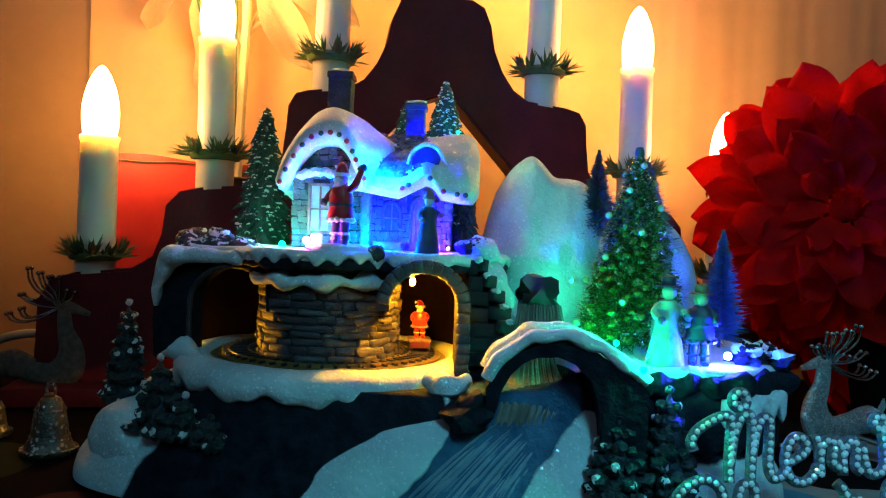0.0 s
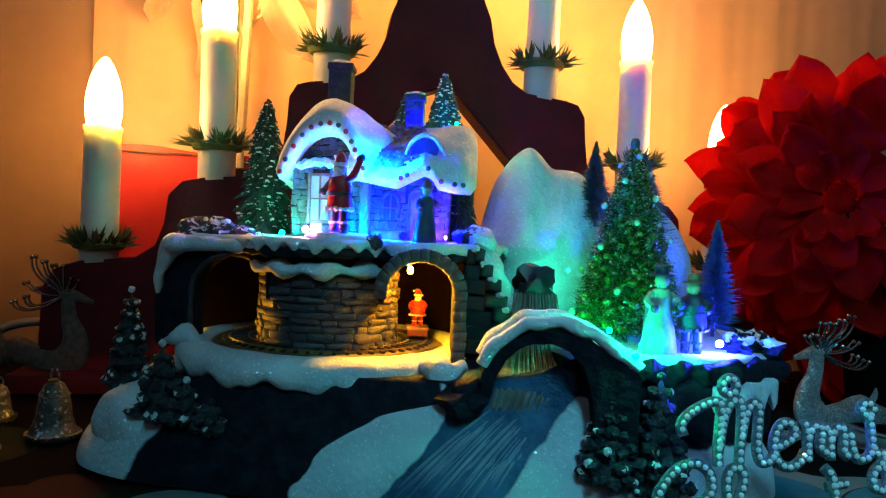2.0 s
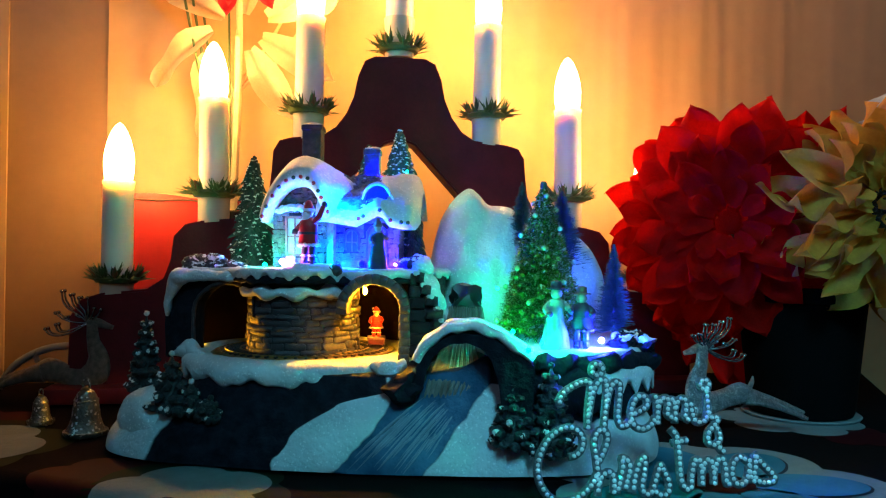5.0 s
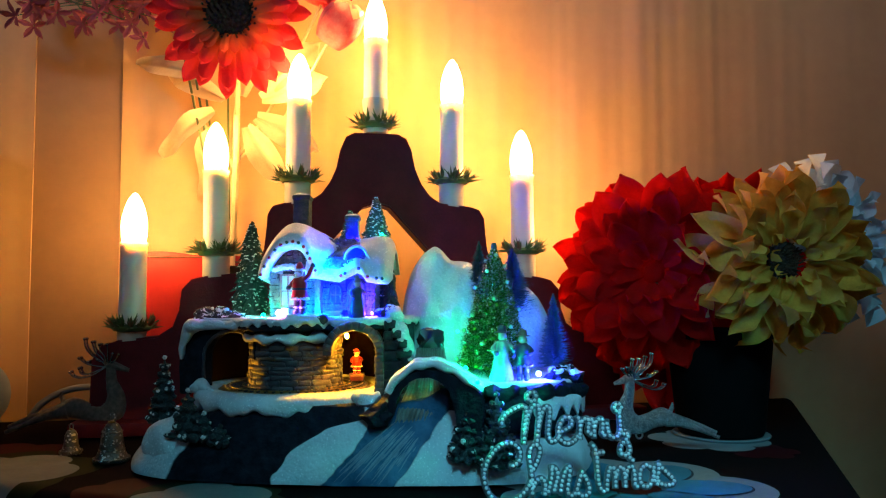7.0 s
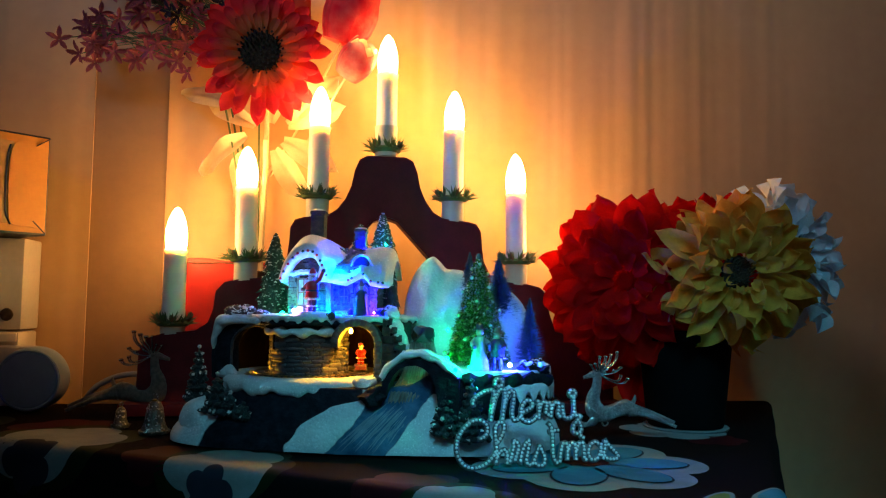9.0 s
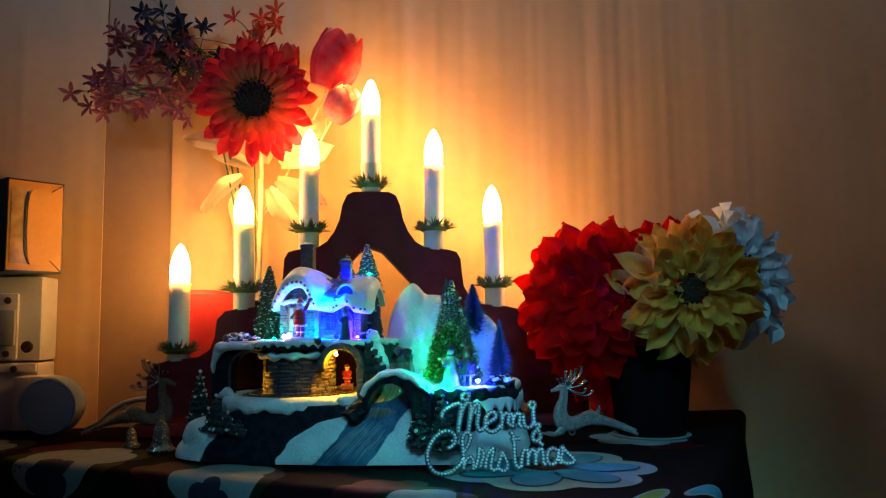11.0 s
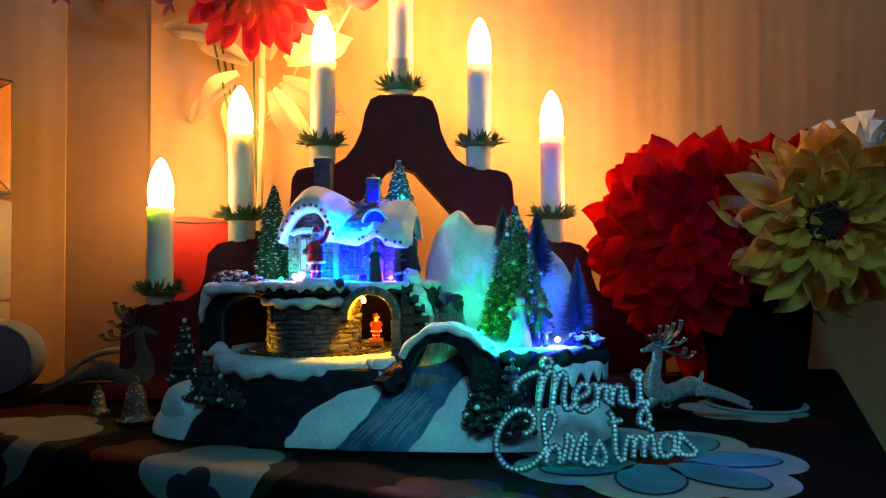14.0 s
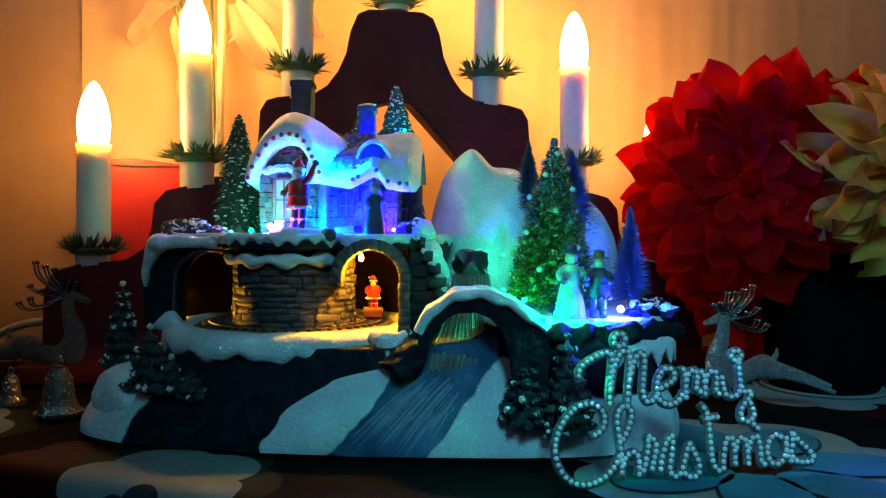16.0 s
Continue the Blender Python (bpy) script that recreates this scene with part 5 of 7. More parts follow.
bottle_brush("brush_tree", (0.1140, 0.434, 0.098), 0.058, 0.0240, 12, M_bottle, 3600, "dark bottle brush tree behind the big fir")

# the big glittering fir that stands in the middle of the plateau
TT = Vector((0.0972, 0.3790, 0.0630))
bm = bmesh.new()
H = 0.094
rn = random.Random(21)
lathe(bm, [(0.0185, 0.004), (0.013, 0.03), (0.008, 0.06), (0.002, 0.09)], TT, 20)
for k in range(420):
    s = 1 - (1 - (k + rn.random()) / 420) ** 0.62
    a = k * 2.39996 + rn.uniform(-0.2, 0.2)
    rr = 0.0240 * (1 - s) ** 0.86 * rn.uniform(0.80, 1.05) + 0.0010
    sz = (0.0016 + 0.0011 * (1 - s)) * rn.uniform(0.7, 1.3)
    blob(bm, (TT.x + rr * math.cos(a), TT.y + rr * math.sin(a), TT.z + 0.004 + (H - 0.008) * s), (sz, sz, sz * 0.8), 1, 0.4, seed=k)
for k in range(5200):       # tinsel needles in drooping tufts
    s = 1 - (1 - (k + rn.random()) / 5200) ** 0.60
    a = k * 2.39996 + rn.uniform(-0.5, 0.5)
    lump = 1 + 0.16 * noise.noise(Vector((math.cos(a) * 2.2, math.sin(a) * 2.2, s * 11)))
    rr = 0.0268 * (1 - s) ** 0.84 * lump + 0.0012
    o = Vector((TT.x + rr * 0.72 * math.cos(a), TT.y + rr * 0.72 * math.sin(a), TT.z + 0.004 + (H - 0.007) * s))
    a2 = a + rn.uniform(-0.9, 0.9)
    d = Vector((math.cos(a2), math.sin(a2), rn.uniform(-0.7, 0.55))).normalized()
    e = o + d * (rr * 0.30 + rn.uniform(0.0010, 0.0026))
    w = Vector((-math.sin(a2), math.cos(a2), 0)) * rn.uniform(0.00035, 0.0007)
    u = Vector((0, 0, 0.00022))
    v = [bm.verts.new(o + w), bm.verts.new(o - w + u), bm.verts.new(o - w - u), bm.verts.new(e)]
    for t in ((0, 1, 3), (1, 2, 3), (2, 0, 3)):
        bm.faces.new([v[i] for i in t])
big_fir = part("big_fir", bm, M_tinsel, village, "green fir thick with glitter and lights")
M_green_tip = mat("dark_teal_paint", (0.02, 0.09, 0.08), 0.3, noise_scale=120, noise_amount=0.5)
M_bauble = mat("clear_green_bauble", (0.30, 0.62, 0.30), 0.1, noise_scale=200, noise_amount=0.2, coat=1.0)
bm = bmesh.new()
bmesh.ops.create_icosphere(bm, subdivisions=2, radius=0.0017)
BAUBLE = finish(bm, "bauble", M_bauble)
for k in range(22):
    s = (k + 0.5) / 22
    a = k * 2.39996 + 1
    rr = 0.0282 * (1 - s) ** 0.82 + 0.0016
    shared("bauble", BAUBLE, big_fir, Matrix.Translation((TT.x + rr * math.cos(a), TT.y - 0.39 + rr * math.sin(a), TT.z + 0.005 + (H - 0.008) * s)))
bm = bmesh.new()
lathe(bm, [(0.0, H - 0.010), (0.0022, H - 0.009), (0.0019, H - 0.005), (0.0023, H - 0.003), (0.0021, H - 0.001), (0.0015, H + 0.0002), (0.0, H + 0.0005)], TT, 14)
part("fir_tip", bm, M_green_tip, big_fir, "blunt dark tip with a teal band")


def light(name, at, r, mtl, lbl):
    bm = bmesh.new()
    blob(bm, at, r, 2)
    return part(name, bm, mtl, village, lbl)


light("led", (0.0835, 0.2920, 0.0665), 0.0014, M_led_green, "lit green light at the bridge end")
light("led", (0.1235, 0.3225, 0.0685), 0.0015, M_led_blue_dim, "lit blue light on the plateau")
# Added to spread the bridge-end light over the snow; no lamp is seen.
light("led", (0.0765, 0.3090, 0.0735), 0.0009, M_led_green, "added green light that tints the bridge snow")
light("led", (0.0640, 0.3550, 0.0680), 0.0009, M_led_green, "lit green light behind the bridge")
# Added to turn the mountain greener; no lamp is seen here.
light("led", (0.0705, 0.3980, 0.0920), 0.0005, M_led_green, "added green light that tints the mountain")
light("led", (0.0930, 0.3260, 0.0660), 0.0008, M_led_green, "lit green light at the foot of the big fir")
light("led", (-0.0680, 0.3660, 0.1052), 0.0011, M_led_green_dim, "lit green light in the yard")
light("led", (-0.0530, 0.3480, 0.1075), 0.0014, M_led_white, "lit pinkish white light in the yard")
light("led", (-0.0255, 0.3455, 0.1050), 0.0007, M_led_blue, "lit blue light at the yard's edge")
light("led", (-0.0120, 0.3790, 0.1060), 0.0022, M_led_blue, "lit blue light at the cottage door")
light("led", (-0.0240, 0.3720, 0.1390), 0.0005, M_led_cyan, "lit azure light under the eaves")
light("led", (-0.0300, 0.3740, 0.1060), 0.0004, M_led_cyan, "lit azure light at the gable's corner")
light("led", (0.0085, 0.3780, 0.1060), 0.0006, M_led_pink, "lit pink light by the cottage wall")
light("led", (-0.0085, 0.3745, 0.1435), 0.0006, M_led_blue, "lit blue light under the dormer")
# Two hidden lights, added to tint the chimney and the firs behind.
light("led", (-0.0080, 0.4160, 0.1640), 0.0005, M_led_blue, "hidden blue light added behind the chimney")
light("led", (0.0100, 0.4280, 0.1680), 0.0006, M_led_green_dim, "hidden green light added behind the roof")

# ---- the cottage ----
M_thatch = mat("rough_grey_roof", (0.16, 0.16, 0.17), 0.6, noise_scale=260, second=(0.05, 0.05, 0.06), fine=0.4, bump=1.0, bump_scale=700)
M_red_paint = mat("red_paint", (0.50, 0.02, 0.03), 0.4, noise_scale=200, noise_amount=0.25)
M_green_paint = mat("dark_green_paint", (0.02, 0.07, 0.04), 0.4, noise_scale=200, noise_amount=0.3)
M_white_paint = mat("white_paint", (0.72, 0.72, 0.70), 0.55, noise_scale=200, noise_amount=0.15)
M_brown_paint = mat("brown_paint", (0.20, 0.10, 0.06), 0.5, noise_scale=200, noise_amount=0.35, bump=0.3, bump_scale=700)
M_skin_paint = mat("plain_tan_paint", (0.45, 0.32, 0.24), 0.5, noise_scale=200, noise_amount=0.2)
M_dark_paint = mat("dark_blue_paint", (0.03, 0.035, 0.07), 0.5, noise_scale=200, noise_amount=0.3)
M_pane = mat("milky_pane", (0.34, 0.40, 0.42), 0.15, noise_scale=120, noise_amount=0.2)

GX, GF, RF, GZ = -0.0455, 0.3850, 0.3905, 0.1030     # gable axis, the two fronts, ground
gable_top = [(-0.0790, 0.1360), (-0.0755, 0.1430), (-0.0690, 0.1540), (-0.0610, 0.1650), (-0.0530, 0.1715), (-0.0455, 0.1735), (-0.0390, 0.1690), (-0.0340, 0.1600), (-0.0295, 0.1500), (-0.0262, 0.1435), (-0.0240, 0.1400)]


def gable_height(x):
    return along(gable_top, x)


bm = bmesh.new()
xs = [-0.068 + 0.036 * k / 12 for k in range(13)]
slab(bm, [(-0.068, GZ)] + [(x, gable_height(x) - 0.0095) for x in xs] + [(-0.032, GZ)], GF, 0.452)
box(bm, (-0.032, RF, GZ), (0.0080, 0.452, 0.145))
house = part("cottage", bm, M_mortar, village, "stone cottage with snow-covered roof")
bm = bmesh.new()
box(bm, (-0.5, -0.5, -0.5), (0.5, 0.5, 0.5), 0.16)
wobble(bm, 0.10, 1.4, 3)
WSTONE = finish(bm, "wall_stone", M_housestone, 60)


def lay_stones(x0, x1, y, top, seed, skip, side=False):
    """Rows of uneven stones over a front; skip says where openings are."""
    rn = random.Random(seed)
    z = GZ + 0.0012
    while True:
        h = rn.uniform(0.0024, 0.0034)
        x = x0 + rn.uniform(-0.001, 0)
        put_any = False
        while x < x1:
            w = rn.uniform(0.0026, 0.0050)
            cx, cz = x + w / 2, z + h / 2 + rn.uniform(-0.0004, 0.0004)
            if cz + h / 2 < top(cx) and not skip(cx, cz) and cx < x1:
                p = (cx, y - 0.0002, cz) if not side else (y, cx, cz)
                m = VI @ Matrix.Translation(p) @ pose(0, 0, 0, rn.uniform(-6, 6), rn.uniform(-9, 9), (90 if side else 0) + rn.uniform(-6, 6)) @ Matrix.Diagonal((w * 0.92, 0.0017, h * 0.92, 1))
                shared("wall_stone", WSTONE, house, m)
                put_any = True
            x += w
        z += h
        if not put_any and z > 0.12:
            break
        if z > 0.18:
            break


lay_stones(-0.068, -0.0325, GF, lambda x: gable_height(x) - 0.0105, 1, lambda x, z: -0.0605 < x < -0.0485 and 0.110 < z < 0.1375)
lay_stones(-0.0315, 0.0078, RF, lambda x: 0.1430, 2, lambda x, z: (-0.0245 < x < -0.0155 and 0.112 < z < 0.1285) or (-0.0108 < x < 0.0018 and z < 0.1305))
lay_stones(RF, 0.450, 0.0084, lambda x: 0.1430, 4, lambda x, z: False, True)

# window with frame, bars and shutters under a snowy canopy
bm = bmesh.new()
slab(bm, [(-0.0595, 0.1115), (-0.0595, 0.1340), (-0.0495, 0.1340), (-0.0495, 0.1115)], GF - 0.0006, GF + 0.0006)
part("window_pane", bm, M_pane, house, "milky window pane")
bm = bmesh.new()
for lo, hi in (((-0.0605, 0.1105), (-0.0590, 0.1350)), ((-0.0500, 0.1105), (-0.0485, 0.1350)), ((-0.0590, 0.1105), (-0.0500, 0.1120)), ((-0.0590, 0.1335), (-0.0500, 0.1350)), ((-0.0549, 0.1120), (-0.0541, 0.1335)), ((-0.0590, 0.1220), (-0.0500, 0.1228))):
    box(bm, (lo[0], GF - 0.0020, lo[1]), (hi[0], GF + 0.0004, hi[1]), 0.0003)
part("window_frame", bm, M_brown_paint, house, "reddish brown window frame")
bm = bmesh.new()
for k in range(9):
    blob(bm, (-0.0640 + 0.0195 * k / 8, GF - 0.0030, 0.1385 + 0.0018 * math.sin(math.pi * k / 8) + 0.0004 * math.sin(k * 3)), (0.0026, 0.0034, 0.0022), 2, 0.3, seed=k)
part("window_canopy", bm, M_snow, house, "snow on the window canopy")


def arched_door(name, cx, hw, z1, y, mtl, lbl, z0=GZ):
    o = [(cx - hw, z0)] + [(cx - hw * math.cos(math.pi * k / 10), z1 - hw + hw * math.sin(math.pi * k / 10)) for k in range(11)] + [(cx + hw, z0)]
    bm = bmesh.new()
    slab(bm, o, y - 0.0007, y + 0.001)
    d = part(name, bm, mtl, house, lbl)
    bm = bmesh.new()
    pts = [(cx - hw, y - 0.001, z0 + 0.001)] + [(cx - hw * math.cos(math.pi * k / 8), y - 0.001, z1 - hw + hw * math.sin(math.pi * k / 8)) for k in range(9)] + [(cx + hw, y - 0.001, z0 + 0.001)]
    tube(bm, pts, 0.0010, 6, 2)
    part("door_frame", bm, M_stone, house, "rounded stone frame")
    return d


arched_door("window_pane", -0.0200, 0.0042, 0.1272, RF, M_dark_paint, "dark arched window", 0.1135)
bm = bmesh.new()
for lo, hi in (((-0.0203, 0.1135), (-0.0197, 0.1268)), ((-0.0240, 0.1192), (-0.0160, 0.1198))):
    box(bm, (lo[0], RF - 0.0016, lo[1]), (hi[0], RF - 0.0006, hi[1]))
part("glazing_bar", bm, M_brown_paint, house, "thin brown glazing bars")
arched_door("door", -0.0045, 0.0058, 0.1300, RF, M_brown_paint, "arched brown cottage door")
for k in range(5):
    bm = bmesh.new()
    x = -0.0089 + 0.0022 * k
    box(bm, (x - 0.0009, RF - 0.0016, GZ + 0.001), (x + 0.0009, RF - 0.0008, 0.1275 - 0.9 * abs(k - 2) ** 2 * 0.0011), 0.0003)
    part("plank", bm, M_brown_paint, house)
bm = bmesh.new()
box(bm, (-0.0285, RF - 0.0050, GZ), (-0.0122, RF - 0.0014, GZ + 0.0050), 0.0008)
part("flower_box", bm, M_brown_paint, house, "low wooden ledge under the arched window")
bm = bmesh.new()
box(bm, (-0.0345, GF - 0.0030, GZ), (-0.0300, GF + 0.0060, 0.1360), 0.0008)
part("corner_post", bm, M_housestone, house, "stone corner post of the gable")


# the snow's front lip, its upper front edge, and the wider roof that rises behind it
gable_lip = [(-0.0710, 0.1310), (-0.0670, 0.1380), (-0.0620, 0.1460), (-0.0570, 0.1510), (-0.0520, 0.1530), (-0.0470, 0.1530), (-0.0430, 0.1510), (-0.0390, 0.1460), (-0.0370, 0.1420), (-0.0340, 0.1370), (-0.0320, 0.1330)]
gable_edge = [(-0.0740, 0.1340), (-0.0720, 0.1430), (-0.0670, 0.1520), (-0.0610, 0.1600), (-0.0540, 0.1640), (-0.0470, 0.1650), (-0.0400, 0.1620), (-0.0360, 0.1550), (-0.0330, 0.1480), (-0.0300, 0.1410), (-0.0280, 0.1350)]
gable_back = [(-0.0800, 0.1370), (-0.0755, 0.1500), (-0.0695, 0.1605), (-0.0630, 0.1685), (-0.0580, 0.1732), (-0.0510, 0.1745), (-0.0440, 0.1725), (-0.0370, 0.1685), (-0.0300, 0.1640), (-0.0240, 0.1600), (-0.0190, 0.1560)]


def gable_roof():
    """A pillow of snow: rounded front lip, then a surface that widens and rises to the back."""
    bm = bmesh.new()
    lip, edge, back = (spline([(x, 0, z) for x, z in line], 3) for line in (gable_lip, gable_edge, gable_back))
    rows = []

    def row(line, y, lump=0.0009):
        rows.append([bm.verts.new(Vector((p.x, y, p.z)) + Vector((0.4, -0.5, 1.0)) * lump * noise.noise(Vector((p.x * 120, y * 120, p.z * 120)))) for p in line])

    row([a.lerp(b, -0.02) for a, b in zip(lip, edge)], 0.4400, 0)
    row([a.lerp(b, -0.02) for a, b in zip(lip, edge)], 0.3765, 0)
    row(lip, 0.3735)
    row([a.lerp(b, 0.25) for a, b in zip(lip, edge)], 0.3716)
    row([a.lerp(b, 0.55) for a, b in zip(lip, edge)], 0.3712)
    row([a.lerp(b, 0.85) for a, b in zip(lip, edge)], 0.3724)
    row(edge, 0.3745)
    for k in range(1, 7):
        t = k / 6
        row([a.lerp(b, math.sin(math.pi / 2 * t)) for a, b in zip(edge, back)], 0.3745 + 0.0285 * t)
    for y in (0.412, 0.424, 0.436, 0.448):
        row(back, y)
    row([p + Vector((0, 0, -0.012)) for p in back], 0.4545)
    for a, b in zip(rows, rows[1:]):
        for i in range(len(a) - 1):
            bm.faces.new((a[i], a[i + 1], b[i + 1], b[i]))
    a, b = rows[-1], rows[0]
    for i in range(len(a) - 1):
        bm.faces.new((a[i], a[i + 1], b[i + 1], b[i]))
    for i, flip in ((0, 1), (len(rows[0]) - 1, -1)):
        bm.faces.new([r[i] for r in rows][::flip])
    bmesh.ops.recalc_face_normals(bm, faces=bm.faces[:])
    return bm


part("gable_roof", gable_roof(), M_snow, house, "thick curved snow on the gable roof", sharp=70)

eave_z = ((-0.034, 0.1345), (-0.023, 0.1325), (-0.016, 0.1315), (-0.012, 0.1335), (-0.003, 0.1383), (0.0005, 0.1370), (0.004, 0.1318), (0.013, 0.1302), (0.0195, 0.1300), (0.0225, 0.1345))
ridge_z = ((-0.040, 0.1625), (-0.018, 0.1620), (-0.005, 0.1628), (0.007, 0.1650), (0.0160, 0.1648), (0.0205, 0.1615), (0.0225, 0.1540))
bm = bmesh.new()
cols_t, cols_l = [], []
for k in range(45):
    x = -0.040 + 0.0625 * k / 44
    ze, zr = along(eave_z, x), along(ridge_z, x)
    sec = spline([(x, 0.3765, ze - 0.0015), (x, 0.3750, ze + 0.0030), (x, 0.3830, ze + 0.45 * (zr - ze)), (x, 0.3980, ze + 0.80 * (zr - ze)), (x, 0.4150, zr), (x, 0.4350, zr - 0.004), (x, 0.4560, 0.137)], 5)
    ct, cl = [], []
    for p in sec:
        w = 0.0010 * noise.noise(p * 110)
        p.y += 0.014 * max(0.0, (x - 0.012) / 0.0105) ** 2.5 * max(0.0, (0.42 - p.y) / 0.045)
        ct.append(bm.verts.new(p + Vector((0, -w, w))))
        cl.append(bm.verts.new(Vector((p.x, 0.415 + (p.y - 0.415) * 0.88, p.z - 0.0014))))
    cols_t.append(ct)
    cols_l.append(cl)
for S in (cols_t, cols_l):
    for a, b in zip(S, S[1:]):
        for i in range(len(a) - 1):
            f = bm.faces.new((a[i], b[i], b[i + 1], a[i + 1]))
            c = f.calc_center_median()
            bare = -0.036 < c.x + 0.003 * noise.noise(c * 200) < -0.0035 - 0.9 * max(0.0, 0.152 - c.z) and along(eave_z, c.x) + 0.0065 < c.z + 0.002 * noise.noise(c * 150) < 0.1615
            if S is cols_t and bare and c.y < 0.41:
                f.material_index = 1
for a, b in zip(cols_t, cols_l):
    if a is cols_t[0] or a is cols_t[-1]:
        for i in range(len(a) - 1):
            bm.faces.new((a[i], a[i + 1], b[i + 1], b[i]))
for i in (0, len(cols_t[0]) - 1):
    for k in range(len(cols_t) - 1):
        bm.faces.new((cols_t[k][i], cols_t[k + 1][i], cols_l[k + 1][i], cols_l[k][i]))
part("main_roof", bm, [M_snow, M_thatch], house, "snowy roof with a bare shingled patch", sharp=70)

# rough shingles that lie bare between the gable and the dormer
rn = random.Random(77)
bm = bmesh.new()
for k in range(420):
    x = rn.uniform(-0.0320, -0.0060)
    ze, zr = along(eave_z, x), along(ridge_z, x)
    s = rn.uniform(0.22 + 8 * max(0.0, x + 0.013), 1.0)
    if rn.random() < 0.25 * (x + 0.032) / 0.026:
        continue
    a_, b_ = ((0.45, 0.3830), (0.80, 0.3980)) if s > 0.45 else ((0.10, 0.3752), (0.45, 0.3830))
    y = a_[1] + (b_[1] - a_[1]) * (s - a_[0]) / (b_[0] - a_[0])
    w = rn.uniform(0.0006, 0.0012)
    box(bm, (-w, -0.0006, -0.0006), (w, 0.0009, 0.0008), 0.0003, Matrix.Translation((x, y - 0.0002, ze + s * (zr - ze) + 0.0002)) @ pose(0, 0, 0, 35 + rn.uniform(-12, 12), rn.uniform(-12, 12), rn.uniform(-10, 10)), 1)
shingles = part("shingle_patch", bm, M_thatch, house, "rough bare shingles on the roof")
shingles["kind"] = "stuff"

# dormer
bm = bmesh.new()
pts = [(-0.0125, 0.3800, 0.1455), (-0.0108, 0.3795, 0.1500), (-0.0080, 0.3792, 0.1532), (-0.0035, 0.3792, 0.1552), (0.0015, 0.3795, 0.1535), (0.0042, 0.3798, 0.1495), (0.0065, 0.3805, 0.1460)]
tube(bm, pts, [0.0006, 0.0009, 0.0011, 0.0012, 0.0012, 0.0010, 0.0007], 8, 4)
part("dormer_snow", bm, M_snow, house, "thin arched snow hood of the dormer")
bm = bmesh.new()
slab(bm, [(-0.0105, 0.1450), (-0.0098, 0.1490), (-0.0070, 0.1526), (-0.0032, 0.1545), (0.0010, 0.1528), (0.0034, 0.1490), (0.0026, 0.1458), (-0.0040, 0.1440)], 0.3800, 0.408)
part("dormer_window", bm, M_black, house, "dark pointed dormer window")

# beads along the eaves
bm = bmesh.new()
bmesh.ops.create_icosphere(bm, subdivisions=2, radius=0.00130)
bmesh.ops.scale(bm, vec=(1, 0.7, 1), verts=bm.verts)
BEAD_R = finish(bm, "bead", M_red_paint)
bm = bmesh.new()
bmesh.ops.create_icosphere(bm, subdivisions=2, radius=0.00130)
bmesh.ops.scale(bm, vec=(1, 0.7, 1), verts=bm.verts)
BEAD_G = finish(bm, "bead", M_green_paint)
prof = [a.lerp(b, 0.42) for a, b in zip(spline([(x, 0, z) for x, z in gable_lip], 4), spline([(x, 0, z) for x, z in gable_edge], 4))]
for k in range(1, len(prof) - 1, 3):
    p = prof[k]
    shared("bead", BEAD_R if (k // 3) % 2 == 0 else BEAD_G, house, VI @ Matrix.Translation((p.x, 0.3712, p.z)))
for k, x in enumerate((-0.014, -0.0110, -0.0010, 0.0055, 0.0120, 0.0160)):
    shared("bead", BEAD_R if k % 3 == 0 else BEAD_G, house, VI @ Matrix.Translation((x, 0.3744, along(eave_z, x) + 0.0012)))


M_chimney = mat("sooty_brown_stone", (0.075, 0.055, 0.048), 0.65, noise_scale=170, second=(0.035, 0.028, 0.026), fine=0.4, bump=0.8, bump_scale=500)


def chimney(cx, cy, w, z0, z1, lbl):
    bm = bmesh.new()
    box(bm, (cx - w / 2, cy - w / 2, z0), (cx + w / 2, cy + w / 2, z1 - 0.004), 0.0008)
    box(bm, (cx - w / 2 - 0.001, cy - w / 2 - 0.001, z1 - 0.0045), (cx + w / 2 + 0.001, cy + w / 2 + 0.001, z1 - 0.001), 0.0009)
    wobble(bm, 0.0006, 260)
    c = part("chimney", bm, M_chimney, house, lbl)
    bm = bmesh.new()
    blob(bm, (cx, cy, z1 - 0.0004), (w * 0.52, w * 0.52, 0.0017), 2, 0.3)
    part("chimney_snow", bm, M_snow, house, "snow cap")
    return c


chimney(-0.0560, 0.4400, 0.0125, 0.160, 0.2010, "tall stone chimney")
chimney(-0.0125, 0.4240, 0.0098, 0.155, 0.1825, "short stone chimney")


M_pale_green = mat("pale_green_paint", (0.26, 0.34, 0.28), 0.5, noise_scale=200, noise_amount=0.4)


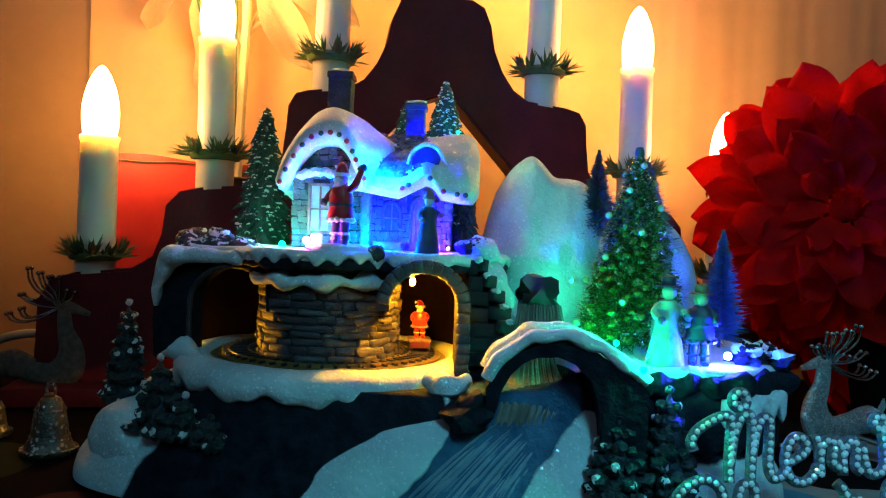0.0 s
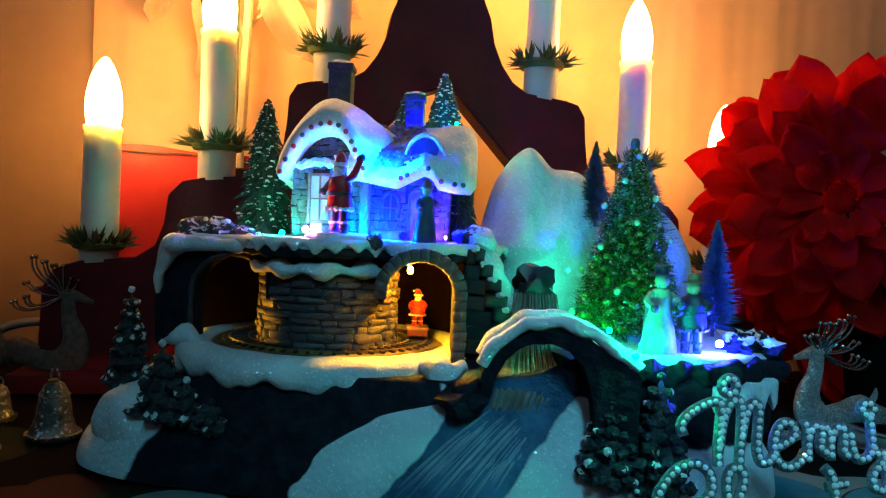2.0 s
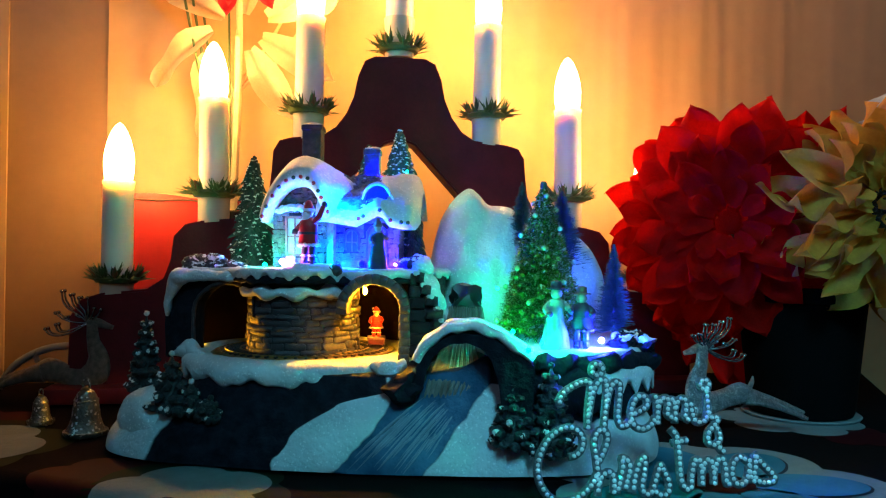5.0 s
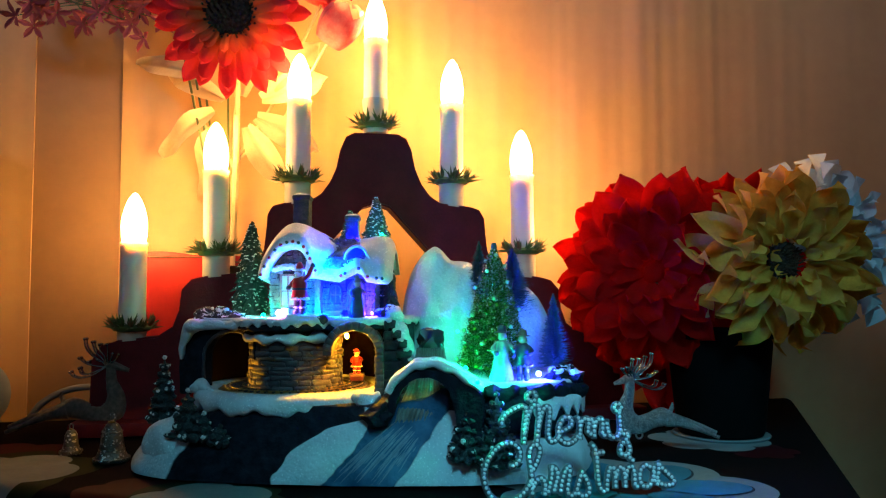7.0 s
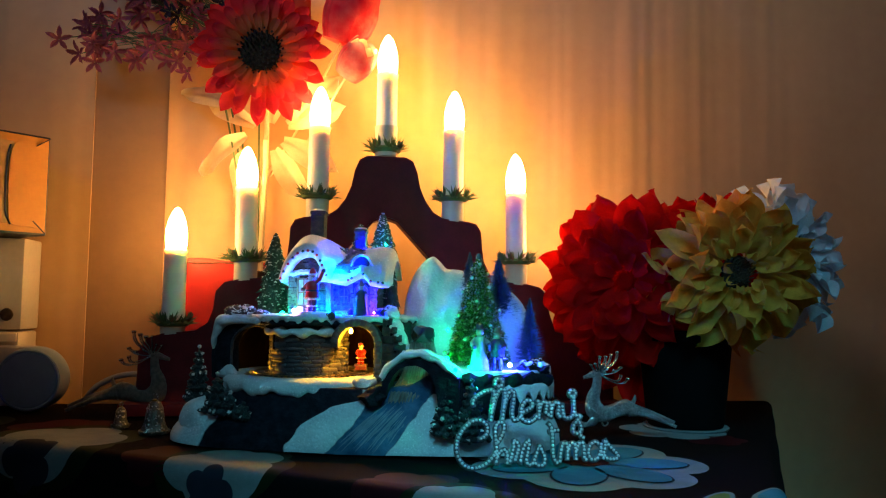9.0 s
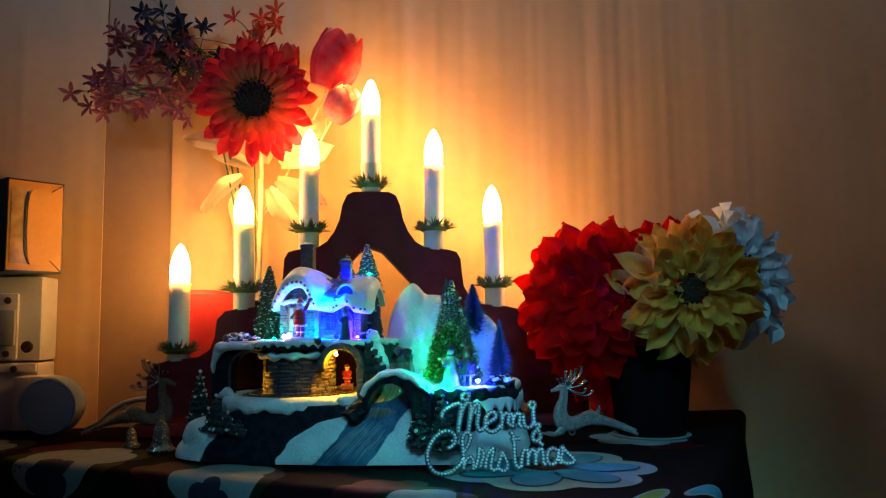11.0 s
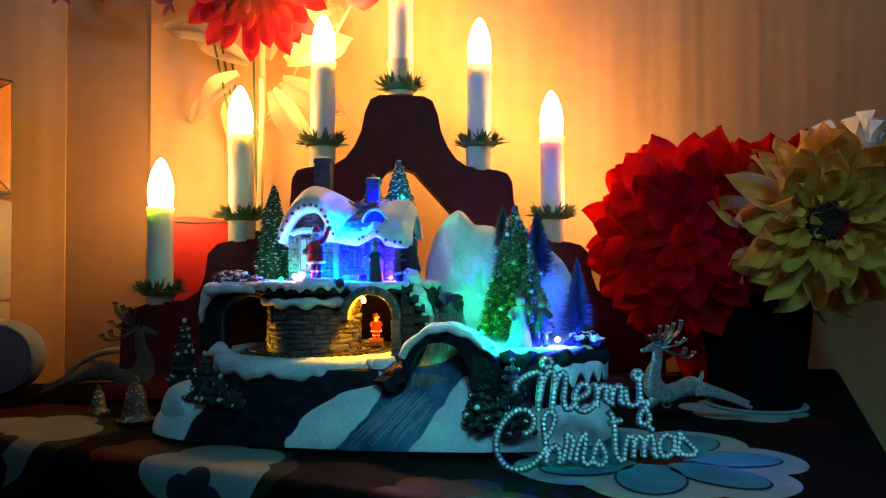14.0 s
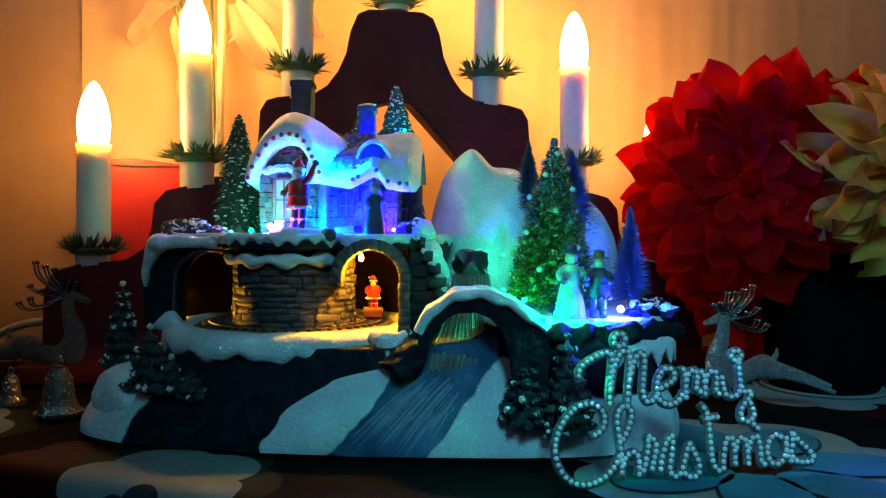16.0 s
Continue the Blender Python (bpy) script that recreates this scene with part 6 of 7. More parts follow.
# ---- small painted figures of the village: plain shapes ----
def figure(name, at, h, coat, lower, hat, trim, lbl, arm=0.0, wide=1.0, turn=0, robe=False, beard=False, brim=False):
    """A plain moulded and painted figure in one mesh: feet, coat, arms, head and hat."""
    x, y, z = at
    w = 0.16 * h * wide
    bm = bmesh.new()
    if robe:
        lathe(bm, [(0, 0), (w * 1.30, 0), (w * 1.34, h * 0.03), (w * 1.08, h * 0.25), (w * 0.74, h * 0.50), (w * 0.80, h * 0.62), (w * 0.60, h * 0.70), (0, h * 0.73)], seg=20, squash=0.85, mi=0)
        tube(bm, [(0, w * 0.55, h * 0.70), (w * 0.1, w * 0.95, h * 0.45), (w * 0.15, w * 1.15, h * 0.12)], [w * 0.5, w * 0.75, w * 0.85], 10, 4, flat=0.45, mi=1)
    else:
        for s in (-1, 1):
            tube(bm, [(s * w * 0.46, -w * 0.50, h * 0.028), (s * w * 0.45, -w * 0.05, h * 0.045), (s * w * 0.43, 0, h * 0.12), (s * w * 0.38, 0, h * 0.34)], [w * 0.24, w * 0.34, w * 0.34, w * 0.40], 10, 4, mi=1)
            blob(bm, (s * w * 0.42, 0, h * 0.135), (w * 0.44, w * 0.44, h * 0.028), 2, 0.2, mi=3)
        lathe(bm, [(0, h * 0.28), (w * 1.00, h * 0.285), (w * 1.10, h * 0.32), (w * 0.98, h * 0.42), (w * 0.92, h * 0.50), (w * 1.00, h * 0.58), (w * 0.78, h * 0.67), (w * 0.45, h * 0.72), (0, h * 0.73)], seg=22, squash=0.85, mi=0)
        for k in range(14):
            a = 2 * math.pi * k / 14
            blob(bm, (w * 1.04 * math.cos(a), w * 0.88 * math.sin(a), h * 0.30), (w * 0.27, w * 0.27, h * 0.034), 1, 0.3, mi=3, seed=k)
        lathe(bm, [(w * 0.90, h * 0.455), (w * 1.00, h * 0.46), (w * 1.00, h * 0.495), (w * 0.90, h * 0.50)], seg=22, squash=0.87, mi=1)
    for s in (-1, 1):
        up = arm if s > 0 else 0.0
        hand = (s * w * (0.95 + 1.0 * up), -w * (1.0 - up), h * (0.50 + 0.42 * up))
        tube(bm, [(s * w * 0.62, 0, h * 0.655), (s * w * (1.05 + 0.3 * up), -w * 0.25, h * (0.57 + 0.13 * up)), hand], [w * 0.28, w * 0.30, w * 0.22], 8, 3, mi=0)
        blob(bm, hand, w * 0.30, 2, 0.2, mi=1)
    blob(bm, (0, -w * 0.12, h * 0.79), (w * 0.52, w * 0.52, h * 0.085), 2, mi=4)
    if beard:
        blob(bm, (0, -w * 0.42, h * 0.735), (w * 0.46, w * 0.30, h * 0.075), 2, 0.35, mi=3)
    if brim:
        lathe(bm, [(0, h * 0.855), (w * 0.88, h * 0.85), (w * 0.86, h * 0.865), (w * 0.50, h * 0.87), (w * 0.46, h * 0.96), (0, h * 0.985)], seg=16, mi=2)
    else:
        tube(bm, [(0, 0, h * 0.825), (0, 0, h * 0.90), (-w * 0.15, w * 0.15, h * 0.955), (-w * 0.55, w * 0.2, h * 0.945)], [w * 0.58, w * 0.46, w * 0.28, w * 0.12], 12, 4, mi=2)
        tube(bm, [(w * 0.56 * math.cos(k * 0.785), w * 0.56 * math.sin(k * 0.785), h * 0.835) for k in range(9)], w * 0.15, 6, 2, mi=3)
        blob(bm, (-w * 0.68, w * 0.2, h * 0.935), w * 0.17, 1, mi=3)
    wobble(bm, h * 0.008, 3.2 / w)
    bmesh.ops.transform(bm, matrix=pose(x, y, z, 0, 0, turn), verts=bm.verts)
    return part(name, bm, [coat, lower, hat, trim, M_skin_paint], village, lbl)


figure("figurine", (-0.0385, 0.3500, 0.1060), 0.0370, M_red_paint, M_dark_paint, M_red_paint, M_white_paint, "small painted figure in a red coat with white trim", 1.0, 0.95, -25, beard=True)
figure("figurine", (-0.0005, 0.3640, 0.1030), 0.0310, M_dark_paint, M_brown_paint, M_brown_paint, M_brown_paint, "small dark robed figure at the cottage door", 0.2, 0.9, 20, robe=True)
figure("figurine", (0.1000, 0.3270, 0.0630), 0.0375, M_pale_green, M_dark_paint, M_dark_paint, M_dark_paint, "small painted figure in a pale coat and dark cape", 0.1, 1.0, 15, robe=True, brim=True)
figure("figurine", (0.1140, 0.3290, 0.0630), 0.0345, M_dark_paint, M_dark_paint, M_brown_paint, M_dark_paint, "small painted figure in a dark blue jacket", 0.1, 1.0, -15, brim=True)
bm = bmesh.new()
lathe(bm, [(0.0, -0.001), (0.0152, -0.001), (0.0160, 0.0008), (0.0150, 0.0024), (0.0125, 0.0032), (0.006, 0.0034), (0.0, 0.0034)], (-0.0375, 0.3505, 0.1030), 40, 0.62)
wobble(bm, 0.0012, 190)
part("snow_mound", bm, M_snow, village, "round snow mound under the red figure")
bm = bmesh.new()
box(bm, (-0.0520, 0.3530, 0.1035), (-0.0475, 0.3575, 0.1105), 0.0006)
part("gift_box", bm, M_white_paint, village, "small pale gift box in the yard")

M_cab = mat("dark_red_paint", (0.10, 0.012, 0.012), 0.4, noise_scale=200, noise_amount=0.3)

# ---- toy train on the track, at rest in the tunnel mouth ----
def wagon(name, deg, length, height, mtl, lbl):
    """A toy wagon on its four wheels, set on the round track at an angle."""
    m = Matrix.Translation((C.x + 0.0432 * math.cos(radians(deg)), C.y + 0.0432 * math.sin(radians(deg)), 0.0550)) @ pose(0, 0, 0, 0, 0, deg + 90)
    bm = bmesh.new()
    box(bm, (-length / 2, -0.0050, 0.0016), (length / 2, 0.0050, height), 0.0010, m)
    w = part(name, bm, mtl, village, lbl)
    bm = bmesh.new()
    box(bm, (-length / 2 - 0.0006, -0.0056, height - 0.0012), (length / 2 + 0.0006, 0.0056, height + 0.0002), 0.0005, m)
    part("rim", bm, M_brown_paint, w, "dull brown rim")
    for dx in (-0.3, 0.3):
        for s in (-1, 1):
            bm = bmesh.new()
            lathe(bm, [(0, -0.0006), (0.0020, -0.0006), (0.0020, 0.0006), (0, 0.0006)], seg=14)
            bmesh.ops.transform(bm, matrix=m @ Matrix.Translation((dx * length, s * 0.0046, 0.0020)) @ pose(0, 0, 0, 90, 0, 0), verts=bm.verts)
            part("wheel", bm, M_black, w)
    return w


loco = wagon("locomotive", 142, 0.0150, 0.0120, M_black, "dark toy locomotive in the tunnel")
bm = bmesh.new()
box(bm, (-0.0070, -0.0048, 0.0120), (0.0000, 0.0048, 0.0185), 0.0010, Matrix.Translation((C.x + 0.0432 * math.cos(radians(142)), C.y + 0.0432 * math.sin(radians(142)), 0.0550)) @ pose(0, 0, 0, 0, 0, 232))
part("cab", bm, M_cab, loco, "dark red cab")
wagon("railway_wagon", 8, 0.0120, 0.0060, M_cab, "dark red toy wagon in the lit tunnel")
figure("figurine", (-0.0042, 0.3910, 0.0612), 0.0185, M_red_paint, M_red_paint, M_red_paint, M_white_paint, "tiny red figure riding the wagon", 0.0, 1.2, beard=True)

# ---- artificial flowers ----
def petal_mesh(name, L, W, mtl, cup=0.25, curl=0.2, point=0.6, ruffle=0.0, seed=0, nu=12, nv=10, crease=0.03):
    """A petal along +y, cupped across and curled at the tip."""
    bm = bmesh.new()
    rows = []
    for i in range(nu + 1):
        s = 1 - (1 - i / nu) ** 1.7
        s0 = 0.76 - 0.30 * point
        w = W * (0.24 + 0.76 * math.sin(math.pi / 2 * min(1.0, 0.10 + s / (s0 + 0.04))))
        if s > s0:
            q_ = (s - s0) / (1 - s0)
            w *= max(0.02, max(0.0, 1 - q_ ** (2.4 - 1.0 * point)) ** (0.5 + 0.4 * point))
        row = []
        for j in range(nv + 1):
            q = 2 * j / nv - 1
            edge = abs(q) ** 1.5
            z = cup * W * (q * q) * (0.5 + s) - curl * L * s * s + ruffle * W * edge * math.sin(s * 8 + seed + (1.9 if q > 0 else 0)) * s + 0.012 * W * math.cos(q * 16) * (1 - s) - crease * W * math.exp(-(q * 6) ** 2)
            row.append(bm.verts.new((q * w / 2, L * s * (1 - 0.05 * q * q), z)))
        rows.append(row)
    for a, b in zip(rows, rows[1:]):
        for j in range(nv):
            bm.faces.new((a[j], a[j + 1], b[j + 1], b[j]))
    bmesh.ops.remove_doubles(bm, verts=bm.verts, dist=1e-6)
    for f in bm.faces:
        f.smooth = True
    me = bpy.data.meshes.new(name)
    bm.to_mesh(me)
    bm.free()
    me.materials.append(mtl)
    return me


def flower_head(name, at, facing, layers, mtl, eye, eye_r, label, category="artificial flower", seed=0, group="", ruffle=0.06, point=0.6, inner=None, wild=9, cupped=0.16, bend=0.18):
    """A full double bloom. layers: count, length, width, tilt from flat, start radius."""
    rn = random.Random(seed)
    ob = thing(name, at, label, category, group)
    F = Vector(facing).to_track_quat("Z", "Y").to_matrix().to_4x4()
    for li, (cnt, L, W, tilt, r0) in enumerate(layers):
        meshes = [petal_mesh("petal", L, W, inner if inner and li >= len(layers) - 1 else mtl, cupped + 0.02 * li, bend - 0.04 * li, point, ruffle, seed + li * 5 + v) for v in range(3)]
        for k in range(cnt):
            a = 360 * (k + 0.5 * (li % 2)) / cnt + rn.uniform(-5, 5)
            m = F @ pose(0, 0, 0.002 * li, 0, 0, a) @ Matrix.Translation((0, r0, 0.0)) @ pose(0, 0, 0, tilt + rn.uniform(-wild, wild), rn.uniform(-1.3 * wild, 1.3 * wild), rn.uniform(-6, 6)) @ Matrix.Diagonal((rn.uniform(0.9, 1.1),) + (rn.uniform(0.9, 1.08),) * 2 + (1,))
            shared("petal", meshes[rn.randrange(3)], ob, m)
    bm = bmesh.new()
    rr = random.Random(seed + 1)
    blob(bm, (0, 0, 0.0), (eye_r, eye_r, eye_r * 0.5), 3, 0.2)
    for k in range(90):
        a, r = k * 2.39996, eye_r * math.sqrt(k / 90)
        h = eye_r * 0.5 * math.sqrt(max(0.0, 1 - (r / eye_r) ** 2 * 0.9))
        tube(bm, [(r * math.cos(a), r * math.sin(a), h * 0.6), (r * 1.05 * math.cos(a), r * 1.05 * math.sin(a), h + eye_r * 0.16), (r * 1.08 * math.cos(a), r * 1.08 * math.sin(a), h + eye_r * 0.24)], [eye_r * 0.05, eye_r * 0.05, eye_r * 0.02], 4, 1)
    bmesh.ops.transform(bm, matrix=F, verts=bm.verts)
    part("flower_eye", bm, eye, ob, local=True)
    return ob


def stem(ob, pts, r, mtl=None):
    bm = bmesh.new()
    tube(bm, pts, r, 7, 5)
    return part("stem", bm, mtl or M_stem, ob)


MUM = [(14, 0.071, 0.0310, -12, 0.020), (14, 0.068, 0.0310, -4, 0.019), (13, 0.062, 0.0290, 2, 0.018), (12, 0.053, 0.0250, 8, 0.016), (10, 0.041, 0.0210, 16, 0.013), (9, 0.025, 0.0140, 30, 0.010)]
YMUM = [(14, 0.062, 0.0250, -14, 0.018), (14, 0.058, 0.0245, -4, 0.018), (13, 0.050, 0.0220, 6, 0.018), (12, 0.039, 0.0185, 18, 0.017), (9, 0.026, 0.0140, 34, 0.016), (7, 0.014, 0.0100, 55, 0.014)]
pot_at = (0.292, 0.482, 0.0)
red = flower_head("artificial_flower", (0.235, 0.466, 0.138), (-0.36, -0.93, 0.02), MUM, M_red_petal, M_red_petal, 0.009, "large red fabric chrysanthemum in the black pot", point=0.28, ruffle=0.30, wild=13, cupped=0.07, bend=0.06, seed=3, group="flowers in the black pot")
stem(red, [(0.236, 0.470, 0.132), (0.262, 0.485, 0.12), (0.280, 0.484, 0.085), (0.288, 0.482, 0.04)], 0.0028)
yellow = flower_head("artificial_flower", (0.324, 0.424, 0.146), (0.02, -0.995, 0.05), YMUM, M_yellow_petal, M_flower_eye, 0.0140, "large mustard yellow fabric chrysanthemum in the black pot", wild=20, ruffle=0.50, point=0.55, cupped=0.22, seed=8, group="flowers in the black pot")
stem(yellow, [(0.312, 0.432, 0.148), (0.311, 0.465, 0.135), (0.300, 0.480, 0.085), (0.294, 0.482, 0.04)], 0.0028)
white = flower_head("artificial_flower", (0.388, 0.468, 0.166), (0.62, -0.72, 0.20), YMUM, M_white_petal, M_flower_eye, 0.0165, "white fabric chrysanthemum in the black pot", wild=12, ruffle=0.30, point=0.5, cupped=0.2, seed=12, group="flowers in the black pot")
stem(white, [(0.360, 0.474, 0.158), (0.335, 0.485, 0.13), (0.306, 0.484, 0.085), (0.297, 0.483, 0.04)], 0.0028)
red_b = flower_head("artificial_flower", (0.278, 0.535, 0.176), (-0.15, -0.55, 0.8), MUM[:4], M_red_petal, M_flower_eye, 0.010, "red fabric chrysanthemum turned up behind the others", seed=17, group="flowers in the black pot")
stem(red_b, [(0.287, 0.520, 0.165), (0.293, 0.505, 0.12), (0.293, 0.486, 0.06), (0.292, 0.483, 0.04)], 0.0028)

# Added blooms turned to the wall, which block candlelight behind the pot.
for at_, face_, sd in (((0.262, 0.535, 0.092), (-0.25, 0.85, -0.3), 47), ((0.352, 0.632, 0.160), (0.25, 0.9, 0.1), 41), ((0.278, 0.608, 0.148), (-0.15, 0.9, 0.05), 43)):
    fb = flower_head("artificial_flower", at_, face_, MUM[:4], M_red_petal, M_flower_eye, 0.010, "red fabric chrysanthemum added behind to keep candlelight off the wall", seed=sd, group="flowers in the black pot")
    stem(fb, [at_, ((at_[0] + 0.292) / 2, (at_[1] + 0.482) / 2, 0.115), (0.292, 0.486, 0.07), (0.292, 0.483, 0.04)], 0.0028)

pot = thing("flower_pot", pot_at, "black plastic flower pot on a thin pale saucer", "flower pot")
bm = bmesh.new()
lathe(bm, [(0.0, 0.003), (0.034, 0.003), (0.0355, 0.006), (0.043, 0.082), (0.0455, 0.083), (0.0458, 0.092), (0.0435, 0.093), (0.0425, 0.088), (0.041, 0.078), (0.0, 0.076)], pot_at, 48)
part("pot_body", bm, M_pot, pot)
bm = bmesh.new()
lathe(bm, [(0.0, 0.0005), (0.0385, 0.0005), (0.0398, 0.0022), (0.0390, 0.0030), (0.0365, 0.0022), (0.0, 0.0022)], pot_at, 48)
part("saucer", bm, M_print_white, pot, "thin pale saucer")

# bouquet behind the candle arch
vase_at = (-0.150, 0.553, 0.0)
M_vase = mat("dark_glass_vase", (0.05, 0.05, 0.06), 0.1, noise_scale=30, noise_amount=0.2, coat=0.5)
bm = bmesh.new()
lathe(bm, [(0.0, 0.001), (0.024, 0.001), (0.027, 0.010), (0.029, 0.05), (0.024, 0.09), (0.015, 0.125), (0.0135, 0.140), (0.016, 0.146), (0.0145, 0.147), (0.012, 0.140), (0.013, 0.12), (0.0, 0.11)], vase_at, 36)
solo("vase", bm, M_vase, "narrow dark vase hidden behind the candle arch", "vase", origin=vase_at)


def two_tone(name, base, tip, length, translucent=0.45):
    """Petal cloth that runs from one dye at its root to another at its tip."""
    m = cloth_leaf(name, tip, tuple(c * 0.85 for c in tip), translucent)
    nt = m.node_tree
    bs = nt.nodes["Principled BSDF"]
    src = bs.inputs["Base Color"].links[0].from_socket
    tc = nt.nodes.new("ShaderNodeTexCoord")
    sp = nt.nodes.new("ShaderNodeSeparateXYZ")
    nt.links.new(tc.outputs["Object"], sp.inputs[0])
    mr = nt.nodes.new("ShaderNodeMapRange")
    mr.inputs["From Min"].default_value, mr.inputs["From Max"].default_value = length * 0.15, length * 0.6
    nt.links.new(sp.outputs["Y"], mr.inputs["Value"])
    mx = nt.nodes.new("ShaderNodeMix")
    mx.data_type = "RGBA"
    nt.links.new(mr.outputs[0], mx.inputs[0])
    mx.inputs[6].default_value = (*base, 1)
    nt.links.new(src, mx.inputs[7])
    nt.links.new(mx.outputs[2], bs.inputs["Base Color"])
    for n in nt.nodes:
        if n.bl_idname == "ShaderNodeBsdfTranslucent":
            nt.links.new(mx.outputs[2], n.inputs["Color"])
    return m


M_gerb2 = two_tone("crimson_and_gold_petal", (0.78, 0.20, 0.06), (0.80, 0.045, 0.06), 0.050)
GERB = [(20, 0.053, 0.0155, 0, 0.019), (19, 0.047, 0.0150, 7, 0.019), (18, 0.036, 0.0125, 14, 0.019), (20, 0.023, 0.0085, 24, 0.019)]
gerbera = flower_head("artificial_flower", (-0.134, 0.492, 0.372), (0.24, -0.95, -0.10), GERB, M_gerb2, M_flower_eye, 0.0235, "large crimson fabric gerbera with a dark eye", seed=23, group="bouquet behind the candles", ruffle=0.04, point=0.10, cupped=0.10, bend=0.12, wild=5)
stem(gerbera, [(-0.136, 0.497, 0.368), (-0.138, 0.525, 0.34), (-0.142, 0.545, 0.26), (-0.148, 0.553, 0.13)], 0.0026, M_cream_leaf)


def bud(at, tilt, L, r, mtl, mtl2, label, base):
    """A closed tulip-like bud of wrapped petals on its stem."""
    ob = thing("artificial_flower", at, label, "artificial flower", "bouquet behind the candles")
    T = pose(0, 0, 0, *tilt)
    for ring, (cnt, sc, m_) in enumerate(((4, 1.0, mtl), (4, 0.95, mtl2))):
        for k in range(cnt):
            bm = bmesh.new()
            rows = []
            for i in range(8):
                s = i / 7
                rad = r * sc * (0.35 + 0.75 * math.sin(math.pi * min(0.93, 0.18 + 0.62 * s))) * (1 - 0.35 * max(0, s - 0.6))
                row = []
                for j in range(7):
                    q = j / 6 * 2 - 1
                    a = 2 * math.pi * (k + 0.5 * ring) / cnt + q * 1.05 * (1 if s < 0.7 else 1 - (s - 0.7) / 0.3 * 0.85)
                    flare = 1 + 0.22 * max(0, s - 0.75) * 4 * (1 if ring == 0 else 0.2)
                    row.append(bm.verts.new((rad * flare * math.cos(a), rad * flare * math.sin(a), L * s)))
                rows.append(row)
            for a_, b_ in zip(rows, rows[1:]):
                for j in range(6):
                    bm.faces.new((a_[j], a_[j + 1], b_[j + 1], b_[j]))
            bmesh.ops.transform(bm, matrix=T, verts=bm.verts)
            part("petal", bm, m_, ob, local=True)
    stem(ob, [at, tuple(at[i] + (base[i] - at[i]) * 0.35 + (-0.02, 0.012, 0.0)[i] for i in range(3)), (base[0] + 0.003, base[1], 0.24), base], 0.0014, M_cream_leaf)
    return ob


VT = (-0.150, 0.553, 0.13)
M_tulip = cloth_leaf("crimson_tulip_petal", (0.82, 0.03, 0.06), (0.88, 0.16, 0.16), 0.5)
bud((-0.060, 0.535, 0.396), (8, 20, 0), 0.068, 0.027, M_tulip, M_pink, "crimson and pink fabric tulip bud", VT)
bud((-0.052, 0.530, 0.358), (20, 40, 0), 0.042, 0.018, M_pink, M_cream_leaf, "bright pink drooping fabric tulip", VT)
bud((-0.115, 0.545, 0.410), (5, 10, 0), 0.045, 0.013, M_gerbera, M_pink, "crimson fabric bud on a cream stem", VT)
bud((-0.180, 0.545, 0.400), (5, -12, 0), 0.035, 0.013, M_gerbera, M_gerbera, "small crimson fabric bud", VT)

lily = thing("artificial_flower", (-0.140, 0.535, 0.285), "cream fabric lily leaves and petals glowing in candlelight", "artificial flower", "bouquet behind the candles")
LP = petal_mesh("cream_petal", 0.074, 0.023, M_cream_leaf, 0.35, 0.75, 0.7, 0.50, 4, crease=0.14)
LP2 = petal_mesh("cream_petal", 0.062, 0.028, M_cream_leaf, 0.25, 0.45, 0.4, 0.42, 9, crease=0.10)
for dx, dy, dz, rx, ry, rz, k in ((-0.012, 0.0, 0.020, 60, 0, 62, 0), (-0.020, -0.004, 0.008, 40, 0, 118, 0), (-0.020, 0.004, -0.006, 30, 20, 150, 0), (0.010, 0.0, -0.006, 25, 0, -150, 1), (0.018, 0.004, 0.004, 40, 0, -118, 1), (0.022, 0.006, 0.022, 60, 10, -70, 1), (0.004, 0.004, 0.024, 70, 0, -15, 1), (-0.030, 0.004, 0.044, 75, 0, 75, 0), (0.034, 0.002, 0.030, 60, 0, -40, 1)):
    # petals spread in the plane that faces the room
    m = Matrix.Translation((dx, dy, dz)) @ pose(0, 0, 0, 90, 0, 0) @ pose(0, 0, 0, 0, 0, rz) @ pose(0, 0, 0, rx * 0.35 - 10, ry, 0)
    shared("cream_petal", LP if k == 0 else LP2, lily, m)
stem(lily, [(-0.140, 0.535, 0.290), (-0.143, 0.545, 0.25), (-0.149, 0.553, 0.13)], 0.0030, M_cream_leaf)

M_lilac = cloth_leaf("lilac_fabric_petal", (0.36, 0.11, 0.19), (0.36, 0.10, 0.10), 0.4)
M_bluebloom = cloth_leaf("blue_fabric_petal", (0.07, 0.075, 0.13), (0.05, 0.05, 0.08), 0.35)


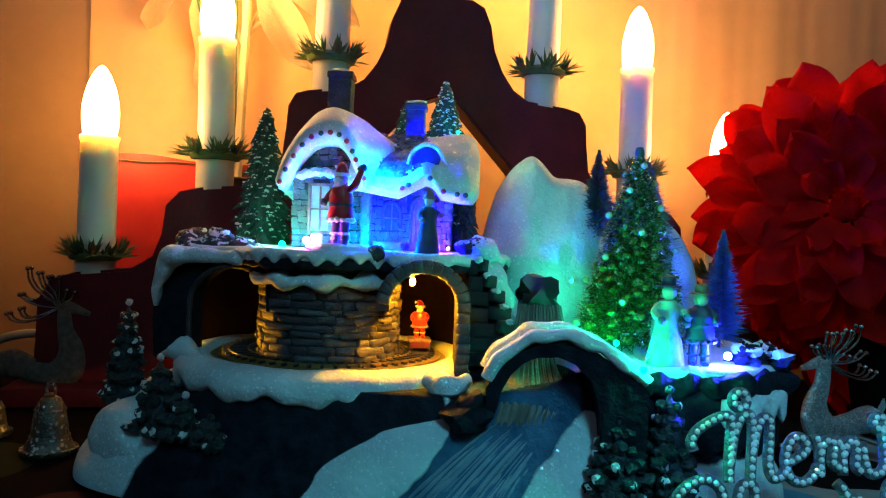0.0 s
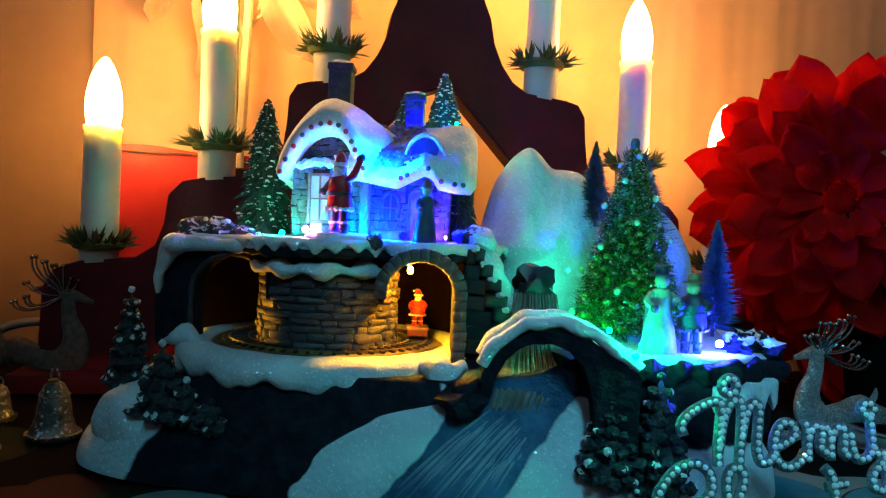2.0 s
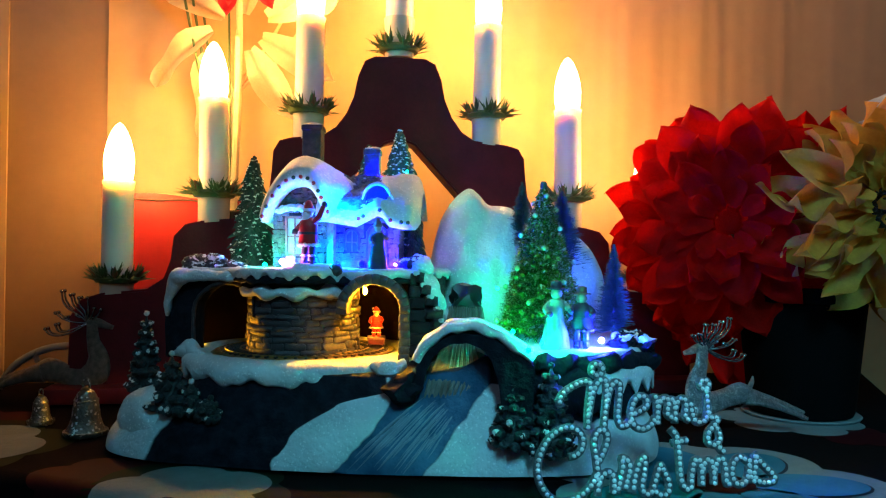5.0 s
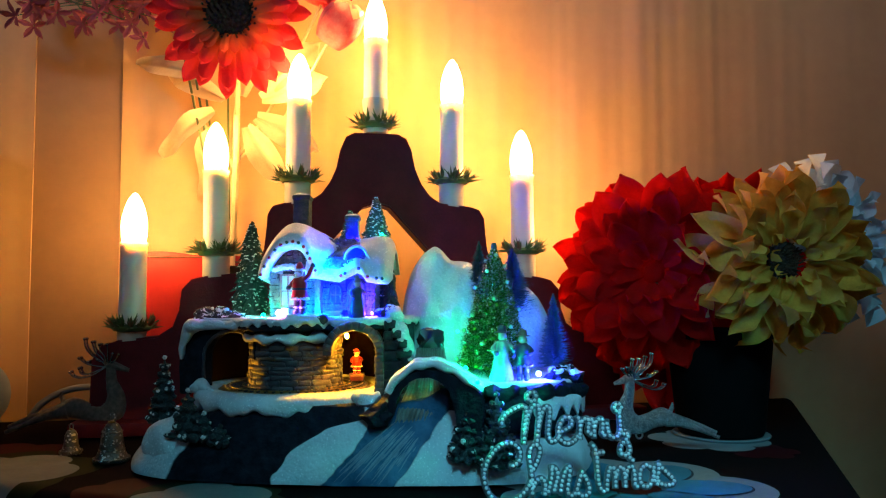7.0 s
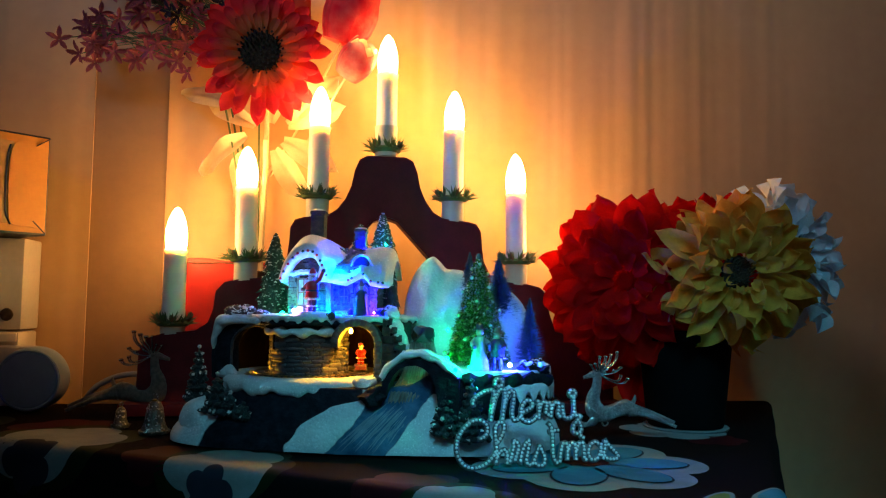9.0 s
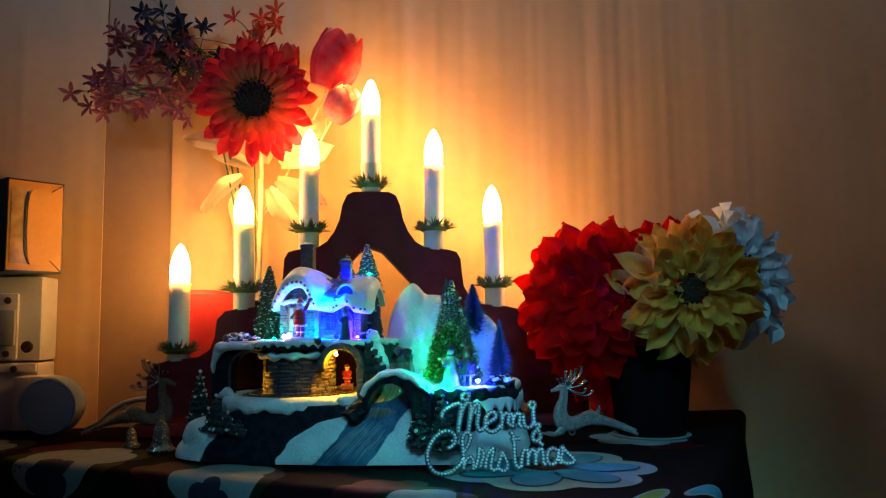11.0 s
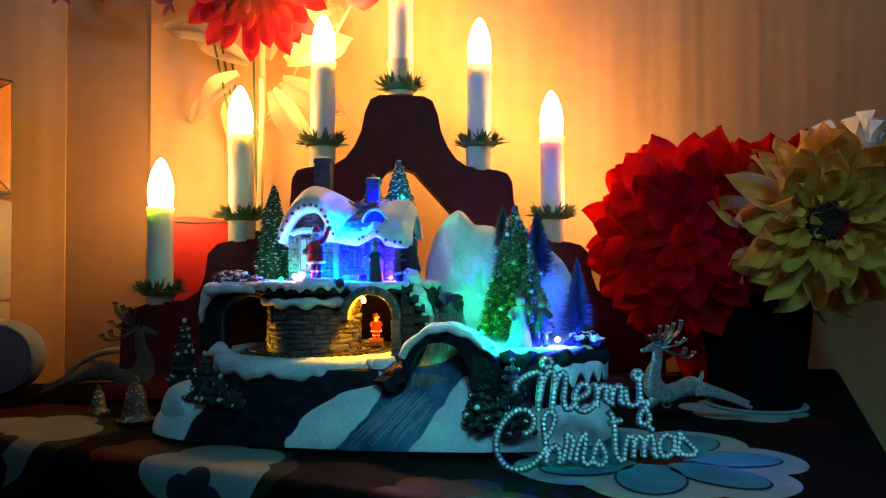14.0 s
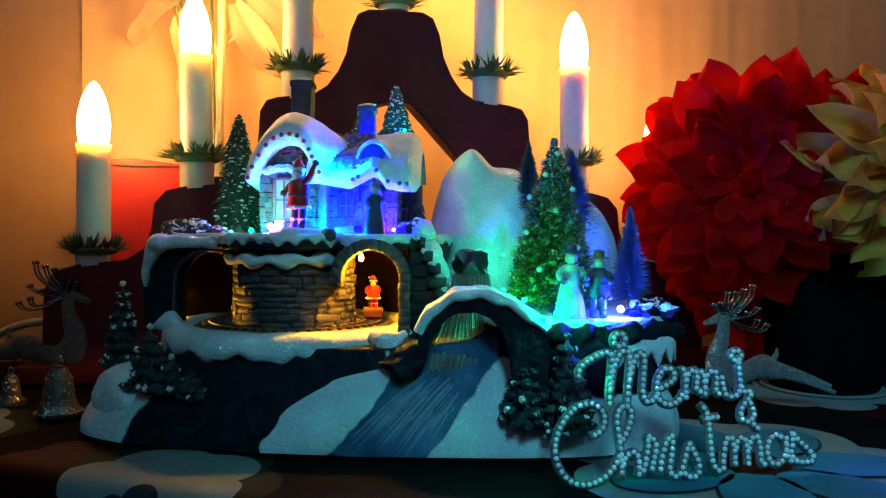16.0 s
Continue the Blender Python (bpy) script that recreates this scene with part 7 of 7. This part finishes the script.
def spray(base, tip, n, mtl, label, seed, spread=0.03, size=1.5):
    """A branching spray of many tiny five-petalled blooms on thin wires."""
    rn = random.Random(seed)
    ob = thing("flower_spray", base, label, "artificial flower", "bouquet behind the candles")
    b, t = Vector(base), Vector(tip)
    stem(ob, [VT, tuple(b.lerp(Vector(VT), 0.3) + Vector((0, -0.01, 0.03))), tuple(b), tuple(b.lerp(t, 0.6)), tuple(t)], [0.0012, 0.0011, 0.0010, 0.0008, 0.0006])
    pm = petal_mesh("bloom_petal", 0.0100 * size, 0.0038 * size, mtl, 0.2, 0.1, 0.6, 0.05, seed, 3, 2)
    for k in range(n):
        p = b.lerp(t, rn.uniform(0.0, 1.0)) + Vector((rn.uniform(-1, 1), rn.uniform(-0.6, 0.6), rn.uniform(-1, 1))) * spread
        root = b.lerp(t, rn.uniform(0.0, 0.9))
        bm = bmesh.new()
        tube(bm, [root, root.lerp(p, 0.6) + Vector((0, 0, 0.003)), p], 0.0005, 4, 2)
        facing = Vector((rn.uniform(-0.8, 0.8), -1, rn.uniform(-0.8, 0.6)))
        F = Matrix.Translation(p) @ facing.to_track_quat("Z", "Y").to_matrix().to_4x4()
        for j in range(5):
            mm = F @ pose(0, 0, 0, 0, 0, 72 * j) @ pose(0, 0.0005, 0, 28, 0, 0)
            q = bmesh.new()
            q.from_mesh(pm)
            bmesh.ops.transform(q, matrix=mm, verts=q.verts)
            tmp = bpy.data.meshes.new("tmp")
            q.to_mesh(tmp)
            q.free()
            n0 = len(bm.faces)
            bm.from_mesh(tmp)
            bpy.data.meshes.remove(tmp)
            bm.faces.ensure_lookup_table()
            for f in bm.faces[n0:]:
                f.material_index = 1
        part("bloom", bm, [M_stem, mtl], ob)
    return ob


spray((-0.205, 0.530, 0.395), (-0.335, 0.505, 0.400), 34, M_lilac, "spray of small dusky lilac fabric blooms", 31, 0.030)
spray((-0.200, 0.540, 0.410), (-0.300, 0.520, 0.460), 40, M_lilac, "spray of small plum fabric blooms", 32, 0.032)
spray((-0.190, 0.545, 0.420), (-0.270, 0.535, 0.490), 34, M_bluebloom, "spray of small blue fabric blooms", 33, 0.036)
spray((-0.150, 0.545, 0.420), (-0.150, 0.530, 0.480), 26, M_gerbera, "spray of small red fabric blooms", 34, 0.032)

# ---- red card standing behind the arch ----
bm = bmesh.new()
top = [(-0.236 + 0.161 * k / 16, 0.1600 - 0.010 * (k / 16) ** 1.6 + 0.0012 * math.sin(k * 0.8)) for k in range(17)]
slab(bm, [(-0.236, 0.002)] + top + [(-0.075, 0.002)], 0.0, 0.012)
bmesh.ops.transform(bm, matrix=Matrix.Translation((0, 0.590, 0)) @ pose(0, 0, 0, 0, 0, 12.41), verts=bm.verts)
redcard = solo("red_gift_bag", bm, M_redpanel, "glossy red gift bag standing against the wall", "gift bag", origin=(-0.15, 0.56, 0.002))
bm = bmesh.new()
tube(bm, [Matrix.Translation((0, 0.590, 0)) @ pose(0, 0, 0, 0, 0, 12.41) @ Vector((x, -0.0012, z - 0.004 - 0.002 * math.sin(k * 0.9))) for k, (x, z) in enumerate(top)], 0.0008, 5, 2)
part("bag_cord", bm, M_brown_paint, redcard, "thin dark cord along the rim")

# ---- "Merry Christmas" sign set with clear stones ----
SIGN_O = Vector((0.0845, 0.2621, 0.0018))              # lower left corner
SIGN_U = Vector((0.13559, 0.02636, -0.00468)) / 1000   # one unit along the lines
SIGN_V = Vector((0.00899, 0.03513, 0.11760)) / 1000    # one unit up the leaning sign
sign = thing("merry_christmas_sign", (0.145, 0.288, 0.0), "silver script sign reading Merry Christmas, set with clear stones", "sign")
LETTERS = {
    "M": [[(180, 288), (172, 262), (186, 232), (222, 204), (258, 188), (278, 200), (276, 260), (274, 318), (276, 368)], [(276, 330), (286, 240), (306, 188), (330, 184), (336, 230), (334, 300), (332, 362)], [(334, 300), (346, 228), (362, 190), (382, 196), (382, 250), (380, 316), (392, 352), (412, 350), (428, 330)]],
    "e": [[(424, 314), (452, 300), (482, 276), (478, 246), (452, 240), (432, 268), (426, 312), (440, 352), (472, 364), (500, 346), (514, 318)]],
    "r": [[(496, 248), (514, 244), (520, 280), (522, 344)], [(521, 296), (530, 256), (552, 244), (560, 268), (556, 304), (574, 322)]],
    "r_": [[(560, 262), (578, 250), (584, 290), (586, 340)], [(585, 298), (594, 258), (616, 244), (624, 270), (622, 316), (640, 330)]],
    "y": [[(640, 246), (646, 296), (660, 332), (690, 330), (704, 300), (702, 244), (698, 208)], [(703, 280), (716, 316), (742, 318), (728, 346), (708, 372), (706, 408), (730, 420), (748, 398), (742, 366), (728, 346)], [(738, 412), (752, 438), (768, 446)]],
    "C": [[(214, 470), (240, 462), (260, 432), (254, 388), (216, 362), (168, 378), (128, 430), (110, 496), (120, 560), (156, 612), (208, 630), (262, 606), (298, 566), (312, 530)]],
    "h": [[(320, 608), (318, 540), (308, 470), (300, 410), (312, 374), (336, 372), (346, 400), (336, 444), (318, 486)], [(320, 580), (332, 538), (356, 522), (372, 544), (374, 598)]],
    "r2": [[(384, 600), (394, 556), (402, 500), (398, 472), (416, 478), (428, 506), (420, 548), (412, 590)]],
    "i": [[(440, 600), (446, 540), (462, 486), (480, 470), (478, 520), (472, 580), (488, 602), (508, 592)]],
    "s": [[(508, 594), (520, 546), (534, 496), (548, 520), (566, 560), (562, 598), (536, 604), (516, 590)]],
    "t": [[(566, 360), (588, 384), (598, 430), (604, 500), (610, 552), (628, 584), (650, 574)], [(574, 416), (600, 408), (630, 404)]],
    "m": [[(644, 574), (648, 520), (656, 480), (674, 478), (682, 520), (684, 572)], [(684, 530), (694, 484), (714, 476), (724, 512), (728, 566)], [(727, 530), (738, 480), (758, 472), (768, 506), (772, 560), (790, 562)]],
    "a": [[(852, 484), (824, 464), (798, 486), (792, 530), (808, 562), (836, 560), (852, 524), (856, 476), (858, 530), (872, 556)]],
    "s2": [[(872, 446), (888, 472), (912, 498), (940, 526), (948, 550), (920, 558), (890, 554), (872, 530), (878, 490), (874, 450)]],
}


def on_sign(x, y):
    p = SIGN_O + SIGN_U * (x - 105) + SIGN_V * (633 - y)
    p.z = max(p.z, 0.0020)
    return p


bm = bmesh.new()
lathe(bm, [(0.0, -0.0006), (0.00105, -0.0003), (0.00115, 0.0002), (0.0006, 0.0009), (0.0, 0.0010)], seg=6)
M_gem = mat("clear_faceted_stone", (0.92, 0.97, 0.97), 0.16, metal=0.2, noise_scale=300, noise_amount=0.04, coat=1.0)
M_sign = mat("silver_setting", (0.20, 0.23, 0.25), 0.34, metal=0.6, noise_scale=500, noise_amount=0.45, bump=0.6, bump_scale=1400)
GEM = finish(bm, "gem", M_gem, 5)
SIGN_N = SIGN_U.cross(SIGN_V).normalized()
rn = random.Random(2)
RINGS = [[[(300 + 20 * math.cos(a * math.pi / 4), 142 + 22 * math.sin(a * math.pi / 4)) for a in range(9)]], [[(692 + 17 * math.cos(a * math.pi / 4), 190 + 18 * math.sin(a * math.pi / 4)) for a in range(9)]]]
for strokes in list(LETTERS.values()) + RINGS:
    bm = bmesh.new()
    spots = []
    for pts in strokes:
        wp = [on_sign(x, y) for x, y in pts]
        tube(bm, wp, 0.00195, 10, 5, flat=0.55)
        line = spline(wp, 14)
        acc = 0.0
        for a, b in zip(line, line[1:]):
            acc += (b - a).length
            if acc > 0.0023:       # one row of stones along the stroke
                acc = 0.0
                spots.append(b)
    lt = part("letter" if strokes not in RINGS else "hanging_ring", bm, M_sign, sign)
    for p in spots:
        shared("gem", GEM, lt, Matrix.Translation(SIGN_N * 0.0012 + p - Vector((0.145, 0.288, 0.0))) @ SIGN_N.to_track_quat("Z", "Y").to_matrix().to_4x4() @ pose(0, 0, 0, rn.uniform(-16, 16), rn.uniform(-16, 16), rn.uniform(0, 360)))


# ---- leaping reindeer ornaments ----
def reindeer(nose, mirror, scale, turn, body_m, label):
    """A flat cast reindeer: nose at the origin, body to +x, hind legs stretched back."""
    ob = thing("reindeer_ornament", (nose[0], nose[1], 0.0), label, "ornament", "leaping reindeer")
    sx = -1 if mirror else 1
    M = Matrix.Translation((nose[0], nose[1], nose[2])) @ pose(0, 0, 0, 0, 0, turn) @ Matrix.Diagonal((sx * scale, scale, scale, 1))

    def put(name, build, m_, lbl=""):
        bm = bmesh.new()
        build(bm)
        bmesh.ops.transform(bm, matrix=M, verts=bm.verts)
        for v in bm.verts:
            v.co.z = max(v.co.z, 0.0016)
        return part(name, bm, m_, ob, lbl)

    def body(bm):
        tube(bm, [(0.0125, 0, 0.003), (0.0115, 0, -0.008), (0.0085, 0, -0.018), (0.0100, 0, -0.027), (0.0180, 0, -0.031), (0.0280, 0, -0.028), (0.0370, 0, -0.0255), (0.0450, 0, -0.028)], [0.0036, 0.0042, 0.0062, 0.0084, 0.0070, 0.0062, 0.0074, 0.0048], 14, 5, flat=0.62)

    def head(bm):
        tube(bm, [(0.0, 0, 0.0), (0.004, 0, 0.0012), (0.009, 0, 0.0030), (0.0135, 0, 0.0034), (0.0165, 0, 0.0012)], [0.0013, 0.0020, 0.0031, 0.0034, 0.0016], 12, 4, flat=0.75)
        tube(bm, [(0.0135, 0, 0.004), (0.0175, -0.001, 0.0050), (0.0195, -0.001, 0.0044)], [0.0009, 0.0014, 0.0003], 6, 3, flat=0.5)

    def hind(dy, dz):
        def f(bm):
            tube(bm, [(0.041, dy * 0.4, -0.027), (0.051, dy, -0.0295 + dz * 0.4), (0.064, dy, -0.0345 + dz), (0.074, dy, -0.0385 + dz), (0.081, dy, -0.0415 + dz)], [0.0062, 0.0036, 0.0019, 0.0015, 0.0014], 10, 4, flat=0.7)
        return f

    def fore(dy, dx):
        def f(bm):
            tube(bm, [(0.012, dy * 0.4, -0.033), (0.003 + dx, dy, -0.0400), (-0.005 + dx, dy, -0.0395), (-0.010 + dx, dy, -0.0385)], [0.0044, 0.0020, 0.0015, 0.0010], 10, 4, flat=0.7)
        return f

    def tail(bm):
        tube(bm, [(0.0425, 0, -0.023), (0.0450, 0, -0.0185), (0.0455, 0, -0.0145)], [0.0020, 0.0017, 0.0005], 8, 3, flat=0.7)

    def antler(dy):
        def f(bm):
            # curved tines that leave the crown one by one, each ending in a bead
            for tine in (((0.0150, 0.0030), (0.0185, 0.0070), (0.0255, 0.0115), (0.0290, 0.0165), (0.0298, 0.0220)),
                         ((0.0150, 0.0030), (0.0175, 0.0085), (0.0225, 0.0135), (0.0246, 0.0198)),
                         ((0.0150, 0.0030), (0.0160, 0.0100), (0.0190, 0.0138), (0.0198, 0.0180)),
                         ((0.0148, 0.0030), (0.0140, 0.0110), (0.0146, 0.0180)),
                         ((0.0142, 0.0030), (0.0118, 0.0078), (0.0106, 0.0118)),
                         ((0.0136, 0.0034), (0.0086, 0.0076), (0.0066, 0.0110)),
                         ((0.0150, 0.0028), (0.0222, 0.0034), (0.0288, 0.0054), (0.0332, 0.0088)),
                         ((0.0240, 0.0037), (0.0262, 0.0046), (0.0272, 0.0062)),
                         ((0.0150, 0.0026), (0.0225, -0.0008), (0.0288, -0.0026), (0.0320, -0.0012), (0.0330, 0.0018)),
                         ((0.0150, 0.0022), (0.0240, -0.0030), (0.0320, -0.0048), (0.0370, -0.0035), (0.0392, -0.0008)),
                         ((0.0172, 0.0062), (0.0195, 0.0064), (0.0208, 0.0076))):
                pts = [(x, dy * (0.5 + 0.5 * min(1.0, q)), z) for q, (x, z) in enumerate(tine)]
                tube(bm, pts, [0.0008] + [0.00062] * (len(pts) - 2) + [0.0005], 7, 4)
                blob(bm, pts[-1], 0.0012, 2)
        return f

    put("body", body, body_m)
    put("head", head, body_m)
    put("hind_leg", hind(-0.0022, 0.0), body_m)
    put("hind_leg", hind(0.0022, 0.003), body_m)
    put("foreleg", fore(-0.002, 0.0), body_m)
    put("foreleg", fore(0.002, 0.006), body_m)
    put("tail", tail, body_m)
    put("antler", antler(-0.0022), M_antler, "shiny silver antler with beaded tips")
    put("antler", antler(0.0022), M_antler, "shiny silver antler with beaded tips")

    def loop(bm):
        tube(bm, [(0.019 + 0.0026 * math.cos(a * math.pi / 4), 0, -0.0385 + 0.0026 * math.sin(a * math.pi / 4)) for a in range(9)], 0.0006, 6, 3)
    put("hanging_loop", loop, M_chrome)
    return ob


reindeer((0.188, 0.405, 0.0525), False, 1.0, 8, M_glitter, "silver glitter reindeer leaping, lying on the printed cloth")
reindeer((-0.2105, 0.4720, 0.0555), True, 1.22, 6, M_glitter_dim, "silver glitter reindeer leaping beside the bells, dim warm light put into its colour")


# ---- bells ----
def bell(at, h, r, label):
    ob = thing("bell_ornament", at, label, "bell", "small bells")
    bm = bmesh.new()
    lathe(bm, [(0.0, 0.001), (r * 0.90, 0.001), (r, 0.0025), (r * 1.0, 0.004), (r * 0.88, h * 0.12), (r * 0.74, h * 0.22), (r * 0.70, h * 0.26), (r * 0.66, h * 0.27), (r * 0.60, h * 0.48), (r * 0.52, h * 0.66), (r * 0.34, h * 0.78), (r * 0.20, h * 0.81), (0, h * 0.82)], at, 36)
    for q in (0.27, 0.62):
        lathe(bm, [(r * along(((0.27, 0.66), (0.62, 0.54)), q), h * q), (r * along(((0.27, 0.71), (0.62, 0.58)), q), h * (q + 0.012)), (r * along(((0.27, 0.66), (0.62, 0.54)), q), h * (q + 0.026))], at, 36)
    part("bell_body", bm, M_pewter, ob)
    bm = bmesh.new()
    tube(bm, [(at[0] + r * 0.17 * math.cos(a * math.pi / 4), at[1], at[2] + h * 0.90 + h * 0.09 * math.sin(a * math.pi / 4)) for a in range(9)], r * 0.055, 7, 3)
    part("bell_loop", bm, M_pewter, ob)
    bm = bmesh.new()
    blob(bm, (at[0], at[1] - 0.001, at[2] + h * 0.83), (r * 0.22, r * 0.2, h * 0.03), 2, 0.2)
    part("bell_knot", bm, M_track, ob, "small brassy knot")
    return ob


bell((-0.177, 0.370, 0.0), 0.0350, 0.0128, "worn silver bell with rough relief on the cloth")
bell((-0.2195, 0.395, 0.0), 0.0235, 0.0082, "small silver bell on the cloth")

# ---- cable, switches, plug and box by the wall ----
bm = bmesh.new()
tube(bm, [(-0.318, 0.505, 0.0035), (-0.305, 0.507, 0.022), (-0.282, 0.510, 0.034), (-0.255, 0.512, 0.036), (-0.232, 0.515, 0.028), (-0.215, 0.520, 0.012), (-0.200, 0.525, 0.004)], 0.0030, 9, 6)
solo("power_cable", bm, M_cable, "thick grey power cable looping over the cloth", "cable", origin=(-0.26, 0.51, 0.0035))


board = thing("switch_board", tuple(WALL @ Vector((-0.52, 0, 0.12))), "ivory plastic switch board screwed to the wall", "switch board")


def wall_box(name, u0, u1, z0, z1, d0, d1, mtl, parent, bevel=0.002, lbl=""):
    bm = bmesh.new()
    box(bm, (u0, -d1, z0), (u1, -d0, z1), bevel, WALL)
    return part(name, bm, mtl, parent, lbl)


wall_box("board", -0.640, -0.4020, 0.0810, 0.1770, 0.0015, 0.050, M_switch, board, 0.003)
for u in (-0.4570, -0.4920):
    sw = wall_box("switch_module", u, u + 0.0315, 0.0835, 0.1575, 0.050, 0.056, M_switch, board, 0.002)
    bm = bmesh.new()
    box(bm, (u + 0.0110, -0.0610, 0.0985), (u + 0.0305, -0.055, 0.1390), 0.002, WALL)
    part("rocker", bm, M_switch_grey, sw, "worn grey rocker switch")
    for z in (0.0895, 0.1495):
        bm = bmesh.new()
        lathe(bm, [(0, 0), (0.0040, 0), (0.0036, 0.0012), (0, 0.0015)], (0, 0, 0), 14)
        bmesh.ops.transform(bm, matrix=WALL @ Matrix.Translation((u + 0.0205, -0.056, z)) @ pose(0, 0, 0, 90, 0, 0), verts=bm.verts)
        part("screw", bm, M_screw, sw)
bm = bmesh.new()
lathe(bm, [(0, 0), (0.0068, 0), (0.0060, 0.0016), (0, 0.002)], (0, 0, 0), 14)
bmesh.ops.transform(bm, matrix=WALL @ Matrix.Translation((-0.4165, -0.050, 0.0970)) @ pose(0, 0, 0, 90, 0, 0), verts=bm.verts)
part("screw", bm, M_screw, board)

socket = thing("wall_socket", tuple(WALL @ Vector((-0.46, 0, 0.03))), "ivory wall socket under the switch board", "socket")
wall_box("socket_body", -0.520, -0.4030, 0.0030, 0.0790, 0.0015, 0.052, M_switch, socket, 0.003)
wall_box("socket_rim", -0.500, -0.4040, 0.0690, 0.0780, 0.052, 0.056, M_switch, socket, 0.001)
bm = bmesh.new()
lathe(bm, [(0, 0), (0.0040, 0), (0.0036, 0.0012), (0, 0.0015)], (0, 0, 0), 14)
bmesh.ops.transform(bm, matrix=WALL @ Matrix.Translation((-0.4275, -0.056, 0.0725)) @ pose(0, 0, 0, 90, 0, 0), verts=bm.verts)
part("screw", bm, M_screw, socket)
plug = thing("plug_adapter", tuple(WALL @ Vector((-0.378, -0.06, 0.004))), "pale blue round plug adapter in the wall socket", "plug")
bm = bmesh.new()
lathe(bm, [(0, 0), (0.0305, 0), (0.0318, 0.004), (0.0318, 0.024), (0.0300, 0.0285), (0.0285, 0.0292), (0.0275, 0.0280), (0.0265, 0.0290), (0.0, 0.0300)], (0, 0, 0), 48)
bmesh.ops.transform(bm, matrix=WALL @ Matrix.Translation((-0.3775, -0.0625, 0.0335)) @ pose(0, 0, 0, 90, 0, 0), verts=bm.verts)
part("plug_body", bm, M_plug, plug)
wall_box("plug_neck", -0.4180, -0.3800, 0.0060, 0.0655, 0.0525, 0.0800, M_switch, plug, 0.004, "grey neck of the plug")

# carton on top of the switch board: its open end shows a flap
CART = Matrix.Translation((-0.3860, 0.4325, 0.1785)) @ pose(0, 0, 0, 0, 0, 56.0) @ Matrix.Diagonal((0.69, 1, 0.985, 1))   # x along the end panel, y into the box
carton = thing("carton", (-0.40, 0.47, 0.1785), "small black carton with an orange end panel on the switch board", "box")
bm = bmesh.new()
box(bm, (0.0, 0.0006, 0.0), (0.088, 0.100, 0.104), 0.0008, CART)
part("carton_body", bm, M_boxside, carton, "glossy black printed sides")
bm = bmesh.new()
box(bm, (0.0025, -0.0006, 0.0022), (0.0855, 0.0004, 0.1018), 0.0002, CART)
part("end_panel", bm, M_cardboard, carton, "orange end panel")
bm = bmesh.new()
box(bm, (0.006, -0.0016, 0.010), (0.036, -0.0007, 0.094), 0.0003, CART)
part("film_window", bm, M_film, carton, "crinkled clear film window")
bm = bmesh.new()
flap = smooth_outline([(0.034, 0.012), (0.031, 0.030), (0.030, 0.060), (0.033, 0.086), (0.044, 0.094), (0.066, 0.095), (0.082, 0.094), (0.083, 0.052), (0.082, 0.010), (0.060, 0.008), (0.044, 0.008)], 4)
slab(bm, flap, -0.0032, -0.0022, 0, CART)
part("flap", bm, M_cardboard, carton, "tucked orange flap")
bm = bmesh.new()
tube(bm, [CART @ Vector(p) for p in ((0.031, -0.0020, 0.090), (0.0275, -0.0020, 0.076), (0.0270, -0.0020, 0.040), (0.0290, -0.0020, 0.020), (0.036, -0.0020, 0.009))], 0.0010, 6, 4)
for p, q in (((0.066, 0.092), (0.086, 0.102)), ((0.066, 0.014), (0.084, 0.002))):
    tube(bm, [CART @ Vector((p[0], -0.0036, p[1])), CART @ Vector(((p[0] + q[0]) / 2, -0.0036, (p[1] + q[1]) / 2)), CART @ Vector((q[0], -0.0030, q[1]))], 0.0006, 5, 2)
part("flap_slit", bm, M_boxside, carton, "dark slits of the flap")
